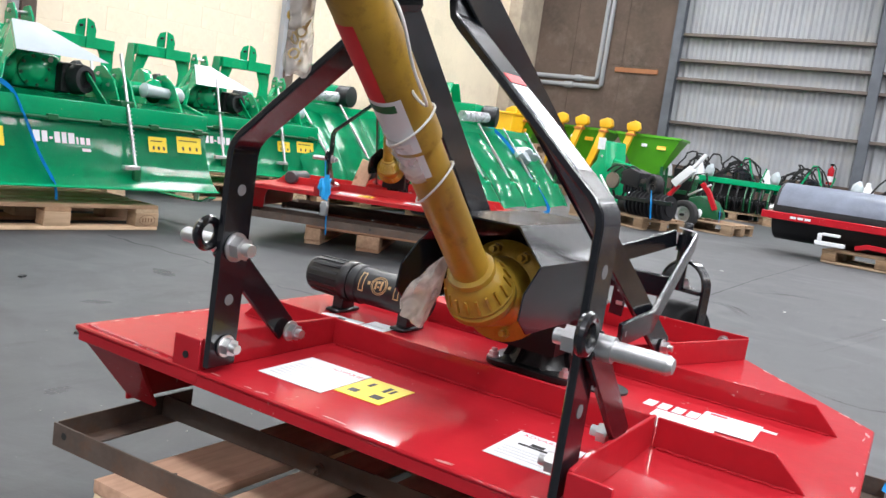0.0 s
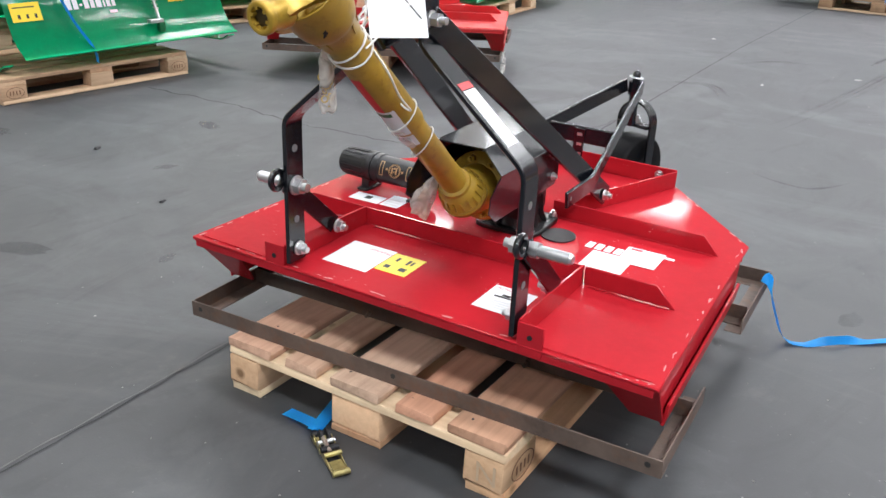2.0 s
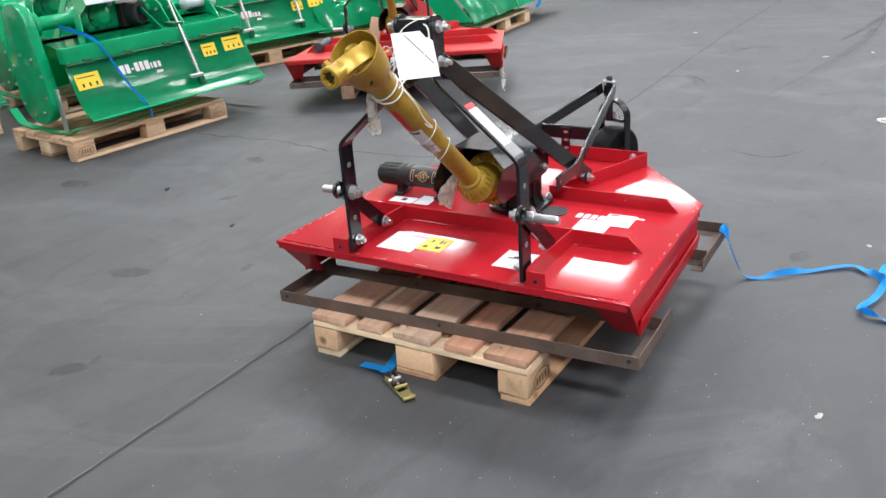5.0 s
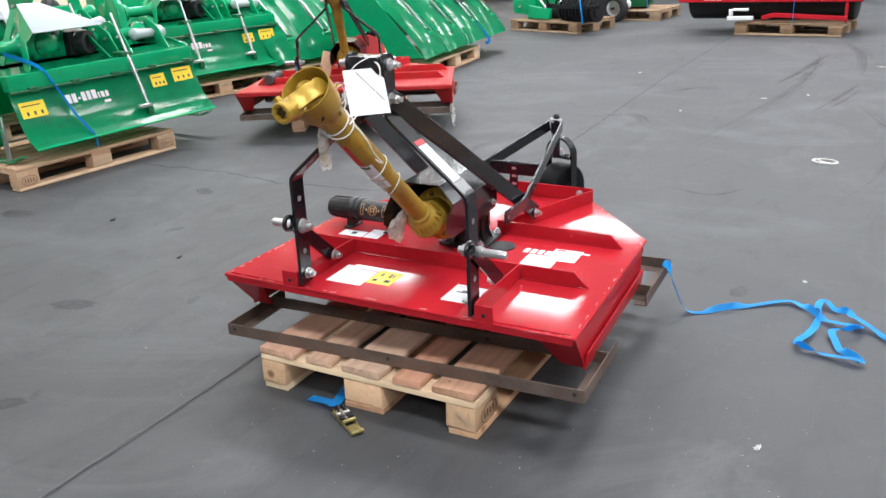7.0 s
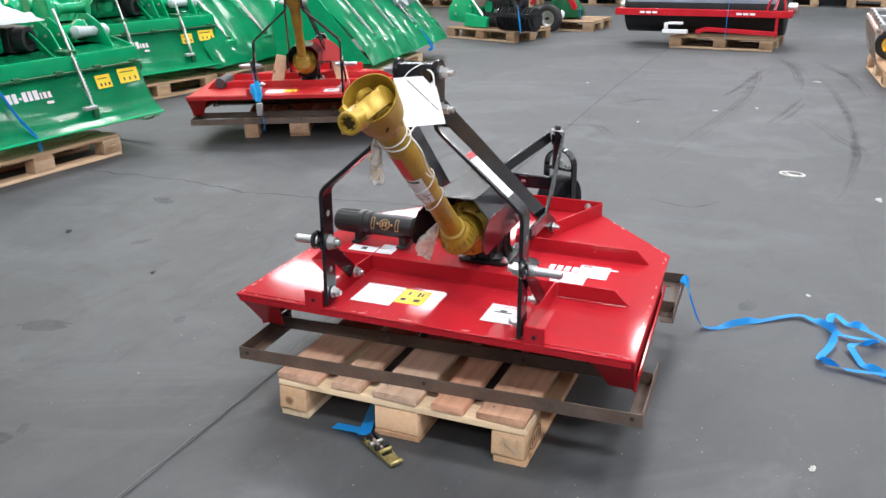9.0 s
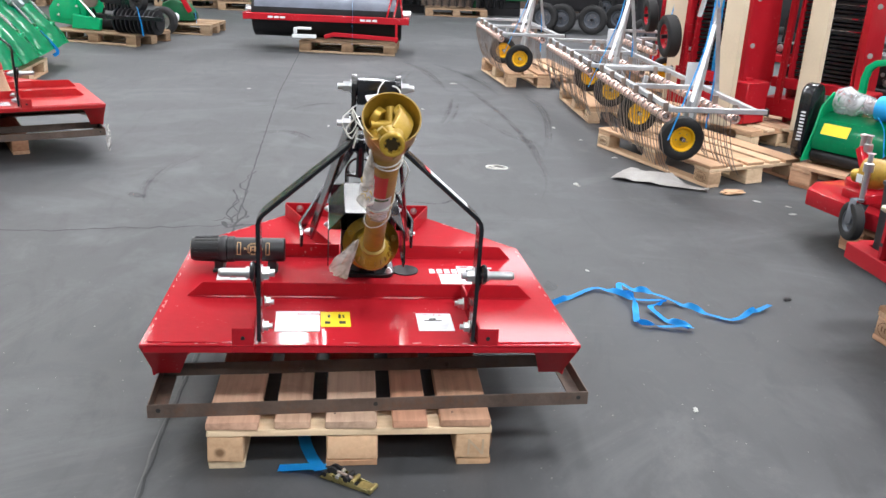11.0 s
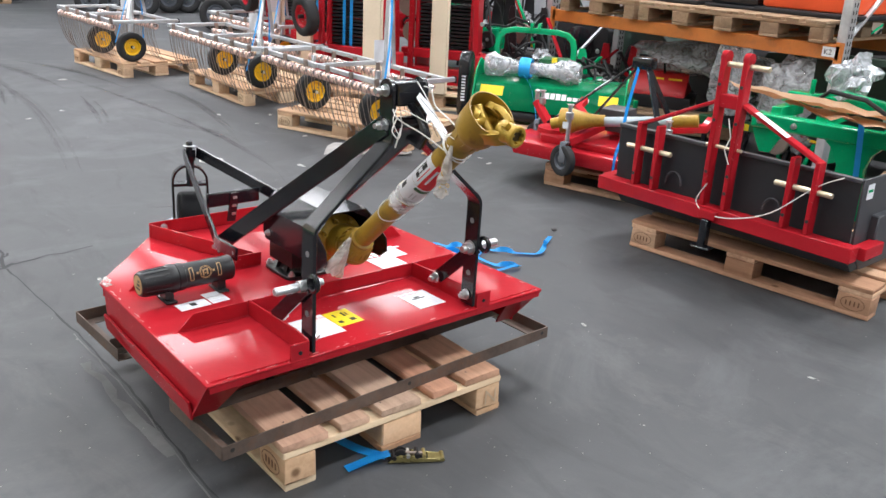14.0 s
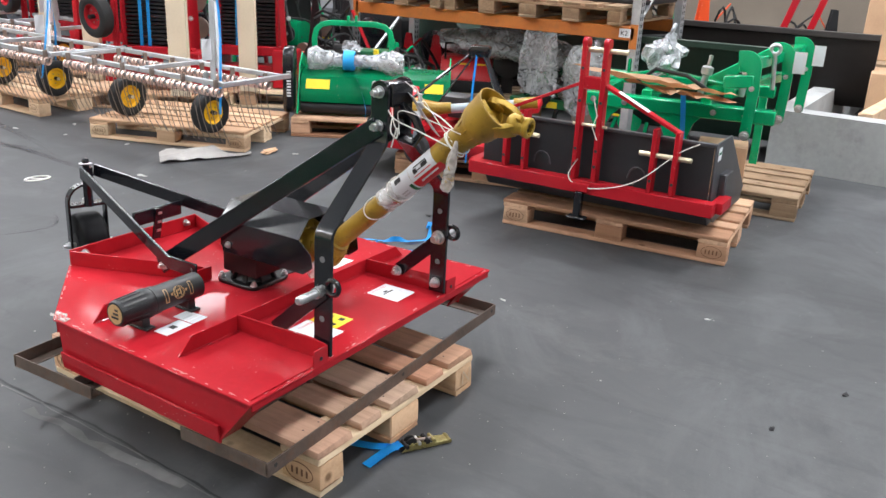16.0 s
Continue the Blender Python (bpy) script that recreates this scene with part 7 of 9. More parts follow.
def mulcher(m):
    """Local x across the view to the right, y away."""
    f = thing("flail_mulcher", "green flail mulcher with a film-wrapped shaft on top", "mulcher", m)
    part("hood", Shape().sheet([[Vector((x, y, z)) for x in (-0.42, 0.1, 0.70)] for y, z in ((-0.02, 0.25), (-0.03, 0.33), (0.03, 0.44), (0.12, 0.475), (0.35, 0.48), (0.5, 0.42), (0.55, 0.25))], 0.006), GREEN, f, "folded green hood")
    side = [(-0.10, 0.17), (-0.02, 0.34), (0.04, 0.52), (0.16, 0.60), (0.36, 0.52), (0.56, 0.30), (0.56, 0.17)]
    for x in (-0.44, 0.70):
        part("end_plate", Shape().prism(side, 0.012, Matrix(((0, 0, 1, x), (1, 0, 0, 0), (0, 1, 0, 0), (0, 0, 0, 1)))).bevel(0.003), GREEN, f)
    cov = arc(0.06, 0.25, 0.10, 190, 350, 8) + arc(0.06, 0.57, 0.085, 0, 180, 8)
    part("belt_cover", Shape().prism(cov, 0.085, Matrix(((0, 0, 1, -0.55), (1, 0, 0, -0.02), (0, 1, 0, 0), (0, 0, 0, 1)))).bevel(0.018, 2), BLACK, f, "glossy black belt cover")
    for i in range(10):
        part("cover_slot", Shape().box(-0.552, -0.546, -0.015 + 0.0, 0.045, 0.26 + i * 0.032, 0.275 + i * 0.032), GREY_INK, f)
    # front slots as white bars, their highlights painted in
    for i in range(9):
        part("cover_slot", Shape().box(-0.515, -0.485, -0.0635 + 0.0012 * i, -0.054 + 0.0012 * i, 0.29 + i * 0.022, 0.301 + i * 0.022), WHITE, f, "slot in the belt cover, its highlight painted white")
    part("roller", Shape().cyl((-0.42, 0.02, 0.205), (0.69, 0.02, 0.205), 0.045, seg=18), BLACK_DULL, f)
    part("flail_rotor", Shape().cyl((-0.42, 0.30, 0.25), (0.69, 0.30, 0.25), 0.06, seg=14), BLACK_DULL, f)
    pts = [(x - 0.10, 0.42, z) for x, z in ((-0.28, 0.46), (-0.28, 0.68), (-0.265, 0.745), (-0.22, 0.785), (-0.15, 0.80), (0.20, 0.80), (0.27, 0.785), (0.315, 0.745), (0.33, 0.68), (0.33, 0.46))]
    part("hitch_arch", Shape().bar(pts, 0.046, 0.044, (0, 1, 0)).bevel(0.012, 2), GREEN, f, "rounded green hitch arch")
    part("arch_lug", Shape().box(-0.12, -0.10, 0.38, 0.46, 0.80, 0.86).box(-0.06, -0.04, 0.38, 0.46, 0.80, 0.86).bevel(0.003), GREEN, f)
    part("gearbox", Shape().box(0.0, 0.22, 0.22, 0.42, 0.48, 0.62).bevel(0.02, 2), GREEN_DARK, f)
    part("yellow_cap", Shape().cyl((0.13, 0.20, 0.60), (0.13, 0.20, 0.635), 0.022), LABEL_YELLOW, f)
    g = []
    for i in range(25):
        t = i / 24
        row = []
        R = 0.062 + 0.03 * math.exp(-((t - 0.1) / 0.09) ** 2) + 0.035 * math.exp(-((t - 0.88) / 0.12) ** 2) - 0.02 * math.exp(-((t - 0.45) / 0.2) ** 2)
        for a in range(17):
            ang = a * math.pi / 8
            rr = R * (1 + 0.25 * noise.noise(Vector((i * 0.6, math.cos(ang) * 1.5, math.sin(ang) * 1.5))))
            row.append(Vector((-0.38 + 0.73 * t, 0.13 + rr * math.cos(ang), 0.56 - 0.02 * t + rr * math.sin(ang))))
        g.append(row)
    part("wrapped_shaft", Shape().sheet(g), WRAP, f, "drive shaft wrapped in grey film")
    part("blue_tape", Shape().lathe([(0.074, 0), (0.077, 0.02), (0.075, 0.07), (0.07, 0.085)], (-0.11, 0.13, 0.553), (1, 0, -0.02), 20, False), BLUE, f, "blue tape round the wrapped shaft")
    part("strap", ribbon([(-0.06, 0.04, 0.51), (0.0, 0.02, 0.44), (0.05, -0.035, 0.33), (0.08, -0.06, 0.22), (0.08, -0.08, 0.15)], 0.03, (1, 0, 0)), BLUE, f, "blue tie-down strap")
    for x0, x1 in ((-0.38, -0.20), (0.52, 0.66)):
        part("warning_label", Shape().box(x0, x1, 0.0, 0.075, 0.0, 0.001, Matrix.Translation((0, -0.020, 0.352)) @ Matrix.Rotation(radians(61), 4, "X")), LABEL_YELLOW, f, "yellow warning sticker")
    maker_bars(f, Matrix.Translation((0.12, -0.016, 0.362)) @ Matrix.Rotation(radians(61), 4, "X"), 8, 0.034, 0.045)
    return f


mulcher(FL)
pallet(FL @ pose(0.12, 0.28, 0, 0, 0, 90), "reddish pallet under the green mulcher", WOOD_WORN, marks=False)


# ---- red finishing mower on castors ----
def castor(parent, x, y, top, lab):
    part("castor_stem", Shape().lathe([(0.014, 0), (0.014, top - 0.30), (0.024, top - 0.30), (0.024, top - 0.26), (0.012, top - 0.255), (0.012, top - 0.22), (0.022, top - 0.21)], (x, y, 0.32), (0, 0, 1), 14), ZINC, parent, "bright zinc castor stem")
    part("castor_fork", Shape().bar([(x + 0.012, y - 0.075, 0.22), (x + 0.0, y - 0.05, 0.335), (x, y + 0.04, 0.335), (x - 0.012, y + 0.005, 0.22)], 0.04, 0.006, (1, 0, 0)).bevel(0.002), DARKMETAL, parent)
    wheel(parent, (x, y - 0.035, 0.225), (0.35, 1, 0), 0.095, 0.05, DARKMETAL, lab, "grey rim")


def finishing_mower(m):
    """Local x across the view, y away; the near left corner carries a castor."""
    f = thing("finishing_mower", "red finishing mower with castors and a yellow shaft on a pallet", "mower", m)
    deck = [(-0.62, 0.10), (-0.50, -0.06), (0.50, -0.06), (0.62, 0.10), (0.62, 0.52), (0.45, 0.70), (-0.45, 0.70), (-0.62, 0.52)]
    part("deck_skirt", Shape().prism(deck, 0.085, pose(0, 0, 0.185)).bevel(0.012, 2), RED, f, "red stepped deck")
    part("deck_top", Shape().prism([(x * 0.72, 0.05 + y * 0.8) for x, y in deck], 0.045, pose(0, 0.03, 0.270)).bevel(0.01, 2), RED, f)
    for x, y in ((-0.10, 0.02), (0.52, 0.02), (-0.44, 0.62), (0.46, 0.62)):
        sy = -1 if y < 0.3 else 1
        part("castor_arm", Shape().bar([(x * 0.45, 0.32, 0.40), (x, y + 0.02 * sy, 0.335 if sy < 0 else 0.40), (x, y + sy * 0.12, 0.335 if sy < 0 else 0.44)], 0.05, 0.05, (0, 0, 1)).bevel(0.006), RED, f)
        if sy < 0:
            castor(f, x, y - 0.12, 0.45, "grey castor wheel")
    part("castor_mast", Shape().bar([(-0.42, 0.28, 0.31), (-0.52, 0.33, 0.37), (-0.60, 0.36, 0.45)], 0.06, 0.045, (0, 1, 0)).bevel(0.006), RED, f, "upright red castor arm")
    part("arm_pin", Shape().lathe([(0.016, 0), (0.016, 0.07), (0.022, 0.072), (0.022, 0.085), (0.01, 0.09)], (-0.60, 0.36, 0.44), (0, 0, 1), 14), ZINC, f, "bright zinc castor pin")
    part("gearbox", Shape().box(-0.09, 0.09, 0.25, 0.44, 0.36, 0.50).bevel(0.02, 2), CHARCOAL, f)
    castor(f, -0.56, 0.36, 0.42, "small grey castor wheel")
    part("shaft_bell", Shape().lathe([(0.034, -0.20), (0.040, -0.12), (0.058, -0.05), (0.074, 0.0), (0.078, 0.07), (0.070, 0.07), (0.05, 0.0)], (-0.15, 0.04, 0.435), (-1, -0.25, -0.12), 22, False), GOLD, f, "yellow plastic shaft bell")
    part("shaft_yoke", Shape().cyl((-0.18, 0.03, 0.43), (-0.275, 0.0, 0.40), 0.034).bevel(0.004), GOLD_METAL, f)
    part("shaft_tube", Shape().cyl((0.0, 0.09, 0.445), (0.42, 0.20, 0.50), 0.03), WHITE_SHEET, f, "shaft under white film")
    part("shaft_tube_end", Shape().cyl((0.42, 0.20, 0.50), (0.56, 0.24, 0.52), 0.038), GOLD, f, "ochre shaft end")
    for a, b in (((-0.34, 0.06, 0.39), (0.11, 0.32, 0.80)), ((-0.12, 0.12, 0.38), (0.13, 0.32, 0.80)), ((0.40, 0.12, 0.38), (0.17, 0.32, 0.80)), ((0.30, 0.55, 0.38), (0.15, 0.34, 0.80))):
        part("headstock_bar", Shape().bar([a, b], 0.05, 0.012, (0, 1, 0.3)).bevel(0.003), BLACK, f)
    part("headstock_top", Shape().box(0.08, 0.21, 0.28, 0.37, 0.76, 0.83).bevel(0.015, 2), BLACK, f)
    part("bar_sticker", Shape().bar([(-0.10, 0.199, 0.609), (-0.025, 0.242, 0.677)], 0.044, 0.014, (0, 1, 0.3)), WHITE, f, "white sticker")
    part("strap", ribbon([(0.14, 0.26, 0.77), (0.17, 0.10, 0.55), (0.20, 0.0, 0.38), (0.21, -0.075, 0.30), (0.21, -0.085, 0.16)], 0.036, (1, 0, 0.2)), BLUE, f, "blue tie-down strap")
    for x in (-0.10, 0.52):
        part("white_label", Shape().box(x - 0.018, x + 0.018, -0.145, -0.143, 0.42, 0.46), WHITE, f)
    for x, y in ((-0.35, 0.2), (0.35, 0.2), (0.0, 0.5)):
        part("spindle_cover", Shape().lathe([(0.12, 0), (0.115, 0.03), (0.05, 0.05), (0.045, 0.08), (0.01, 0.082)], (x, y, 0.31), (0, 0, 1), 24), RED, f, "round red spindle cover")
        part("spindle_nut", Shape().bolt((x, y, 0.392), (0, 0, 1), 0.016, 0.02), ZINC, f)
    return f


FM = pose(2.56, 1.58, 0, 0, 0, -76)
finishing_mower(FM)
pallet(at_edge(2.52, 1.893, 2.84, 0.733, 1), "stained pallet under the red finishing mower", WOOD_WORN, marks=False)


# ---- dark transport box with red linkage ----
ZINC_WARM = surface("pale_yellowish_plated_steel", (0.66, 0.58, 0.42), 0.32, metal=0.6, vary=0.12)


def transport_box(m):
    """Local x to the right along the beam, y away; the beam's front face at y = 0."""
    b = thing("transport_box", "dark grey steel transport box with red linkage on a pallet", "transport box", m)
    L = 0.665
    part("front_beam", Shape().box(-L, L, -0.02, 0.05, 0.272, 0.340).bevel(0.004), RED, b, "red square beam")
    for x in (-L, L):
        part("beam_arm", Shape().box(x - 0.03, x + 0.03, 0.05, 0.22, 0.28, 0.335).bevel(0.003), RED, b)
    # tub: floor, back and side walls
    prof = [(0.06, 0.60), (0.065, 0.34), (0.075, 0.26), (0.13, 0.19), (0.73, 0.185)]
    part("tub_shell", Shape().sheet([[Vector((x, y, z)) for x in (-0.615, -0.2, 0.2, 0.615)] for y, z in prof], 0.006), CHARCOAL, b, "folded dark grey tub")
    part("tub_rim", Shape().box(-0.62, 0.62, 0.048, 0.078, 0.595, 0.612).bevel(0.003), CHARCOAL, b)
    side = [(0.06, 0.61), (0.08, 0.30), (0.20, 0.19), (0.74, 0.185), (0.78, 0.26), (0.34, 0.61)]
    for x in (-0.626, 0.616):
        part("tub_side", Shape().prism(side, 0.010, Matrix(((0, 0, 1, x), (1, 0, 0, 0), (0, 1, 0, 0), (0, 0, 0, 1)))).bevel(0.002), CHARCOAL, b)
    for x in (-0.055, 0.055):
        part("mast_post", Shape().bar([(x + 0.0, 0.012, 0.34), (x, 0.012, 1.02)], 0.055, 0.028, (0, 1, 0)).bevel(0.005), RED, b, "red mast post")
        part("post_end", Shape().cyl((x - 0.014, 0.012, 1.02), (x + 0.014, 0.012, 1.02), 0.0275, seg=18), RED, b)
        for z in (0.42, 0.5, 0.74, 0.9):
            part("post_hole", Shape().cyl((x, -0.0175, z), (x, -0.014, z), 0.008), INK, b)
    part("mast_bridge", Shape().box(-0.045, 0.045, -0.012, 0.03, 0.80, 0.86).bevel(0.003), RED, b)
    part("top_pin", Shape().cyl((-0.08, 0.012, 0.99), (0.16, 0.012, 0.99), 0.0125).bevel(0.002), ZINC_WARM, b, "pale plated top pin")
    part("mid_pin", Shape().cyl((-0.09, 0.012, 0.62), (0.09, 0.012, 0.62), 0.008), ZINC_WARM, b)
    for sx in (-1, 1):
        c = sx * 0.40
        for x in (c - 0.055, c + 0.055):
            part("link_plate", Shape().bar([(x, 0.012, 0.34), (x, 0.012, 0.655)], 0.055, 0.024, (0, 1, 0)).bevel(0.004), RED, b, "red link plate")
            part("post_hole", Shape().cyl((x, -0.0175, 0.40), (x, -0.014, 0.40), 0.008), INK, b)
        part("link_pin", Shape().cyl((c - 0.13, 0.012, 0.525), (c + 0.13, 0.012, 0.525), 0.0125).bevel(0.002), ZINC_WARM, b, "pale plated link pin")
        part("mast_stay", Shape().bar([(sx * 0.05, 0.02, 0.83), (sx * (0.40 + 0.055), 0.02, 0.645)], 0.05, 0.016, (0, 1, 0)).bevel(0.003), RED, b, "sloping red stay")
        pts = [(sx * 0.26 + 0.045 * math.cos(a * math.pi / 8), 0.045, 0.38 + 0.06 * math.sin(a * math.pi / 8)) for a in range(9)]
        part("handle_loop", Shape().tube(pts, 0.006, 6), CHARCOAL, b)
    part("stay_label", Shape().bar([(0.14, 0.0, 0.806), (0.30, 0.0, 0.730)], 0.04, 0.001, (0, 1, 0)), WHITE, b)
    part("release_lever", Shape().box(-0.02, 0.02, -0.06, -0.02, 0.15, 0.29).box(-0.05, 0.05, -0.07, -0.015, 0.145, 0.16).bevel(0.006), BLACK, b, "black foot lever")
    part("lever_bracket", Shape().box(-0.045, 0.045, -0.05, -0.021, 0.29, 0.33).bevel(0.003), RED, b)
    cord = [(-0.03, -0.03, 0.45), (-0.07, -0.035, 0.36), (0.0, -0.045, 0.315), (0.14, -0.04, 0.33), (0.30, -0.03, 0.40), (0.46, 0.0, 0.55), (0.55, 0.04, 0.605)]
    part("release_cord", Shape().tube(smooth_line(cord), 0.0028, 6), CORD, b, "pale release cord")
    part("tied_cord", Shape().tube([(0.02, -0.02, 0.76), (0.05, -0.03, 0.68), (0.03, -0.03, 0.62), (0.06, -0.03, 0.56)], 0.003, 6), CORD, b)
    part("side_label", Shape().box(0.6275, 0.6285, 0.10, 0.16, 0.52, 0.585), WHITE, b, "white sticker with green print")
    part("side_print", Shape().box(0.6286, 0.6292, 0.11, 0.15, 0.55, 0.562), GREEN, b)
    part("hinge_plate", Shape().box(0.62, 0.66, 0.20, 0.34, 0.24, 0.44).bevel(0.006), CHARCOAL, b)
    return b


TB = along(2.02, 1.02, 2.055, -0.31)
transport_box(TB)
pallet(at_edge(2.07, 0.81, 2.19, -0.36, 1), "reddish Euro pallet with burnt marks under the transport box", WOOD_WORN)
pallet(at_edge(3.10, 0.62, 3.19, -0.40, 1), "older pallet behind the transport box", WOOD_OLD, marks=False)


# ---- green linkage machine with cardboard, behind the box ----
def cultivator(m):
    c = thing("green_cultivator", "green folding cultivator frame with cardboard laid on it", "cultivator", m)
    part("main_beam", Shape().box(-0.60, 0.50, 0.0, 0.09, 0.455, 0.535).bevel(0.008), GREEN, c, "thick green beam")
    part("rear_beam", Shape().box(-0.58, 0.45, 0.40, 0.48, 0.55, 0.62).bevel(0.008), GREEN, c)
    for x in (-0.5, -0.25, 0.1):
        part("cross_beam", Shape().box(x - 0.03, x + 0.03, 0.08, 0.41, 0.50, 0.57).bevel(0.005), GREEN, c)
        part("beam_lug", Shape().box(x + 0.04, x + 0.055, 0.41, 0.46, 0.62, 0.70).bevel(0.004), GREEN, c)
    foot = [(-0.20, 0.457), (0.10, 0.457), (0.055, 0.41), (0.03, 0.33), (0.035, 0.20), (0.09, 0.057), (-0.17, 0.057), (-0.115, 0.20), (-0.11, 0.33), (-0.145, 0.41)]
    part("pedestal", Shape().prism(foot, 0.07, Matrix(((1, 0, 0, 0), (0, 0, 1, 0.012), (0, 1, 0, 0), (0, 0, 0, 1)))).bevel(0.008, 2), GREEN, c, "waisted green pedestal")
    part("end_gusset", Shape().prism([(-0.60, 0.46), (-0.38, 0.46), (-0.44, 0.40), (-0.48, 0.32), (-0.54, 0.32), (-0.58, 0.40)], 0.02, Matrix(((1, 0, 0, 0), (0, 0, 1, 0.03), (0, 1, 0, 0), (0, 0, 0, 1)))).bevel(0.003), GREEN, c)
    for x in (-0.55, -0.36, 0.16, 0.34):
        part("beam_bolt", Shape().bolt((x, -0.001, 0.495), (0, -1, 0), 0.014, 0.02), ZINC, c)
    for dx, dy in ((-0.175, -0.06), (-0.05, 0.60), (0.035, 1.11)):
        plate = [(0.500, 0.37), (0.510, 0.62), (0.495, 0.71), (0.440, 0.755), (0.430, 0.83)] + arc(0.480, 0.75, 0.085, 90, 0, 7) + [(0.572, 0.62), (0.562, 0.37)] + arc(0.531, 0.365, 0.031, 0, -180, 6)
        part("hook_plate", Shape().prism([(x + dx, z) for x, z in plate], 0.028, Matrix(((1, 0, 0, 0), (0, 0, 1, dy), (0, 1, 0, 0.03), (0, 0, 0, 1)))).bevel(0.006, 2), GREEN, c, "tall curved green hook plate")
        part("hook_pin", Shape().bolt((0.53 + dx, dy - 0.002, 0.395), (0, -1, 0), 0.022, 0.05), ZINC, c, "bright pin")
        part("hook_bolt", Shape().bolt((0.53 + dx, dy - 0.002, 0.66), (0, -1, 0), 0.012, 0.02), ZINC, c)
    for dx, dy in ((-0.05, 0.57), (0.035, 1.08)):
        part("paper_tag", Shape().box(0.565 + dx, 0.635 + dx, dy - 0.012, dy - 0.010, 0.69, 0.82), WHITE, c, "white paper tag")
    part("arm_beam", Shape().bar([(0.20, -0.03, 0.68), (0.36, -0.03, 0.70)], 0.07, 0.07, (0, 0, 1)).bevel(0.006), GREEN, c)
    part("arm_beam", Shape().bar([(0.30, -0.04, 0.78), (0.52, 1.16, 0.78)], 0.07, 0.07, (0, 0, 1)).bevel(0.006), GREEN, c, "long green carrier beam")
    part("arm_beam", Shape().bar([(0.22, 0.10, 0.60), (0.42, 1.10, 0.60)], 0.06, 0.06, (0, 0, 1)).bevel(0.006), GREEN, c)
    part("stand", Shape().bar([(0.36, 0.80, 0.60), (0.36, 0.80, -0.09)], 0.05, 0.05, (0, 1, 0)).bevel(0.004), GREEN, c)
    part("link_arm", Shape().bar([(-0.52, 0.20, 0.60), (-0.20, 0.20, 0.68), (0.20, 0.20, 0.63)], 0.06, 0.02, (0, 1, 0)).bevel(0.004), GREEN, c)
    part("hose", Shape().tube([(-0.30, 0.0, 0.62), (-0.18, -0.08, 0.72), (0.0, -0.08, 0.70), (0.12, -0.02, 0.62)], 0.012), RUBBER, c, "black hose")
    for x, z in ((0.28, 0.72), (0.05, 0.70)):
        part("screw_jack", Shape().lathe([(0.02, 0), (0.02, 0.12), (0.035, 0.13), (0.035, 0.17), (0.012, 0.18), (0.012, 0.24)], (x, 0.16, z - 0.14), (0.15, 0, 1), 14), ZINC, c, "bright screw jack")
    part("upper_bar", Shape().bar([(0.06, 0.25, 0.62), (0.40, 0.3, 0.83)], 0.06, 0.06, (0, 1, 0)).bevel(0.006), GREEN, c)
    part("strap", ribbon([(-0.02, -0.02, 0.60), (0.0, -0.03, 0.45), (0.02, -0.03, 0.20)], 0.03, (0, 1, 0)), BLUE, c, "blue tie-down strap")
    part("ram_eye", Shape().torus((0.42, 0.29, 0.85), (0.2, -1, 0), 0.026, 0.012, 18, 8), ZINC, c, "bright ram eye")
    part("ram_rod", Shape().cyl((0.42, 0.29, 0.83), (0.44, 0.27, 0.62), 0.014), ZINC, c, "bright ram rod")
    solid("cardboard_box", Shape().box(-0.11, 0.11, -0.14, 0.14, 0, 0.26).bevel(0.005), CARD, "small brown carton on the pallet under the green frame", "carton", pose(3.18, -0.02, 0.145, 0, 0, 14))
    solid("film_wad", crumple((0.34, 0.20, 0.16), 16, lumps=0.5), WRAP, "bundle of grey film lying under the green frame", "plastic film", pose(3.12, 0.46, 0.23, 0, 0, 70))
    cm = pose(2.66, 0.25, -0.01, 0, 0, -32)
    g = [[Vector((-0.42 + 0.86 * i / 14, -0.16 + 0.36 * j / 6, 0.855 - 0.0105 * i + 0.022 * noise.noise(Vector((i * 0.5, j * 0.6, 3))) + (0.008 if (i + j) % 5 == 0 else 0) + 0.022 * abs(j - 3) / 3)) for j in range(7)] for i in range(15)]
    solid("cardboard_sheet", Shape().sheet(g, 0.005), CARD, "crumpled brown cardboard sheet laid over the green frame", "cardboard", cm)
    g = [[Vector((-0.12 + 0.58 * i / 10, -0.20 + 0.34 * j / 6, 0.785 - 0.010 * i + 0.03 * noise.noise(Vector((i * 0.6, j * 0.5, 9))))) for j in range(7)] for i in range(11)]
    solid("cardboard_sheet", Shape().sheet(g, 0.005), CARD, "folded brown cardboard under another sheet on the green frame", "cardboard", cm)
    solid("film_wad", crumple((0.30, 0.22, 0.20), 6, lumps=0.7), WRAP, "crumpled bundle of clear film on the green frame", "plastic film", pose(3.45, 0.50, 0.83))
    return c


CU = pose(3.06, 0.20, 0.09, 0, 0, -82)
cultivator(CU)

# ---- low concrete pit wall ----
s = Shape().box(4.48, 12.0, -2.6, -2.45, 0, 0.42).box(4.48, 4.66, -2.45, 0.0, 0, 0.42).box(4.66, 12.0, -0.16, 0.0, 0, 0.42)
solid("low_wall", s, CONCRETE, "low grey cast concrete wall", "wall", kind="structure", smooth=0)
solid("timber_beam", Shape().box(0, 1.5, 0, 0.10, 0, 0.14).bevel(0.006), WOOD, "rough timber beam lying on the low wall", "timber", pose(4.70, -0.62, 0.30, 0, 0, -4))
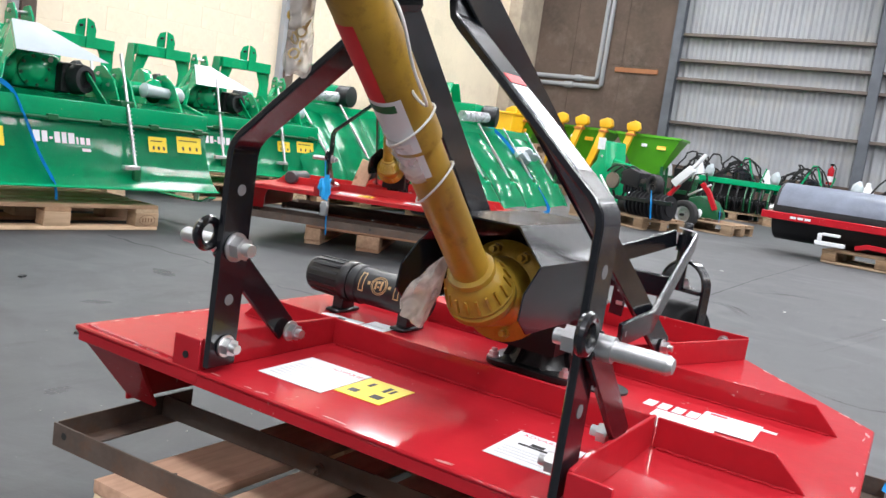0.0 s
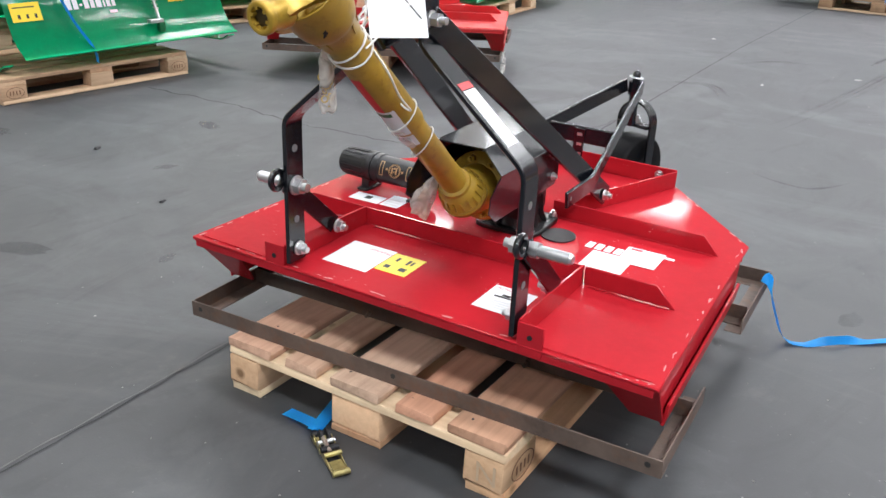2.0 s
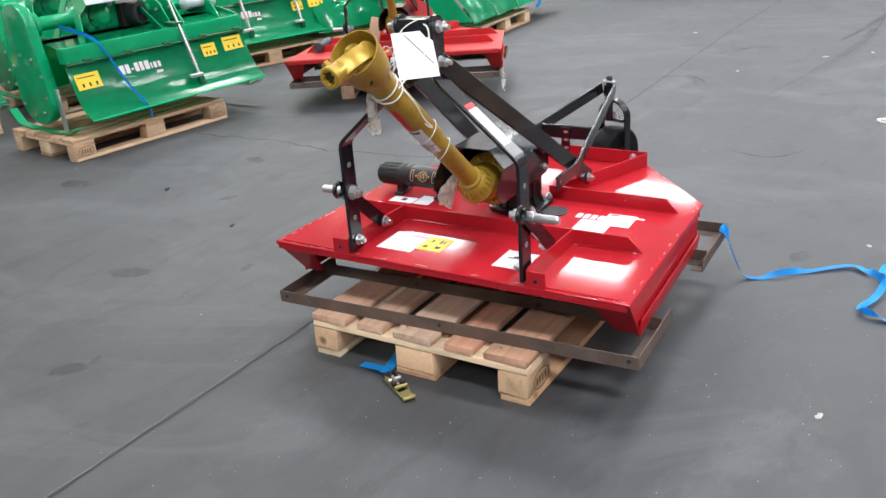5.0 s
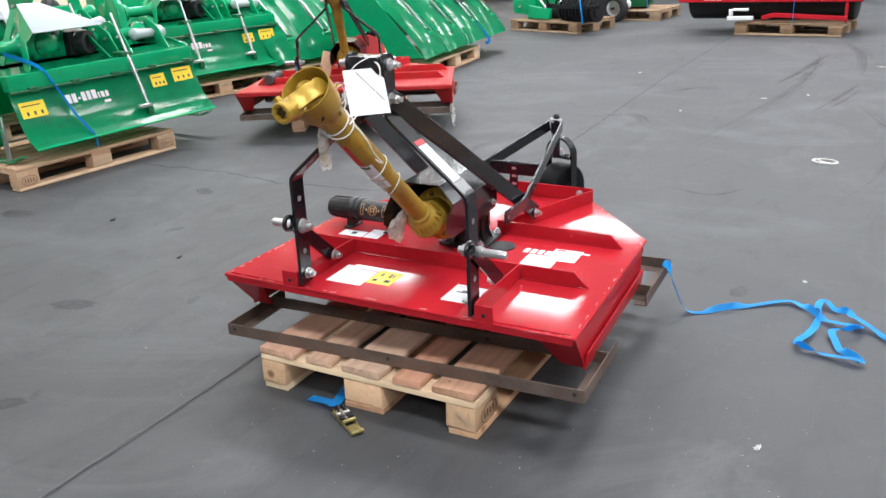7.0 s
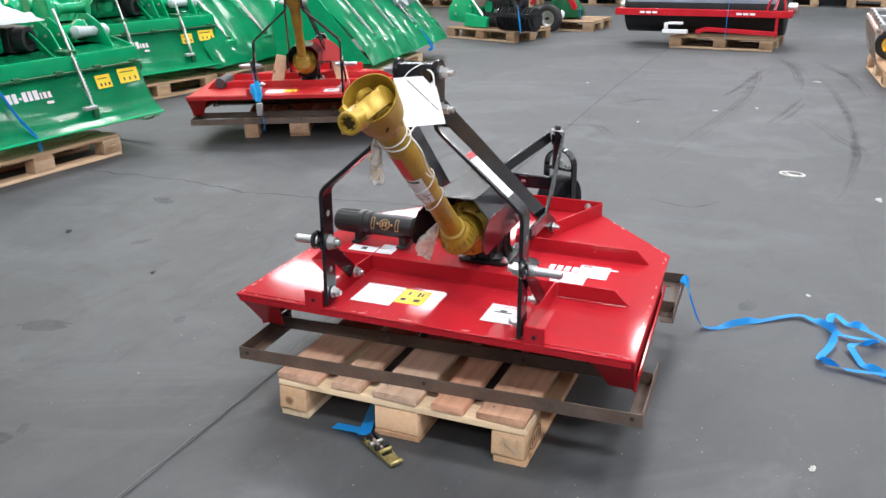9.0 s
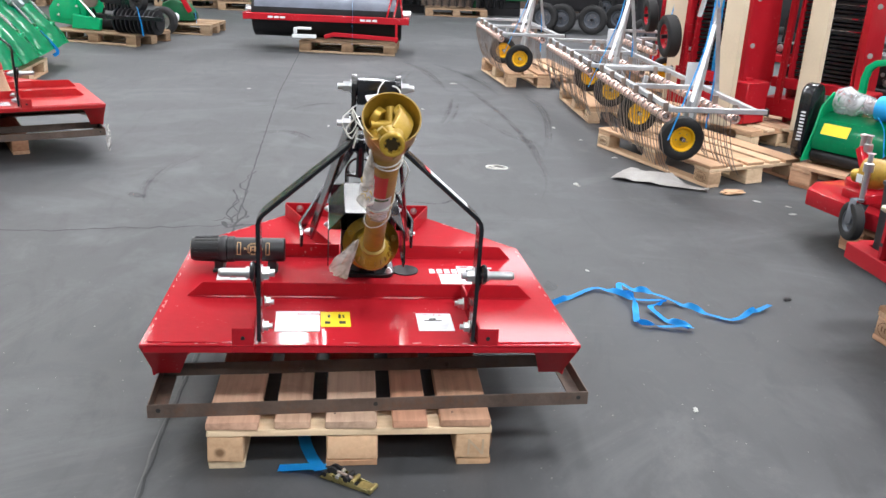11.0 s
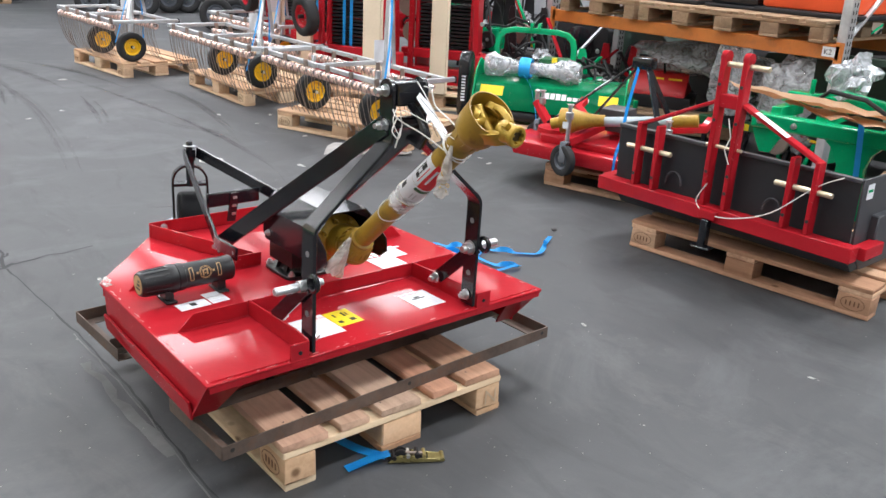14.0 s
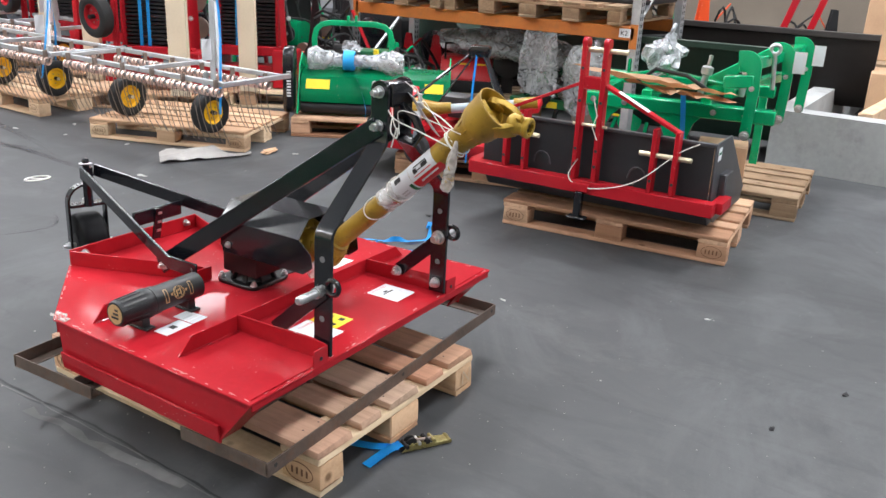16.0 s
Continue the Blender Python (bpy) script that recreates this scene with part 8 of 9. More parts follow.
solid("cardboard_box", Shape().box(-0.25, 0.25, -0.35, 0.35, 0, 0.30).bevel(0.006), CARD, "brown cardboard carton behind the low wall", "carton", pose(6.0, -0.75, 0.30, 0, 0, 6))
pallet(pose(6.1, -0.85, 0.0, 0, 0, 80), "old pallet behind the low wall", WOOD_OLD, marks=False)
solid("cardboard_box", Shape().box(-0.3, 0.3, -0.3, 0.3, 0, 0.55).bevel(0.006), CARD, "tall brown cardboard carton behind the low wall", "carton", pose(7.4, -0.4, 0.565, 0, 0, 6))
pallet(pose(7.4, -0.4, 0.42 - 0.0, 0, 0, 85), "old pallet on the far wall top", WOOD_OLD, marks=False)

# ---- pallet rack ----
rack = thing("pallet_rack", "pallet rack with galvanised uprights and orange beams", "rack", pose(0, 0, 0))
RY0, RY1, RX0, RX1 = 1.03, 3.72, 4.40, 5.35
for x in (RX0, RX1):
    for y in (RY0, RY1):
        up = Shape().box(x - 0.045, x + 0.045, y - 0.003, y + 0.003, 0, 2.6).box(x - 0.045, x - 0.039, y + 0.003, y + 0.06, 0, 2.6).box(x + 0.039, x + 0.045, y + 0.003, y + 0.06, 0, 2.6)
        u = part("upright", up, GALV, rack, "perforated galvanised upright")
        for i in range(30):
            for dx in (-0.018, 0.018):
                part("slot", Shape().box(-0.007, 0.007, -0.0042, -0.0035, -0.015, 0.015, pose(x + dx, y, 0.3125 + i * 0.05, 0, 900 * dx, 0)), INK, u)
for y in (RY0, RY1):
    for z0, z1 in ((0.2, 0.9), (0.9, 1.6), (1.6, 2.3)):
        part("lacing", Shape().bar([(RX0, y + 0.03, z0), (RX1, y + 0.03, z1)], 0.03, 0.02, (0, 1, 0)), GALV, rack)
for x in (RX0 - 0.03, RX1 + 0.03):
    part("beam", Shape().box(x - 0.022, x + 0.022, RY0 + 0.02, RY1 - 0.02, 0.80, 0.90).bevel(0.006), ORANGE, rack, "worn orange rack beam")
for y in (RY0 - 0.004, RY1 - 0.056):
    part("beam_connector", Shape().box(RX0 - 0.052, RX0 - 0.047, y, y + 0.06, 0.74, 0.92).bevel(0.002), ORANGE, rack, "orange end connector")
part("label_plate", Shape().box(RX0 - 0.056, RX0 - 0.053, RY0 + 0.05, RY0 + 0.14, 0.82, 0.885), WHITE, rack, "white rack label")
txt = bpy.data.curves.new("label_text", "FONT")
txt.body, txt.size = "K2", 0.05
txt.materials.append(INK)
tob = new("label_text", txt)
tob.parent = rack
tob.matrix_basis = Matrix(((0, 0, -1, RX0 - 0.0565), (-1, 0, 0, RY0 + 0.128), (0, 1, 0, 0.835), (0, 0, 0, 1)))
for y in (1.55, 2.30, 3.15):
    pallet(pose(4.88, y, 0.905, 0, 0, 90), "grey worn pallet on the orange rack beams", WOOD_OLD, marks=False)


def implement(name, m, size, main, second, seed, label):
    """An open-framed implement: beams, gearboxes, pulleys, hoses, braces and guards."""
    r = random.Random(seed)
    c = thing(name, label, "farm machine", m)
    x, y, z = size
    for v in (-y * 0.4, y * 0.35):
        part("frame_beam", Shape().box(-x / 2, x / 2, v - 0.035, v + 0.035, z * 0.30, z * 0.30 + 0.07).bevel(0.006), main, c)
    for k in range(3):
        u = -x * 0.42 + k * x * 0.42
        part("cross_beam", Shape().box(u - 0.03, u + 0.03, -y * 0.4, y * 0.35, z * 0.31, z * 0.31 + 0.055).bevel(0.005), main, c)
        part("leg", Shape().bar([(u, -y * 0.4, z * 0.30), (u + r.uniform(-0.05, 0.05), -y * 0.42, 0.0)], 0.05, 0.03, (0, 1, 0)).bevel(0.004), second, c)
    for k in range(3):
        u, w, h = r.uniform(-x * 0.38, x * 0.38), r.uniform(0.07, 0.13), r.uniform(0.10, 0.24)
        part("gear_case", Shape().box(u - w, u + w, -y * 0.3, y * 0.1, z * 0.36, z * 0.36 + h).bevel(0.025, 2), (main, second, BLACK_DULL)[k], c)
        part("case_cover", Shape().cyl((u, -y * 0.3 - 0.02, z * 0.36 + h * 0.5), (u, -y * 0.3, z * 0.36 + h * 0.5), h * 0.36, seg=18).bevel(0.004), (BLACK_DULL, main, ZINC)[k], c)
        part("case_bolt", Shape().bolt((u, -y * 0.3 - 0.02, z * 0.36 + h * 0.5), (0, -1, 0), 0.014, 0.02), ZINC, c)
    for k in range(3):
        u, R = r.uniform(-x * 0.45, x * 0.45), r.uniform(0.07, 0.14)
        part("pulley", Shape().lathe([(R * 0.3, 0), (R, 0.005), (R * 0.9, 0.02), (R, 0.035), (R * 0.3, 0.04)], (u, -y * 0.46, z * r.uniform(0.2, 0.6)), (r.uniform(-0.4, 0.4), -1, 0), 20), r.choice((BLACK_DULL, second, TINE)), c)
    for k in range(2):
        u = r.uniform(-x * 0.3, x * 0.3)
        part("upright_plate", Shape().prism([(u - 0.09, z * 0.35), (u + 0.09, z * 0.35), (u + 0.05, z * 0.8), (u + 0.03, z), (u - 0.03, z), (u - 0.06, z * 0.7)], 0.014, Matrix(((1, 0, 0, 0), (0, 0, 1, r.uniform(-y * 0.2, y * 0.25)), (0, 1, 0, 0), (0, 0, 0, 1)))).bevel(0.003), main, c)
    part("brace", Shape().bar([(-x * 0.35, 0, z * 0.4), (x * 0.1, 0, z * 0.95)], 0.045, 0.014, (0, 1, 0)).bevel(0.003), main, c)
    part("brace", Shape().bar([(x * 0.4, 0.02, z * 0.4), (x * 0.12, 0.02, z * 0.92)], 0.045, 0.014, (0, 1, 0)).bevel(0.003), second, c)
    for k in range(4):
        u0, u1, h = r.uniform(-x * 0.4, 0), r.uniform(0, x * 0.45), z * r.uniform(0.55, 1.0)
        part("hose", Shape().tube([(u0 + (u1 - u0) * i / 8, -y * 0.25 + 0.1 * math.sin(i + k), z * 0.42 + (h - z * 0.42) * math.sin(math.pi * i / 8)) for i in range(9)], 0.012, 6), RUBBER, c, "looped black hose")
    part("film_wrap", crumple((0.20, 0.16, 0.14), seed, lumps=0.6), WRAP, c, "bit of crumpled film").matrix_basis = pose(r.uniform(-x * 0.3, x * 0.3), -y * 0.2, z * 0.55)
    part("warning_label", Shape().box(-x * 0.1, -x * 0.1 + 0.09, -y * 0.4 - 0.0365, -y * 0.4 - 0.0355, z * 0.31, z * 0.31 + 0.05), LABEL_YELLOW, c)
    return c


def cowl(name, m, size, mat, label, foot=0.25):
    """A rounded machine body with a black base and a bonnet step."""
    c = thing(name, label, "machine", m)
    x, y, z = size
    part("base", Shape().box(-x / 2, x / 2, -y / 2, y / 2, 0, z * foot).bevel(0.01, 2), BLACK_DULL, c)
    part("cowl", Shape().prism([(-x * 0.46, 0), (x * 0.46, 0), (x * 0.44, z * 0.5), (x * 0.15, z * 0.75), (-x * 0.3, z * 0.7), (-x * 0.45, z * 0.4)], y * 0.86, Matrix(((1, 0, 0, 0), (0, 0, 1, -y * 0.43), (0, 1, 0, z * foot), (0, 0, 0, 1)))).bevel(0.03, 2), mat, c)
    part("guard_disc", Shape().lathe([(z * 0.2, 0), (z * 0.22, 0.02), (z * 0.12, 0.05), (0.01, 0.05)], (0, -y * 0.43, z * 0.55), (0, -1, 0), 20), BLACK, c)
    part("bolt", Shape().bolt((x * 0.3, -y * 0.43, z * 0.5), (0, -1, 0), 0.02, 0.02), ZINC, c)
    return c


for y, sz, mt, lab in ((1.45, (0.7, 0.8, 0.5), ORANGE_RED, "orange-red machine cowl on the rack"), (2.05, (0.7, 0.45, 0.35), BLACK, "black machine unit on the rack"), (2.55, (0.8, 0.5, 0.45), ORANGE_RED, "orange-red machine cowl with black base on the rack"), (3.05, (0.8, 0.42, 0.40), BLACK, "black machine unit between orange cowls on the rack"), (3.45, (0.7, 0.5, 0.5), ORANGE_RED, "orange-red machine cowl at the rack's end")):
    cowl("rack_machine", pose(4.88, y, 1.05, 0, 0, -90), (sz[1], sz[0], sz[2]), mt, lab, 0.07)
# wrapped goods and machines under the rack
for i, (x, y, z, sz, lab) in enumerate(((4.95, 2.6, 0.60, (0.75, 0.9, 0.24), "long bundle wrapped in clear film under the rack"), (4.55, 1.45, 0.42, (0.28, 0.5, 0.75), "clear film hanging under the rack"), (4.9, 2.0, 0.55, (0.6, 0.8, 0.22), "pale wrapped bundle under the rack"))):
    solid("wrapped_load", crumple(sz, 20 + i, lumps=0.4), WRAP, lab, "plastic film", pose(x, y, z, 0, 0, 10 * i))
g = [[Vector((4.34 + 0.035 * math.sin(j * 1.3 + i * 0.5) + 0.02 * noise.noise(Vector((i * 0.7, j * 0.9, 2))), 1.66 + 0.045 * j + 0.02 * noise.noise(Vector((i * 0.5, j * 0.4, 7))), 0.30 + 0.056 * i)) for j in range(8)] for i in range(10)]
solid("hanging_film", Shape().sheet(g, 0.001), film_mat("milky_hanging_film", (0.62, 0.64, 0.66), 0.5, 0.05), "milky plastic sheet hanging from the orange rack beam", "plastic film")
for i, (x, y, m1, m2, sz, lab) in enumerate(((4.7, 3.3, RED, BLACK_DULL, (0.8, 0.6, 0.62), "red machine with black guards and hoses under the rack"), (4.75, 1.75, GREEN_DARK, BLACK, (0.8, 0.6, 0.60), "dark green machine with hoses under the rack"), (4.8, 1.25, RED, GREEN, (0.6, 0.5, 0.6), "red and green machine at the rack's end"), (4.15, 3.0, GREEN, BLACK_DULL, (0.7, 0.5, 0.62), "green machine with black guards by the rack"), (4.2, 3.75, BLACK_DULL, RED, (0.9, 0.6, 0.9), "black machine with a red brace beyond the rack"))):
    implement("background_machine", pose(x, y, 0.0, 0, 0, -80), sz, m1, m2, 40 + i, lab)


def boxed_unit(m):
    """A low sloping orange hood on a black base, with a drum beside it."""
    u = thing("hooded_machine", "hooded machine with two yellow labels on a pallet, its orange darkened to red for shade", "farm machine", m)
    part("base", Shape().box(-0.27, 0.27, 0.0, 0.40, 0.146, 0.25).bevel(0.012, 2), BLACK_DULL, u, "black base")
    # darker red in place of orange puts the rack's shade into the paint
    part("hood", Shape().prism([(0.0, 0.25), (0.40, 0.25), (0.40, 0.44), (0.14, 0.44), (0.02, 0.30)], 0.46, Matrix(((0, 0, 1, -0.24), (1, 0, 0, 0), (0, 1, 0, 0), (0, 0, 0, 1)))).bevel(0.015, 2), RED_OLD, u, "sloping red hood")
    for x in (-0.09, 0.06):
        part("warning_label", Shape().box(x, x + 0.11, -0.002, 0.0, 0, 0.085, Matrix.Translation((0, 0.045, 0.325)) @ Matrix.Rotation(radians(-40), 4, "X")), LABEL_YELLOW, u, "yellow warning label")
    part("drum", Shape().lathe([(0.06, 0), (0.13, 0.01), (0.13, 0.20), (0.11, 0.22), (0.03, 0.225)], (0.36, 0.02, 0.42), (0, 1, 0), 24), BLACK_DULL, u, "round black drum")
    part("drum_stand", Shape().bar([(0.36, 0.12, 0.30), (0.36, 0.12, 0.146)], 0.10, 0.05, (1, 0, 0)), BLACK_DULL, u)
    part("handle", Shape().tube([(-0.20, 0.10, 0.42), (-0.20, 0.08, 0.56), (0.0, 0.08, 0.58), (0.02, 0.10, 0.43)], 0.012), BLACK, u, "black handle bar")
    return u


boxed_unit(pose(4.62, 2.66, 0.03, 0, 0, -62))
pallet(pose(4.78, 2.66, 0.03, 0, 0, 28), "old pallet under the red hooded machine", WOOD_OLD, marks=False)


# added dark bodies, standing in for the deep shade under and behind the rack
for y, mt, sz, lab in ((1.35, BLACK_DULL, (0.7, 0.6, 0.75), "black machine hood behind the rack"), (2.05, NIGHT_GREEN, (0.7, 0.6, 0.70), "blackish green machine hood behind the rack"), (2.8, BLACK_DULL, (0.8, 0.6, 0.78), "tall black machine hood behind the rack"), (3.6, NIGHT_GREEN, (0.8, 0.6, 0.76), "blackish green machine behind the rack's end"), (4.4, BLACK_DULL, (0.8, 0.6, 0.85), "black machine hood beyond the rack")):
    cowl("background_machine", pose(5.75, y, 0.0, 0, 0, -85), sz, mt, lab)


# ---- things behind, towards the east end ----
def hopper_bucket(m, sz, mat, label):
    x, y, z = sz
    b = thing("loader_bucket", label, "bucket", m)
    prof = [(0, z), (0.02, z * 0.25), (y * 0.2, 0.02), (y, 0.0)]
    part("shell", Shape().sheet([[Vector((u, v, w)) for u in (-x / 2, 0, x / 2)] for v, w in prof], 0.012), mat, b)
    for u in (-x / 2, x / 2 - 0.012):
        part("side", Shape().prism([(0, z), (0.02, z * 0.25), (y * 0.2, 0), (y, 0), (y * 0.35, z)], 0.012, Matrix(((0, 0, 1, u), (1, 0, 0, 0), (0, 1, 0, 0), (0, 0, 0, 1)))), mat, b)
    part("rim", Shape().box(-x / 2, x / 2, -0.02, 0.03, z - 0.04, z + 0.01).bevel(0.005), mat, b)
    return b


hopper_bucket(pose(4.55, 0.62, 0.12, 0, 0, -84), (1.3, 0.6, 0.70), NIGHT_GREEN, "blackish green loader bucket behind the cultivator")
hopper_bucket(pose(5.8, 0.62, 0.25, 0, 0, -84), (2.1, 0.7, 0.62), surface("brownish_black_paint", (0.030, 0.026, 0.025), 0.5, vary=0.2, relief=0.1), "long brownish black loader bucket behind the rack")
for x, y in ((6.6, 0.55), (7.1, 0.4)):
    s = Shape().bar([(0, 0, 0.45), (0.05, 0, 0.75), (0.22, 0, 1.35)], 0.05, 0.06, (0, 1, 0)).prism([(-0.12, 0.42), (0.14, 0.42), (0.12, 0.62), (0.0, 0.74)], 0.05, Matrix(((1, 0, 0, 0), (0, 0, 1, -0.025), (0, 1, 0, 0), (0, 0, 0, 1)))).box(-0.12, 0.14, -0.2, 0.2, 0.0, 0.42)
    solid("red_boom", s.bevel(0.004), RED, "red lifting arm standing on its base", "lifting arm", pose(x, y, 0, 0, 0, -85), "red arms")
for i, (x, y, m1, m2, sz, lab) in enumerate(((7.4, 1.3, ORANGE_RED, BLACK, (0.9, 0.6, 1.0), "orange machine with black hoses behind the long bucket"), (8.3, 2.6, GREEN, BLACK, (1.1, 0.7, 0.95), "green machine far at the back"), (8.6, 0.7, BLACK_DULL, ORANGE_RED, (1.2, 0.7, 0.9), "black machine with hoses far at the back"), (6.0, 5.2, BLACK_DULL, NIGHT_GREEN, (1.2, 0.9, 1.1), "dark machine behind the red ones"), (5.6, 6.8, GREEN, BLACK_DULL, (1.2, 0.9, 1.1), "green machine behind the red ones"), (6.2, 4.2, RED, BLACK_DULL, (1.1, 0.8, 1.1), "red machine behind the rack"), (4.6, 4.7, BLACK_DULL, GREEN, (1.1, 0.8, 1.15), "dark machine with hoses behind the red uprights"), (4.7, 6.2, RED, BLACK, (1.1, 0.8, 1.3), "red machine behind the red uprights"), (5.3, 5.6, BLACK, RED, (1.2, 0.8, 1.3), "black machine with red braces behind the uprights"), (6.8, 3.0, BLACK_DULL, RED, (1.3, 0.8, 1.2), "black machine behind the rack"), (6.6, 1.9, GREEN, BLACK, (1.2, 0.8, 1.0), "green machine behind the rack"))):
    implement("background_machine", pose(x, y, 0.0, 0, 0, -70), sz, m1, m2, 60 + i, lab)
wall_box("wall_boards", 11.7, 11.95, -6, 6, 0, 3.2, surface("pale_board_wall", (0.24, 0.20, 0.16), 0.8, vary=0.2, big=0.8), "pale boarded wall at the east end")


# ---- the far end of the hall ----
def field_roller(m):
    """A ballast roller; local x along the drum, y away."""
    r = thing("field_roller", "black ballast roller in a red frame on a pallet", "roller", m)
    part("drum", Shape().lathe([(0.06, 0), (0.30, 0.0), (0.315, 0.012), (0.315, 1.868), (0.30, 1.88), (0.06, 1.88)], (-0.94, 0.30, 0.46), (1, 0, 0), 48), BLACK_DULL, r, "black steel drum")
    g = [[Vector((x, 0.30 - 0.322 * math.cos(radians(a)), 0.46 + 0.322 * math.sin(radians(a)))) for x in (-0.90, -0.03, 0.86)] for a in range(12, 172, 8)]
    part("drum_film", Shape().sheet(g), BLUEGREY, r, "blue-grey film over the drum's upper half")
    part("front_beam", Shape().box(-1.03, 1.03, -0.09, -0.03, 0.375, 0.455).bevel(0.005), RED, r, "red frame beam")
    part("rear_beam", Shape().box(-1.03, 1.03, 0.63, 0.69, 0.375, 0.455).bevel(0.005), RED, r)
    for x in (-1.0, 1.0):
        part("end_beam", Shape().box(x - 0.03, x + 0.03, -0.03, 0.63, 0.38, 0.45).bevel(0.005), RED, r)
        part("bearing", Shape().cyl((x * 0.95, 0.30, 0.46), (x * 1.05, 0.30, 0.46), 0.06), ZINC, r)
    for x in (0.86, 0.96):
        part("mast", Shape().bar([(x - 0.06 + (x - 0.91), -0.02, 0.455), (x - 0.05, 0.04, 0.70), (x - 0.05, 0.10, 0.90)], 0.06, 0.022, (0, 1, 0)).bevel(0.003), RED, r, "red mast bar")
    part("mast_pin", Shape().cyl((0.78, 0.09, 0.86), (0.94, 0.09, 0.86), 0.016), ZINC, r)
    part("mast_bar", Shape().bar([(0.84, -0.05, 0.46), (0.92, 0.06, 0.86)], 0.05, 0.02, (0, 1, 0)), RED, r)
    part("support_leg", Shape().box(0.86, 0.89, -0.085, -0.05, 0.15, 0.375).bevel(0.003), RED, r)
    part("spare_bar", Shape().bar([(-0.02, -0.14, 0.20), (0.10, -0.14, 0.235), (0.90, -0.14, 0.20)], 0.05, 0.05, (0, 1, 0)).bevel(0.005), RED, r, "red bar lying on the pallet")
    part("white_bracket", Shape().box(-0.42, -0.12, -0.16, -0.10, 0.175, 0.22).box(-0.40, -0.36, -0.16, -0.10, 0.22, 0.30).box(-0.36, -0.18, -0.15, -0.11, 0.28, 0.31).bevel(0.006), WHITE, r, "white wrapped bracket")
    part("strap", ribbon([(0.32, 0.30, 0.80), (0.32, 0.05, 0.70), (0.325, -0.10, 0.46), (0.33, -0.18, 0.25), (0.33, -0.20, 0.12)], 0.035, (1, 0, 0)), BLUE, r, "blue tie-down strap")
    for x in (-0.72, 0.42):
        for i in range(3):
            part("frame_print", Shape().box(x + i * 0.075, x + i * 0.075 + 0.06, -0.0915, -0.0905, 0.40, 0.425), WHITE, r)
    return r


FR = along(-1.36, 9.13, 0.66, 9.02)
field_roller(FR)
pallet(at_edge(-0.69, 8.98, 0.50, 8.84, 1), "grey worn pallet under the black roller", WOOD_OLD, marks=False)


def tine_roll(parent, x0, x1, y, z, r):
    part("ring_roller", Shape().cyl((x0, y, z), (x1, y, z), r * 0.6, seg=16), BLACK_DULL, parent)
    n = int((x1 - x0) / 0.06)
    for i in range(n):
        x = x0 + (x1 - x0) * (i + 0.5) / n
        part("roller_ring", Shape().lathe([(r * 0.6, -0.012), (r, -0.006), (r, 0.006), (r * 0.6, 0.012)], (x, y, z), (1, 0, 0), 20, False), BLACK_DULL, parent)


def upright_prism(poly, y, depth):
    """A polygon drawn in x and z, standing at y and reaching back by depth."""
    return Shape().prism(poly, depth, Matrix(((1, 0, 0, 0), (0, 0, 1, y), (0, 1, 0, 0), (0, 0, 0, 1))))


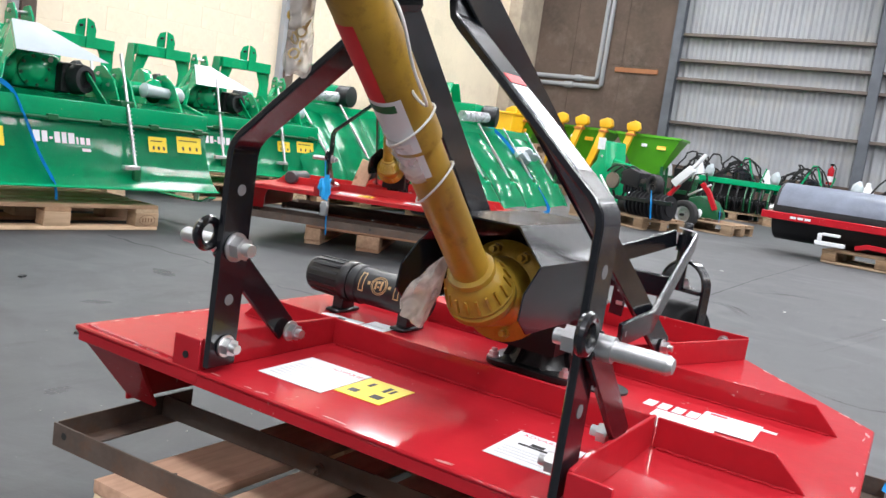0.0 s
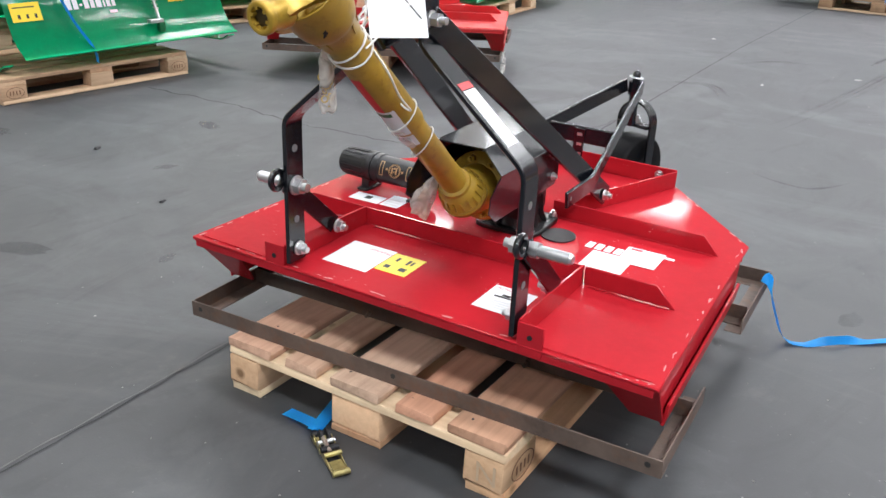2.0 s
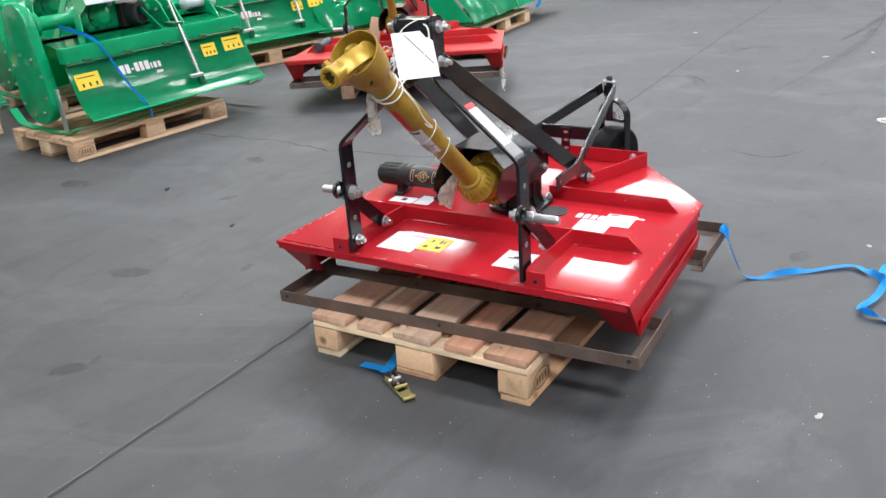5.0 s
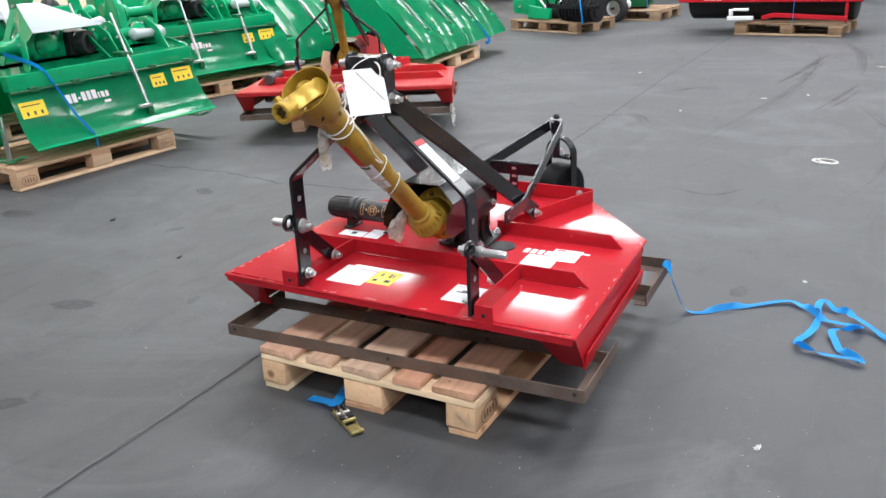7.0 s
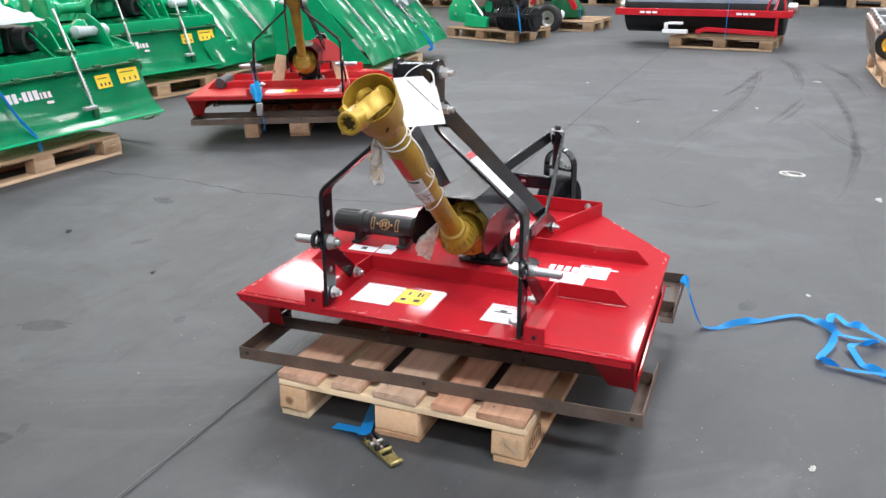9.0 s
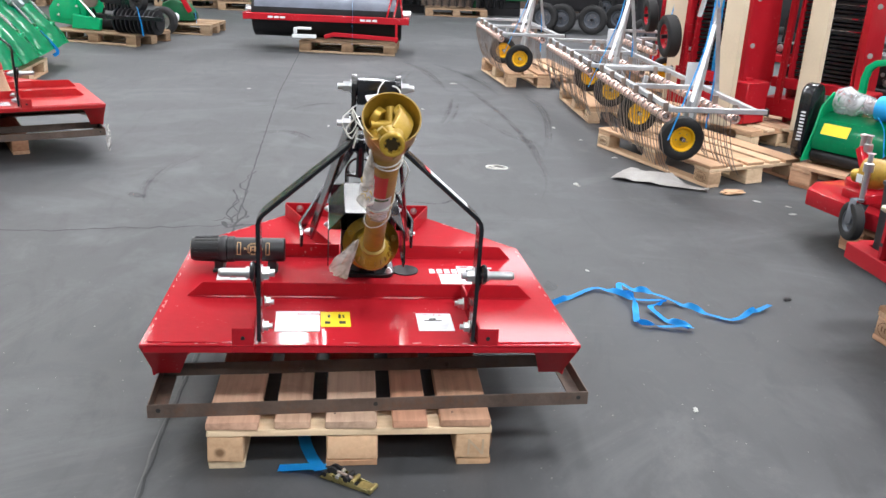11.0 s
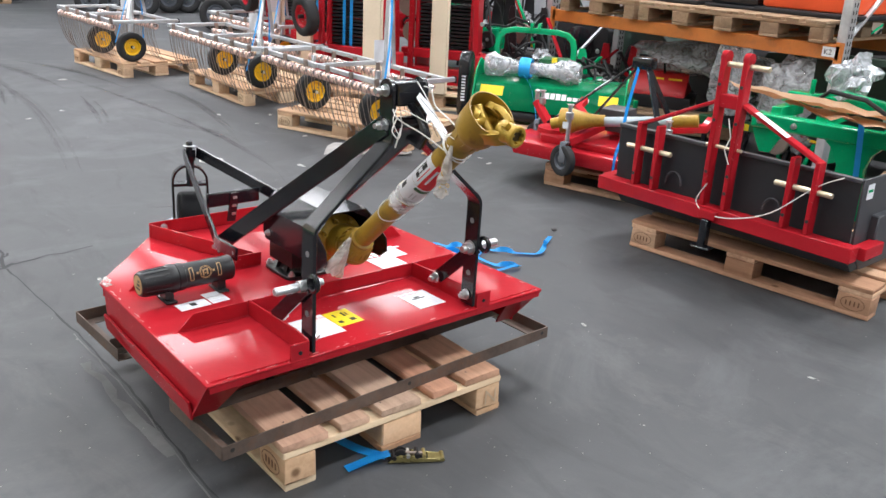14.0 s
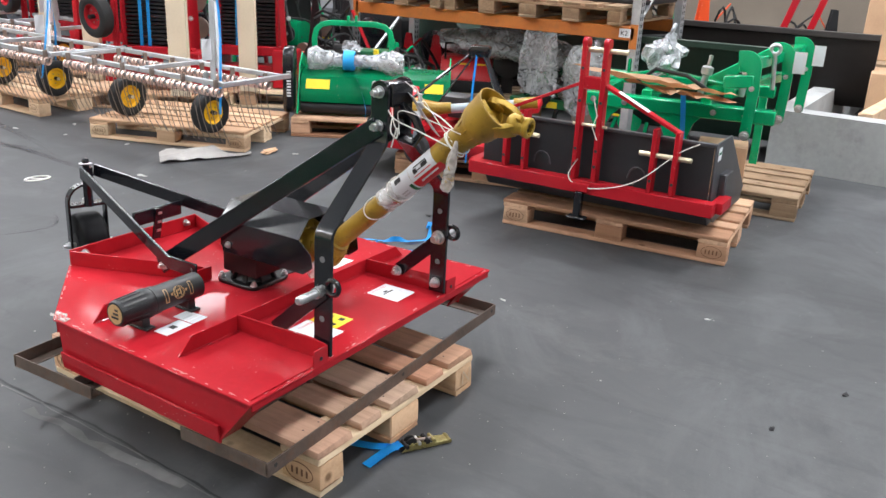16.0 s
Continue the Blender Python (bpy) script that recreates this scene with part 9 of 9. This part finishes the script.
def seed_tiller(m):
    """A green tiller with an engine and a black ring roller beside it; local x along the pallet's front edge."""
    t = thing("tiller_with_roller", "green tiller with a black engine and ring roller on a pallet", "tiller", m)
    part("housing", upright_prism([(-0.78, 0.20), (-0.30, 0.16), (-0.24, 0.34), (-0.28, 0.60), (-0.34, 0.72), (-0.38, 1.0), (-0.45, 1.0), (-0.50, 0.74), (-0.62, 0.60), (-0.80, 0.36)], 0.22, 0.40).bevel(0.03, 2), GREEN, t, "pointed green housing")
    part("side_cover", upright_prism([(-0.66, 0.26), (-0.36, 0.24), (-0.32, 0.36), (-0.38, 0.56), (-0.52, 0.56), (-0.68, 0.40)], 0.20, 0.02).bevel(0.008, 2), GREEN, t)
    for x, z in ((-0.63, 0.30), (-0.40, 0.28), (-0.36, 0.42), (-0.45, 0.53), (-0.62, 0.42), (-0.41, 0.80), (-0.42, 0.92)):
        part("case_bolt", Shape().bolt((x, 0.20 if z < 0.6 else 0.22, z), (0, -1, 0), 0.013, 0.018), ZINC, t)
    part("tag", Shape().box(-0.50, -0.38, 0.212, 0.215, 0.88, 1.03), WHITE, t, "white tag")
    part("flap", upright_prism([(-0.36, 0.16), (0.04, 0.16), (0.06, 0.30), (-0.33, 0.34)], 0.06, 0.06).bevel(0.01), GREEN, t, "green rear flap")
    part("rotor_shaft", Shape().cyl((-0.30, 0.36, 0.24), (0.30, 0.36, 0.24), 0.10, seg=18), BLACK_DULL, t)
    for k in range(6):
        a = k * 1.05
        part("tiller_blade", Shape().bar([(-0.22 + k * 0.07, 0.30, 0.26), (-0.22 + k * 0.07, 0.30 - 0.14 * math.cos(a), 0.30 + 0.12 * math.sin(a))], 0.035, 0.008, (1, 0, 0)), BLACK_DULL, t)
    part("gear_case", Shape().box(-0.24, -0.04, 0.22, 0.46, 0.56, 0.74).bevel(0.03, 2), GREEN_DARK, t)
    part("pulley", Shape().lathe([(0.03, 0), (0.10, 0.005), (0.09, 0.02), (0.10, 0.035), (0.03, 0.04)], (-0.14, 0.20, 0.52), (0, -1, 0), 22), TINE, t)
    part("drive_tube", Shape().cyl((-0.26, 0.30, 0.76), (0.05, 0.30, 0.70), 0.03), GREEN, t)
    part("rod", Shape().cyl((-0.26, 0.08, 0.56), (0.0, 0.04, 0.32), 0.014), ZINC, t, "bright adjusting rod")
    part("engine", Shape().box(0.10, 0.46, 0.10, 0.46, 0.40, 0.60).bevel(0.025, 2), BLACK, t, "black engine block")
    part("engine_cover", upright_prism([(0.06, 0.50), (0.34, 0.48), (0.36, 0.66), (0.20, 0.70), (0.08, 0.66)], 0.08, 0.24).bevel(0.02, 2), BLACK_DULL, t)
    for k in range(6):
        part("cooling_fin", Shape().box(0.14 + k * 0.05, 0.155 + k * 0.05, 0.085, 0.10, 0.41, 0.49), BLACK_DULL, t)
    wheel(t, (0.58, 0.10, 0.54), (0.3, 1, 0), 0.125, 0.10, BLACK_DULL, "small black tyre", "dark rim")
    part("wheel_arm", Shape().bar([(0.40, 0.20, 0.50), (0.58, 0.16, 0.54)], 0.05, 0.03, (0, 0, 1)), BLACK_DULL, t)
    tine_roll(t, 0.32, 0.86, 0.10, 0.30, 0.15)
    part("roller_end", Shape().lathe([(0.03, -0.03), (0.05, -0.02), (0.15, -0.012), (0.15, 0.012), (0.03, 0.02)], (0.30, 0.10, 0.30), (1, 0, 0), 26), BLACK, t, "black roller end disc")
    part("roller_bar", Shape().bar([(0.22, -0.04, 0.34), (0.98, -0.04, 0.36)], 0.05, 0.03, (0, 0, 1)).bevel(0.004), BLACK, t)
    for k in range(3):
        part("hose", Shape().tube([(-0.20 + 0.10 * k + 0.05 * i, 0.12 + 0.02 * k, 0.62 + 0.10 * math.sin(math.pi * i / 7)) for i in range(8)], 0.012, 6), RUBBER, t, "black hose")
    part("strap", ribbon([(0.62, 0.0, 0.48), (0.70, -0.07, 0.34), (0.72, -0.06, 0.15)], 0.03, (1, 0, 0)), BLUE, t, "blue tie-down strap")
    return t


ST = pose(-3.20, 9.11, 0, 0, 0, -19.5)
seed_tiller(ST)
pallet(at_edge(-3.79, 9.32, -2.66, 8.92, 1), "grey worn pallet under the tiller with roller", WOOD_OLD, marks=False)


def trailer_sprayer(m):
    t = thing("wheeled_machine", "dark green machine with black wheel and red arms", "farm machine", m)
    wheel(t, (-0.04, -0.42, 0.19), (0.25, 1, 0), 0.19, 0.13, ZINC, "black tyre", "silver rim")
    part("axle", Shape().bar([(-0.02, -0.36, 0.19), (0.04, 0.0, 0.24)], 0.05, 0.05, (0, 0, 1)), BLACK_DULL, t)
    part("cover", upright_prism([(-0.14, 0.17), (0.32, 0.17), (0.30, 0.26), (0.20, 0.40), (0.02, 0.46), (-0.12, 0.40)], -0.10, 0.40).bevel(0.03, 2), GREEN_DARK, t, "rounded dark green cover")
    part("red_arm", Shape().bar([(-0.40, -0.12, 0.36), (-0.26, -0.14, 0.56)], 0.08, 0.05, (0, 1, 0)).bevel(0.005), RED, t)
    part("red_arm", Shape().bar([(0.06, -0.16, 0.62), (0.16, -0.18, 0.52), (0.28, -0.18, 0.30)], 0.08, 0.06, (0, 1, 0)).bevel(0.005), RED, t)
    part("ram_sleeve", Shape().bar([(-0.32, -0.16, 0.56), (-0.10, -0.16, 0.80)], 0.12, 0.11, (0, 1, 0)).bevel(0.02, 2), WHITE, t, "white wrapped ram sleeve")
    part("ram_rod", Shape().bar([(-0.10, -0.16, 0.80), (0.04, -0.16, 1.0)], 0.05, 0.05, (0, 1, 0)).bevel(0.01), WHITE, t, "white wrapped rod")
    part("prop_bar", Shape().cyl((-0.10, -0.18, 0.44), (0.18, -0.18, 0.62), 0.015), ZINC, t)
    part("white_jug", crumple((0.07, 0.07, 0.12), 9, lumps=0.2), WHITE, t).matrix_basis = pose(0.10, -0.24, 0.23)
    part("chassis", Shape().box(-0.36, 0.34, -0.06, 0.02, 0.20, 0.28).bevel(0.006), BLACK_DULL, t)
    part("hose", Shape().tube([(-0.20, 0.05, 0.40), (-0.10, 0.0, 0.72), (0.04, 0.0, 0.76), (0.12, 0.05, 0.42)], 0.015, 6), RUBBER, t, "black hose")
    part("strap", ribbon([(0.34, -0.16, 0.34), (0.36, -0.18, 0.15)], 0.03, (1, 0, 0)), BLUE, t, "blue tie-down strap")
    return t


trailer_sprayer(pose(-2.56, 10.70, 0))
pallet(at_edge(-2.98, 10.50, -2.20, 10.40, 1) @ pose(0, 0, 0), "grey worn pallet beside the wheeled machine", WOOD_OLD, marks=False)


def spreader(m, label, tall=1.0, spouts=(0.0,)):
    """A lime hopper on legs with a yellow discharge spout."""
    p = thing("hopper_spreader", label, "spreader", m, "lime green spreaders by the end wall")
    z0, z1 = 0.62 * tall, 1.28 * tall
    lo, hi = 0.22, 0.58
    v = [Vector((x * r, y * r * 0.8, z)) for r, z in ((lo, z0), (hi, z1), (hi - 0.012, z1), (lo - 0.012, z0 + 0.01)) for x, y in ((-1, -1), (1, -1), (1, 1), (-1, 1))]
    f = []
    for k in range(3):
        f += [(k * 4 + i, k * 4 + (i + 1) % 4, k * 4 + 4 + (i + 1) % 4, k * 4 + 4 + i) for i in range(4)]
    f.append((12, 13, 14, 15))
    part("hopper", Shape()._faces(v, f), LIME, p, "lime green tapered hopper")
    part("hopper_rim", Shape().bar([(-hi, -hi * 0.8, z1), (hi, -hi * 0.8, z1), (hi, hi * 0.8, z1), (-hi, hi * 0.8, z1), (-hi, -hi * 0.8, z1)], 0.04, 0.04, (0, 0, 1)), LIME, p)
    for x in (-0.3, 0.3):
        for y in (-0.25, 0.25):
            part("leg", Shape().bar([(x * 1.1, y, 0.145), (x, y, z0 + 0.15)], 0.05, 0.05, (0, 1, 0)), GREEN_DARK, p)
    part("rotor_case", Shape().cyl((-0.28, -0.1, 0.42), (-0.28, 0.1, 0.42), 0.24, seg=24), BLACK_DULL, p)
    for dx in spouts:
        part("spout", Shape().bar([(-0.50 + dx, -0.70, 0.45), (-0.36 + dx, -0.70, 0.9), (-0.24 + dx, -0.66, 1.36 * tall)], 0.12, 0.12, (0, 1, 0)).bevel(0.02, 2), YELLOW, p, "yellow upright spout")
        part("spout_cap", Shape().prism([(-0.10, 0), (0.09, 0), (0.13, 0.05), (0.10, 0.16), (0.02, 0.19), (-0.12, 0.12)], 0.17, Matrix(((1, 0, 0, -0.23 + dx), (0, 0, 1, -0.75), (0, 1, 0, 1.32 * tall), (0, 0, 0, 1)))).bevel(0.02, 2), YELLOW, p, "hooked yellow spout cap")
        part("spout_clamp", Shape().box(-0.34 + dx, -0.18 + dx, -0.76, -0.59, 1.24 * tall, 1.28 * tall).bevel(0.004), ORANGE, p)
    part("warning_label", Shape().box(0.18, 0.34, -0.0015, 0.0, 0, 0.10, Matrix.Translation((0, -hi * 0.8 + 0.04, z1 - 0.22)) @ Matrix.Rotation(radians(-22), 4, "X")), YELLOW, p)
    part("white_label", Shape().box(-0.1, 0.0, -0.0015, 0.0, 0, 0.07, Matrix.Translation((0, -hi * 0.8 + 0.04, z1 - 0.20)) @ Matrix.Rotation(radians(-22), 4, "X")), WHITE, p)
    return p


for i, (x, y) in enumerate(((-4.70, 14.6), (-5.95, 14.3), (-7.15, 14.0), (-7.75, 12.9), (-7.9, 11.7))):
    sp = spreader(pose(x, y, 0, 0, 0, 8 - 3 * i), "lime green hopper spreader with yellow spouts", 1.0, ((0.0, -0.50), (0.0, 0.40), (0.62, 0.36), (0.0,), (0.0,))[i])
    if i == 1:
        part("hand_wheel", Shape().lathe([(0.03, -0.01), (0.20, -0.01), (0.21, 0.0), (0.20, 0.01), (0.03, 0.01)], (0.12, -0.72, 0.48), (0.2, -1, 0), 20), TINE, sp)
    pallet(pose(x, y, 0, 0, 0, 90), "pallet under a lime green spreader", WOOD_OLD, marks=False)


def green_toolbar(m, label, length=1.9, black=False):
    """A low green toolbar machine with rows of black tools under it."""
    g = thing("toolbar_machine", label, "cultivator", m, "low green machines by the end wall")
    part("beam", Shape().box(-length / 2, length / 2, 0.0, 0.12, 0.62, 0.72).bevel(0.01), GREEN, g)
    part("beam", Shape().box(-length / 2, length / 2, 0.4, 0.5, 0.55, 0.64).bevel(0.01), GREEN, g)
    n = int(length / 0.14)
    for i in range(n):
        x = -length / 2 + (i + 0.5) * length / n
        part("tool_leg", Shape().bar([(x, 0.05, 0.62), (x, -0.06, 0.42), (x, 0.0, 0.18)], 0.05, 0.02, (0, 1, 0)), BLACK_DULL if black or i % 2 else GREEN_DARK, g)
    part("tool_shaft", Shape().cyl((-length / 2, 0.1, 0.36), (length / 2, 0.1, 0.36), 0.05), BLACK_DULL, g)
    for i in range(n * 2):
        x = -length / 2 + (i + 0.5) * length / (n * 2)
        part("tool_disc", Shape().lathe([(0.02, -0.006), (0.13, -0.003), (0.13, 0.003), (0.02, 0.006)], (x, 0.1, 0.30), (1, 0, 0.1 * (-1) ** i), 14), BLACK_DULL, g)
    part("mast", Shape().bar([(0.2, 0.25, 0.68), (0.05, 0.3, 1.12), (-0.02, 0.3, 1.12), (-0.2, 0.25, 0.68)], 0.07, 0.03, (0, 1, 0)), BLACK_DULL if black else GREEN, g)
    part("hose", Shape().tube([(-0.4 + 0.1 * k, 0.2, 0.75 + 0.32 * math.sin(k * 0.55) * (1 if k < 6 else 0.6)) for k in range(10)], 0.014, 6), RUBBER, g, "looped black hose")
    part("hose", Shape().tube([(-0.2 + 0.09 * k, 0.24, 0.72 + 0.40 * math.sin(k * 0.5 + 0.2)) for k in range(8)], 0.014, 6), RUBBER, g)
    part("white_film", crumple((0.16, 0.14, 0.22), 13, lumps=0.3), WHITE_SHEET, g, "part wrapped in white film").matrix_basis = pose(-0.55, 0.05, 0.82)
    part("warning_label", Shape().box(0.5, 0.62, -0.002, 0.0, 0.63, 0.70), LABEL_YELLOW, g)
    return g


for x, y, a, L, blk, lab in ((-3.1, 14.9, 3, 1.6, False, "low green machine with looped hoses"), (-1.9, 14.6, 0, 1.9, False, "low green machine with a tool shaft"), (0.3, 15.2, -2, 1.6, True, "low green machine with black discs"), (1.95, 14.95, -4, 1.9, True, "low green machine with rows of black tools"), (-0.4, 12.9, 0, 1.5, False, "low green machine behind the roller")):
    mm = pose(x, y, 0, 0, 0, a)
    green_toolbar(mm, lab, L, blk)
    pallet(mm @ pose(0, 0.3, 0, 0, 0, 90), "grey pallet under a low green machine", WOOD_OLD, marks=False)
for x, y in ((4.3, 15.4), (5.2, 15.6), (6.2, 15.3), (3.6, 12.6), (5.0, 12.9), (6.4, 12.4), (4.6, 10.2), (6.0, 9.6)):
    t = thing("dark_implement", "dark wheeled implement parked at the back of the hall", "farm machine", pose(x, y, 0, 0, 0, -10), "dark implements at the back")
    part("body", Shape().box(-0.5, 0.5, 0.0, 0.7, 0.35, 0.9).bevel(0.06, 2), BLACK_DULL, t)
    for dx in (-0.42, -0.12, 0.40):
        wheel(t, (dx, -0.08, 0.24), (0.3, 1, 0), 0.24, 0.16, DARKMETAL, "black tyre", "dark grey rim")
    part("red_lamp", Shape().box(0.2, 0.32, -0.02, 0.0, 0.6, 0.72), RED, t)

solid("yellow_bin", Shape().box(-0.2, 0.2, -0.2, 0.2, 0, 0.42).box(-0.22, 0.22, -0.22, 0.22, 0.42, 0.46).bevel(0.01), YELLOW, "yellow plastic bin on a pallet stack", "bin", pose(-6.35, 12.0, 0.865))
for k in range(6):
    pallet(pose(-6.35, 12.0, 0.144 * k, 0, 0, 90), "pallet of a stack by the end wall", WOOD_OLD, marks=False)


def hose_rack(m, seed, label):
    """A dark hydraulic unit with a tangle of hoses springing out of its top."""
    r = random.Random(seed)
    h = thing("hydraulic_unit", label, "hydraulic unit", m, "dark units with hoses")
    part("tank", Shape().box(-0.4, 0.4, -0.2, 0.25, 0.15, 0.78).bevel(0.03, 2), BLACK_DULL, h)
    part("side_tank", Shape().lathe([(0.1, 0), (0.16, 0.02), (0.16, 0.3), (0.08, 0.36)], (0.22, -0.22, 0.55), (0, 0, 1), 20), BLACK, h)
    part("frame", Shape().box(-0.5, 0.5, -0.26, -0.2, 0.30, 0.38).bevel(0.006), GREEN_DARK, h)
    part("lever", Shape().bar([(0.45, -0.2, 0.40), (0.62, -0.2, 0.98)], 0.04, 0.02, (0, 1, 0)), GREEN, h)
    for k in range(9):
        u0, u1, hh = r.uniform(-0.4, 0.1), r.uniform(0.0, 0.6), r.uniform(0.12, 0.42)
        part("hose", Shape().tube([(u0 + (u1 - u0) * i / 9 + 0.03 * math.sin(i * 2.1 + k), -0.15 + 0.08 * math.sin(i * 0.8 + k), 0.74 + hh * math.sin(math.pi * i / 9)) for i in range(10)], 0.016, 6), RUBBER, h, "looped black hose")
    part("white_canister", Shape().lathe([(0.11, 0), (0.12, 0.03), (0.10, 0.18), (0.04, 0.30), (0.035, 0.34), (0.01, 0.35)], (-0.52, -0.3, 0.62), (0, 0, 1), 18), WHITE, h, "white cone-shaped canister")
    part("canister_shelf", Shape().box(-0.66, -0.4, -0.44, -0.16, 0.58, 0.62).bevel(0.004), GREEN_DARK, h)
    part("leg", Shape().box(-0.60, -0.54, -0.36, -0.24, 0.0, 0.58), GREEN_DARK, h)
    part("foot", Shape().box(-0.45, 0.45, -0.2, 0.25, 0.0, 0.15), BLACK_DULL, h)
    return h


for i, (x, y) in enumerate(((-4.1, 15.7), (-3.35, 15.3), (-2.3, 15.9), (0.9, 15.6), (-0.6, 15.9), (2.9, 15.7))):
    hose_rack(pose(x, y, 0, 0, 0, 3), 80 + i, "dark hydraulic unit with looped hoses by the end wall")

# fire extinguisher on the end wall
ex = thing("fire_extinguisher", "red fire extinguisher with white label on the end wall", "extinguisher", pose(-1.94, 16.905, 0.86) @ Matrix.Scale(0.66, 4))
part("cylinder", Shape().lathe([(0.07, 0), (0.085, 0.02), (0.085, 0.42), (0.06, 0.48), (0.03, 0.5), (0.03, 0.54)], (0, 0, 0), (0, 0, 1), 24), RED, ex)
part("label_band", Shape().lathe([(0.0862, 0.08), (0.0862, 0.24)], (0, 0, 0), (0, 0, 1), 24, False), WHITE, ex, "white label band")
part("valve", Shape().box(-0.05, 0.07, -0.02, 0.02, 0.54, 0.60).bevel(0.008), BLACK, ex)
part("hose", Shape().tube([(0.06, 0, 0.57), (0.12, 0, 0.5), (0.12, 0, 0.25), (0.10, 0, 0.1)], 0.014, 8), RUBBER, ex)
part("bracket", Shape().box(-0.05, 0.05, 0.08, 0.115, 0.2, 0.3), DARKMETAL, ex)

# pipe run and framed panel on the brown wall
pipe = thing("wall_pipes", "pale grey pipes run along the brown wall", "pipe", pose(0, 16.93, 0))
for dz, dx in ((0.0, 0.0), (0.16, -0.12)):
    part("pipe", Shape().tube([(-8.9, 0, 2.30 + dz), (-7.4, 0, 2.30 + dz), (-6.93 + dx, 0, 2.30 + dz), (-6.88 + dx, 0, 2.35 + dz), (-6.86 + dx, 0, 4.2), (-6.84 + dx, 0, 7.1)], 0.05, 12), CORRUGATED, pipe, "pale grey pipe")
part("pipe_joint", Shape().cyl((-7.75, 0, 2.30), (-7.55, 0, 2.30), 0.07), CORRUGATED, pipe)
part("pipe_joint", Shape().cyl((-7.5, 0, 2.46), (-7.35, 0, 2.46), 0.07), CORRUGATED, pipe)
solid("timber_batten", Shape().box(-6.62, -5.66, 16.94, 16.99, 2.66, 2.76).bevel(0.004), surface("orange_brown_timber", (0.30, 0.12, 0.05), 0.7, vary=0.2), "orange-brown timber batten on the wall", "batten", kind="structure")
for i in range(3):
    x = -8.85 + i * 1.18
    for j in range(4):
        z = 0.02 + j * 1.40
        solid("wall_panel", Shape().box(x, x + 1.174, 16.978 - 0.004 * ((i + j) % 2), 16.998, z, z + 1.394).bevel(0.002), BROWNWALL, "brown board sheet on the end wall", "wall board", kind="structure")
# posts on the west wall, with hanging film
for y in (4.9, 9.2):
    s = Shape().box(WEST, WEST + 0.14, y - 0.09, y + 0.09, 0, ROOF_Z)
    solid("wall_post", s, BROWNWALL, "dark brown post against the beige wall", "post", kind="structure", smooth=0)
    solid("wall_post_strip", Shape().box(WEST, WEST + 0.10, y - 0.18, y - 0.095, 0, ROOF_Z), CORRUGATED, "pale strip beside the dark post", "post", kind="structure", smooth=0)

# blocks of the beige wall, proud of their joints
BLK = Shape().box(-0.01, 0.003, -0.298, 0.298, -0.1485, 0.1485).bevel(0.002).mesh("block", BLOCK)
count = 0
for row in range(13):
    z = 0.75 + row * 0.30
    for col in range(22):
        y = 1.2 + col * 0.60 + (0.30 if row % 2 else 0)
        if y < 13.5 and count < 286:
            share("block", BLK, wall_west, pose(WEST, y, z, 0, 0, 0))
            count += 1

# grey concrete pier in the corner of the beige wall
solid("corner_pier", Shape().box(WEST + 0.002, WEST + 0.32, NORTH - 1.0, NORTH - 0.03, 0, ROOF_Z - 0.36).bevel(0.01), surface("dull_beige_render", (0.40, 0.34, 0.27), 0.9, vary=0.2, grime=(0.30, 0.25, 0.20), relief=0.4), "dull beige rendered pier in the hall's corner", "pier", kind="structure")
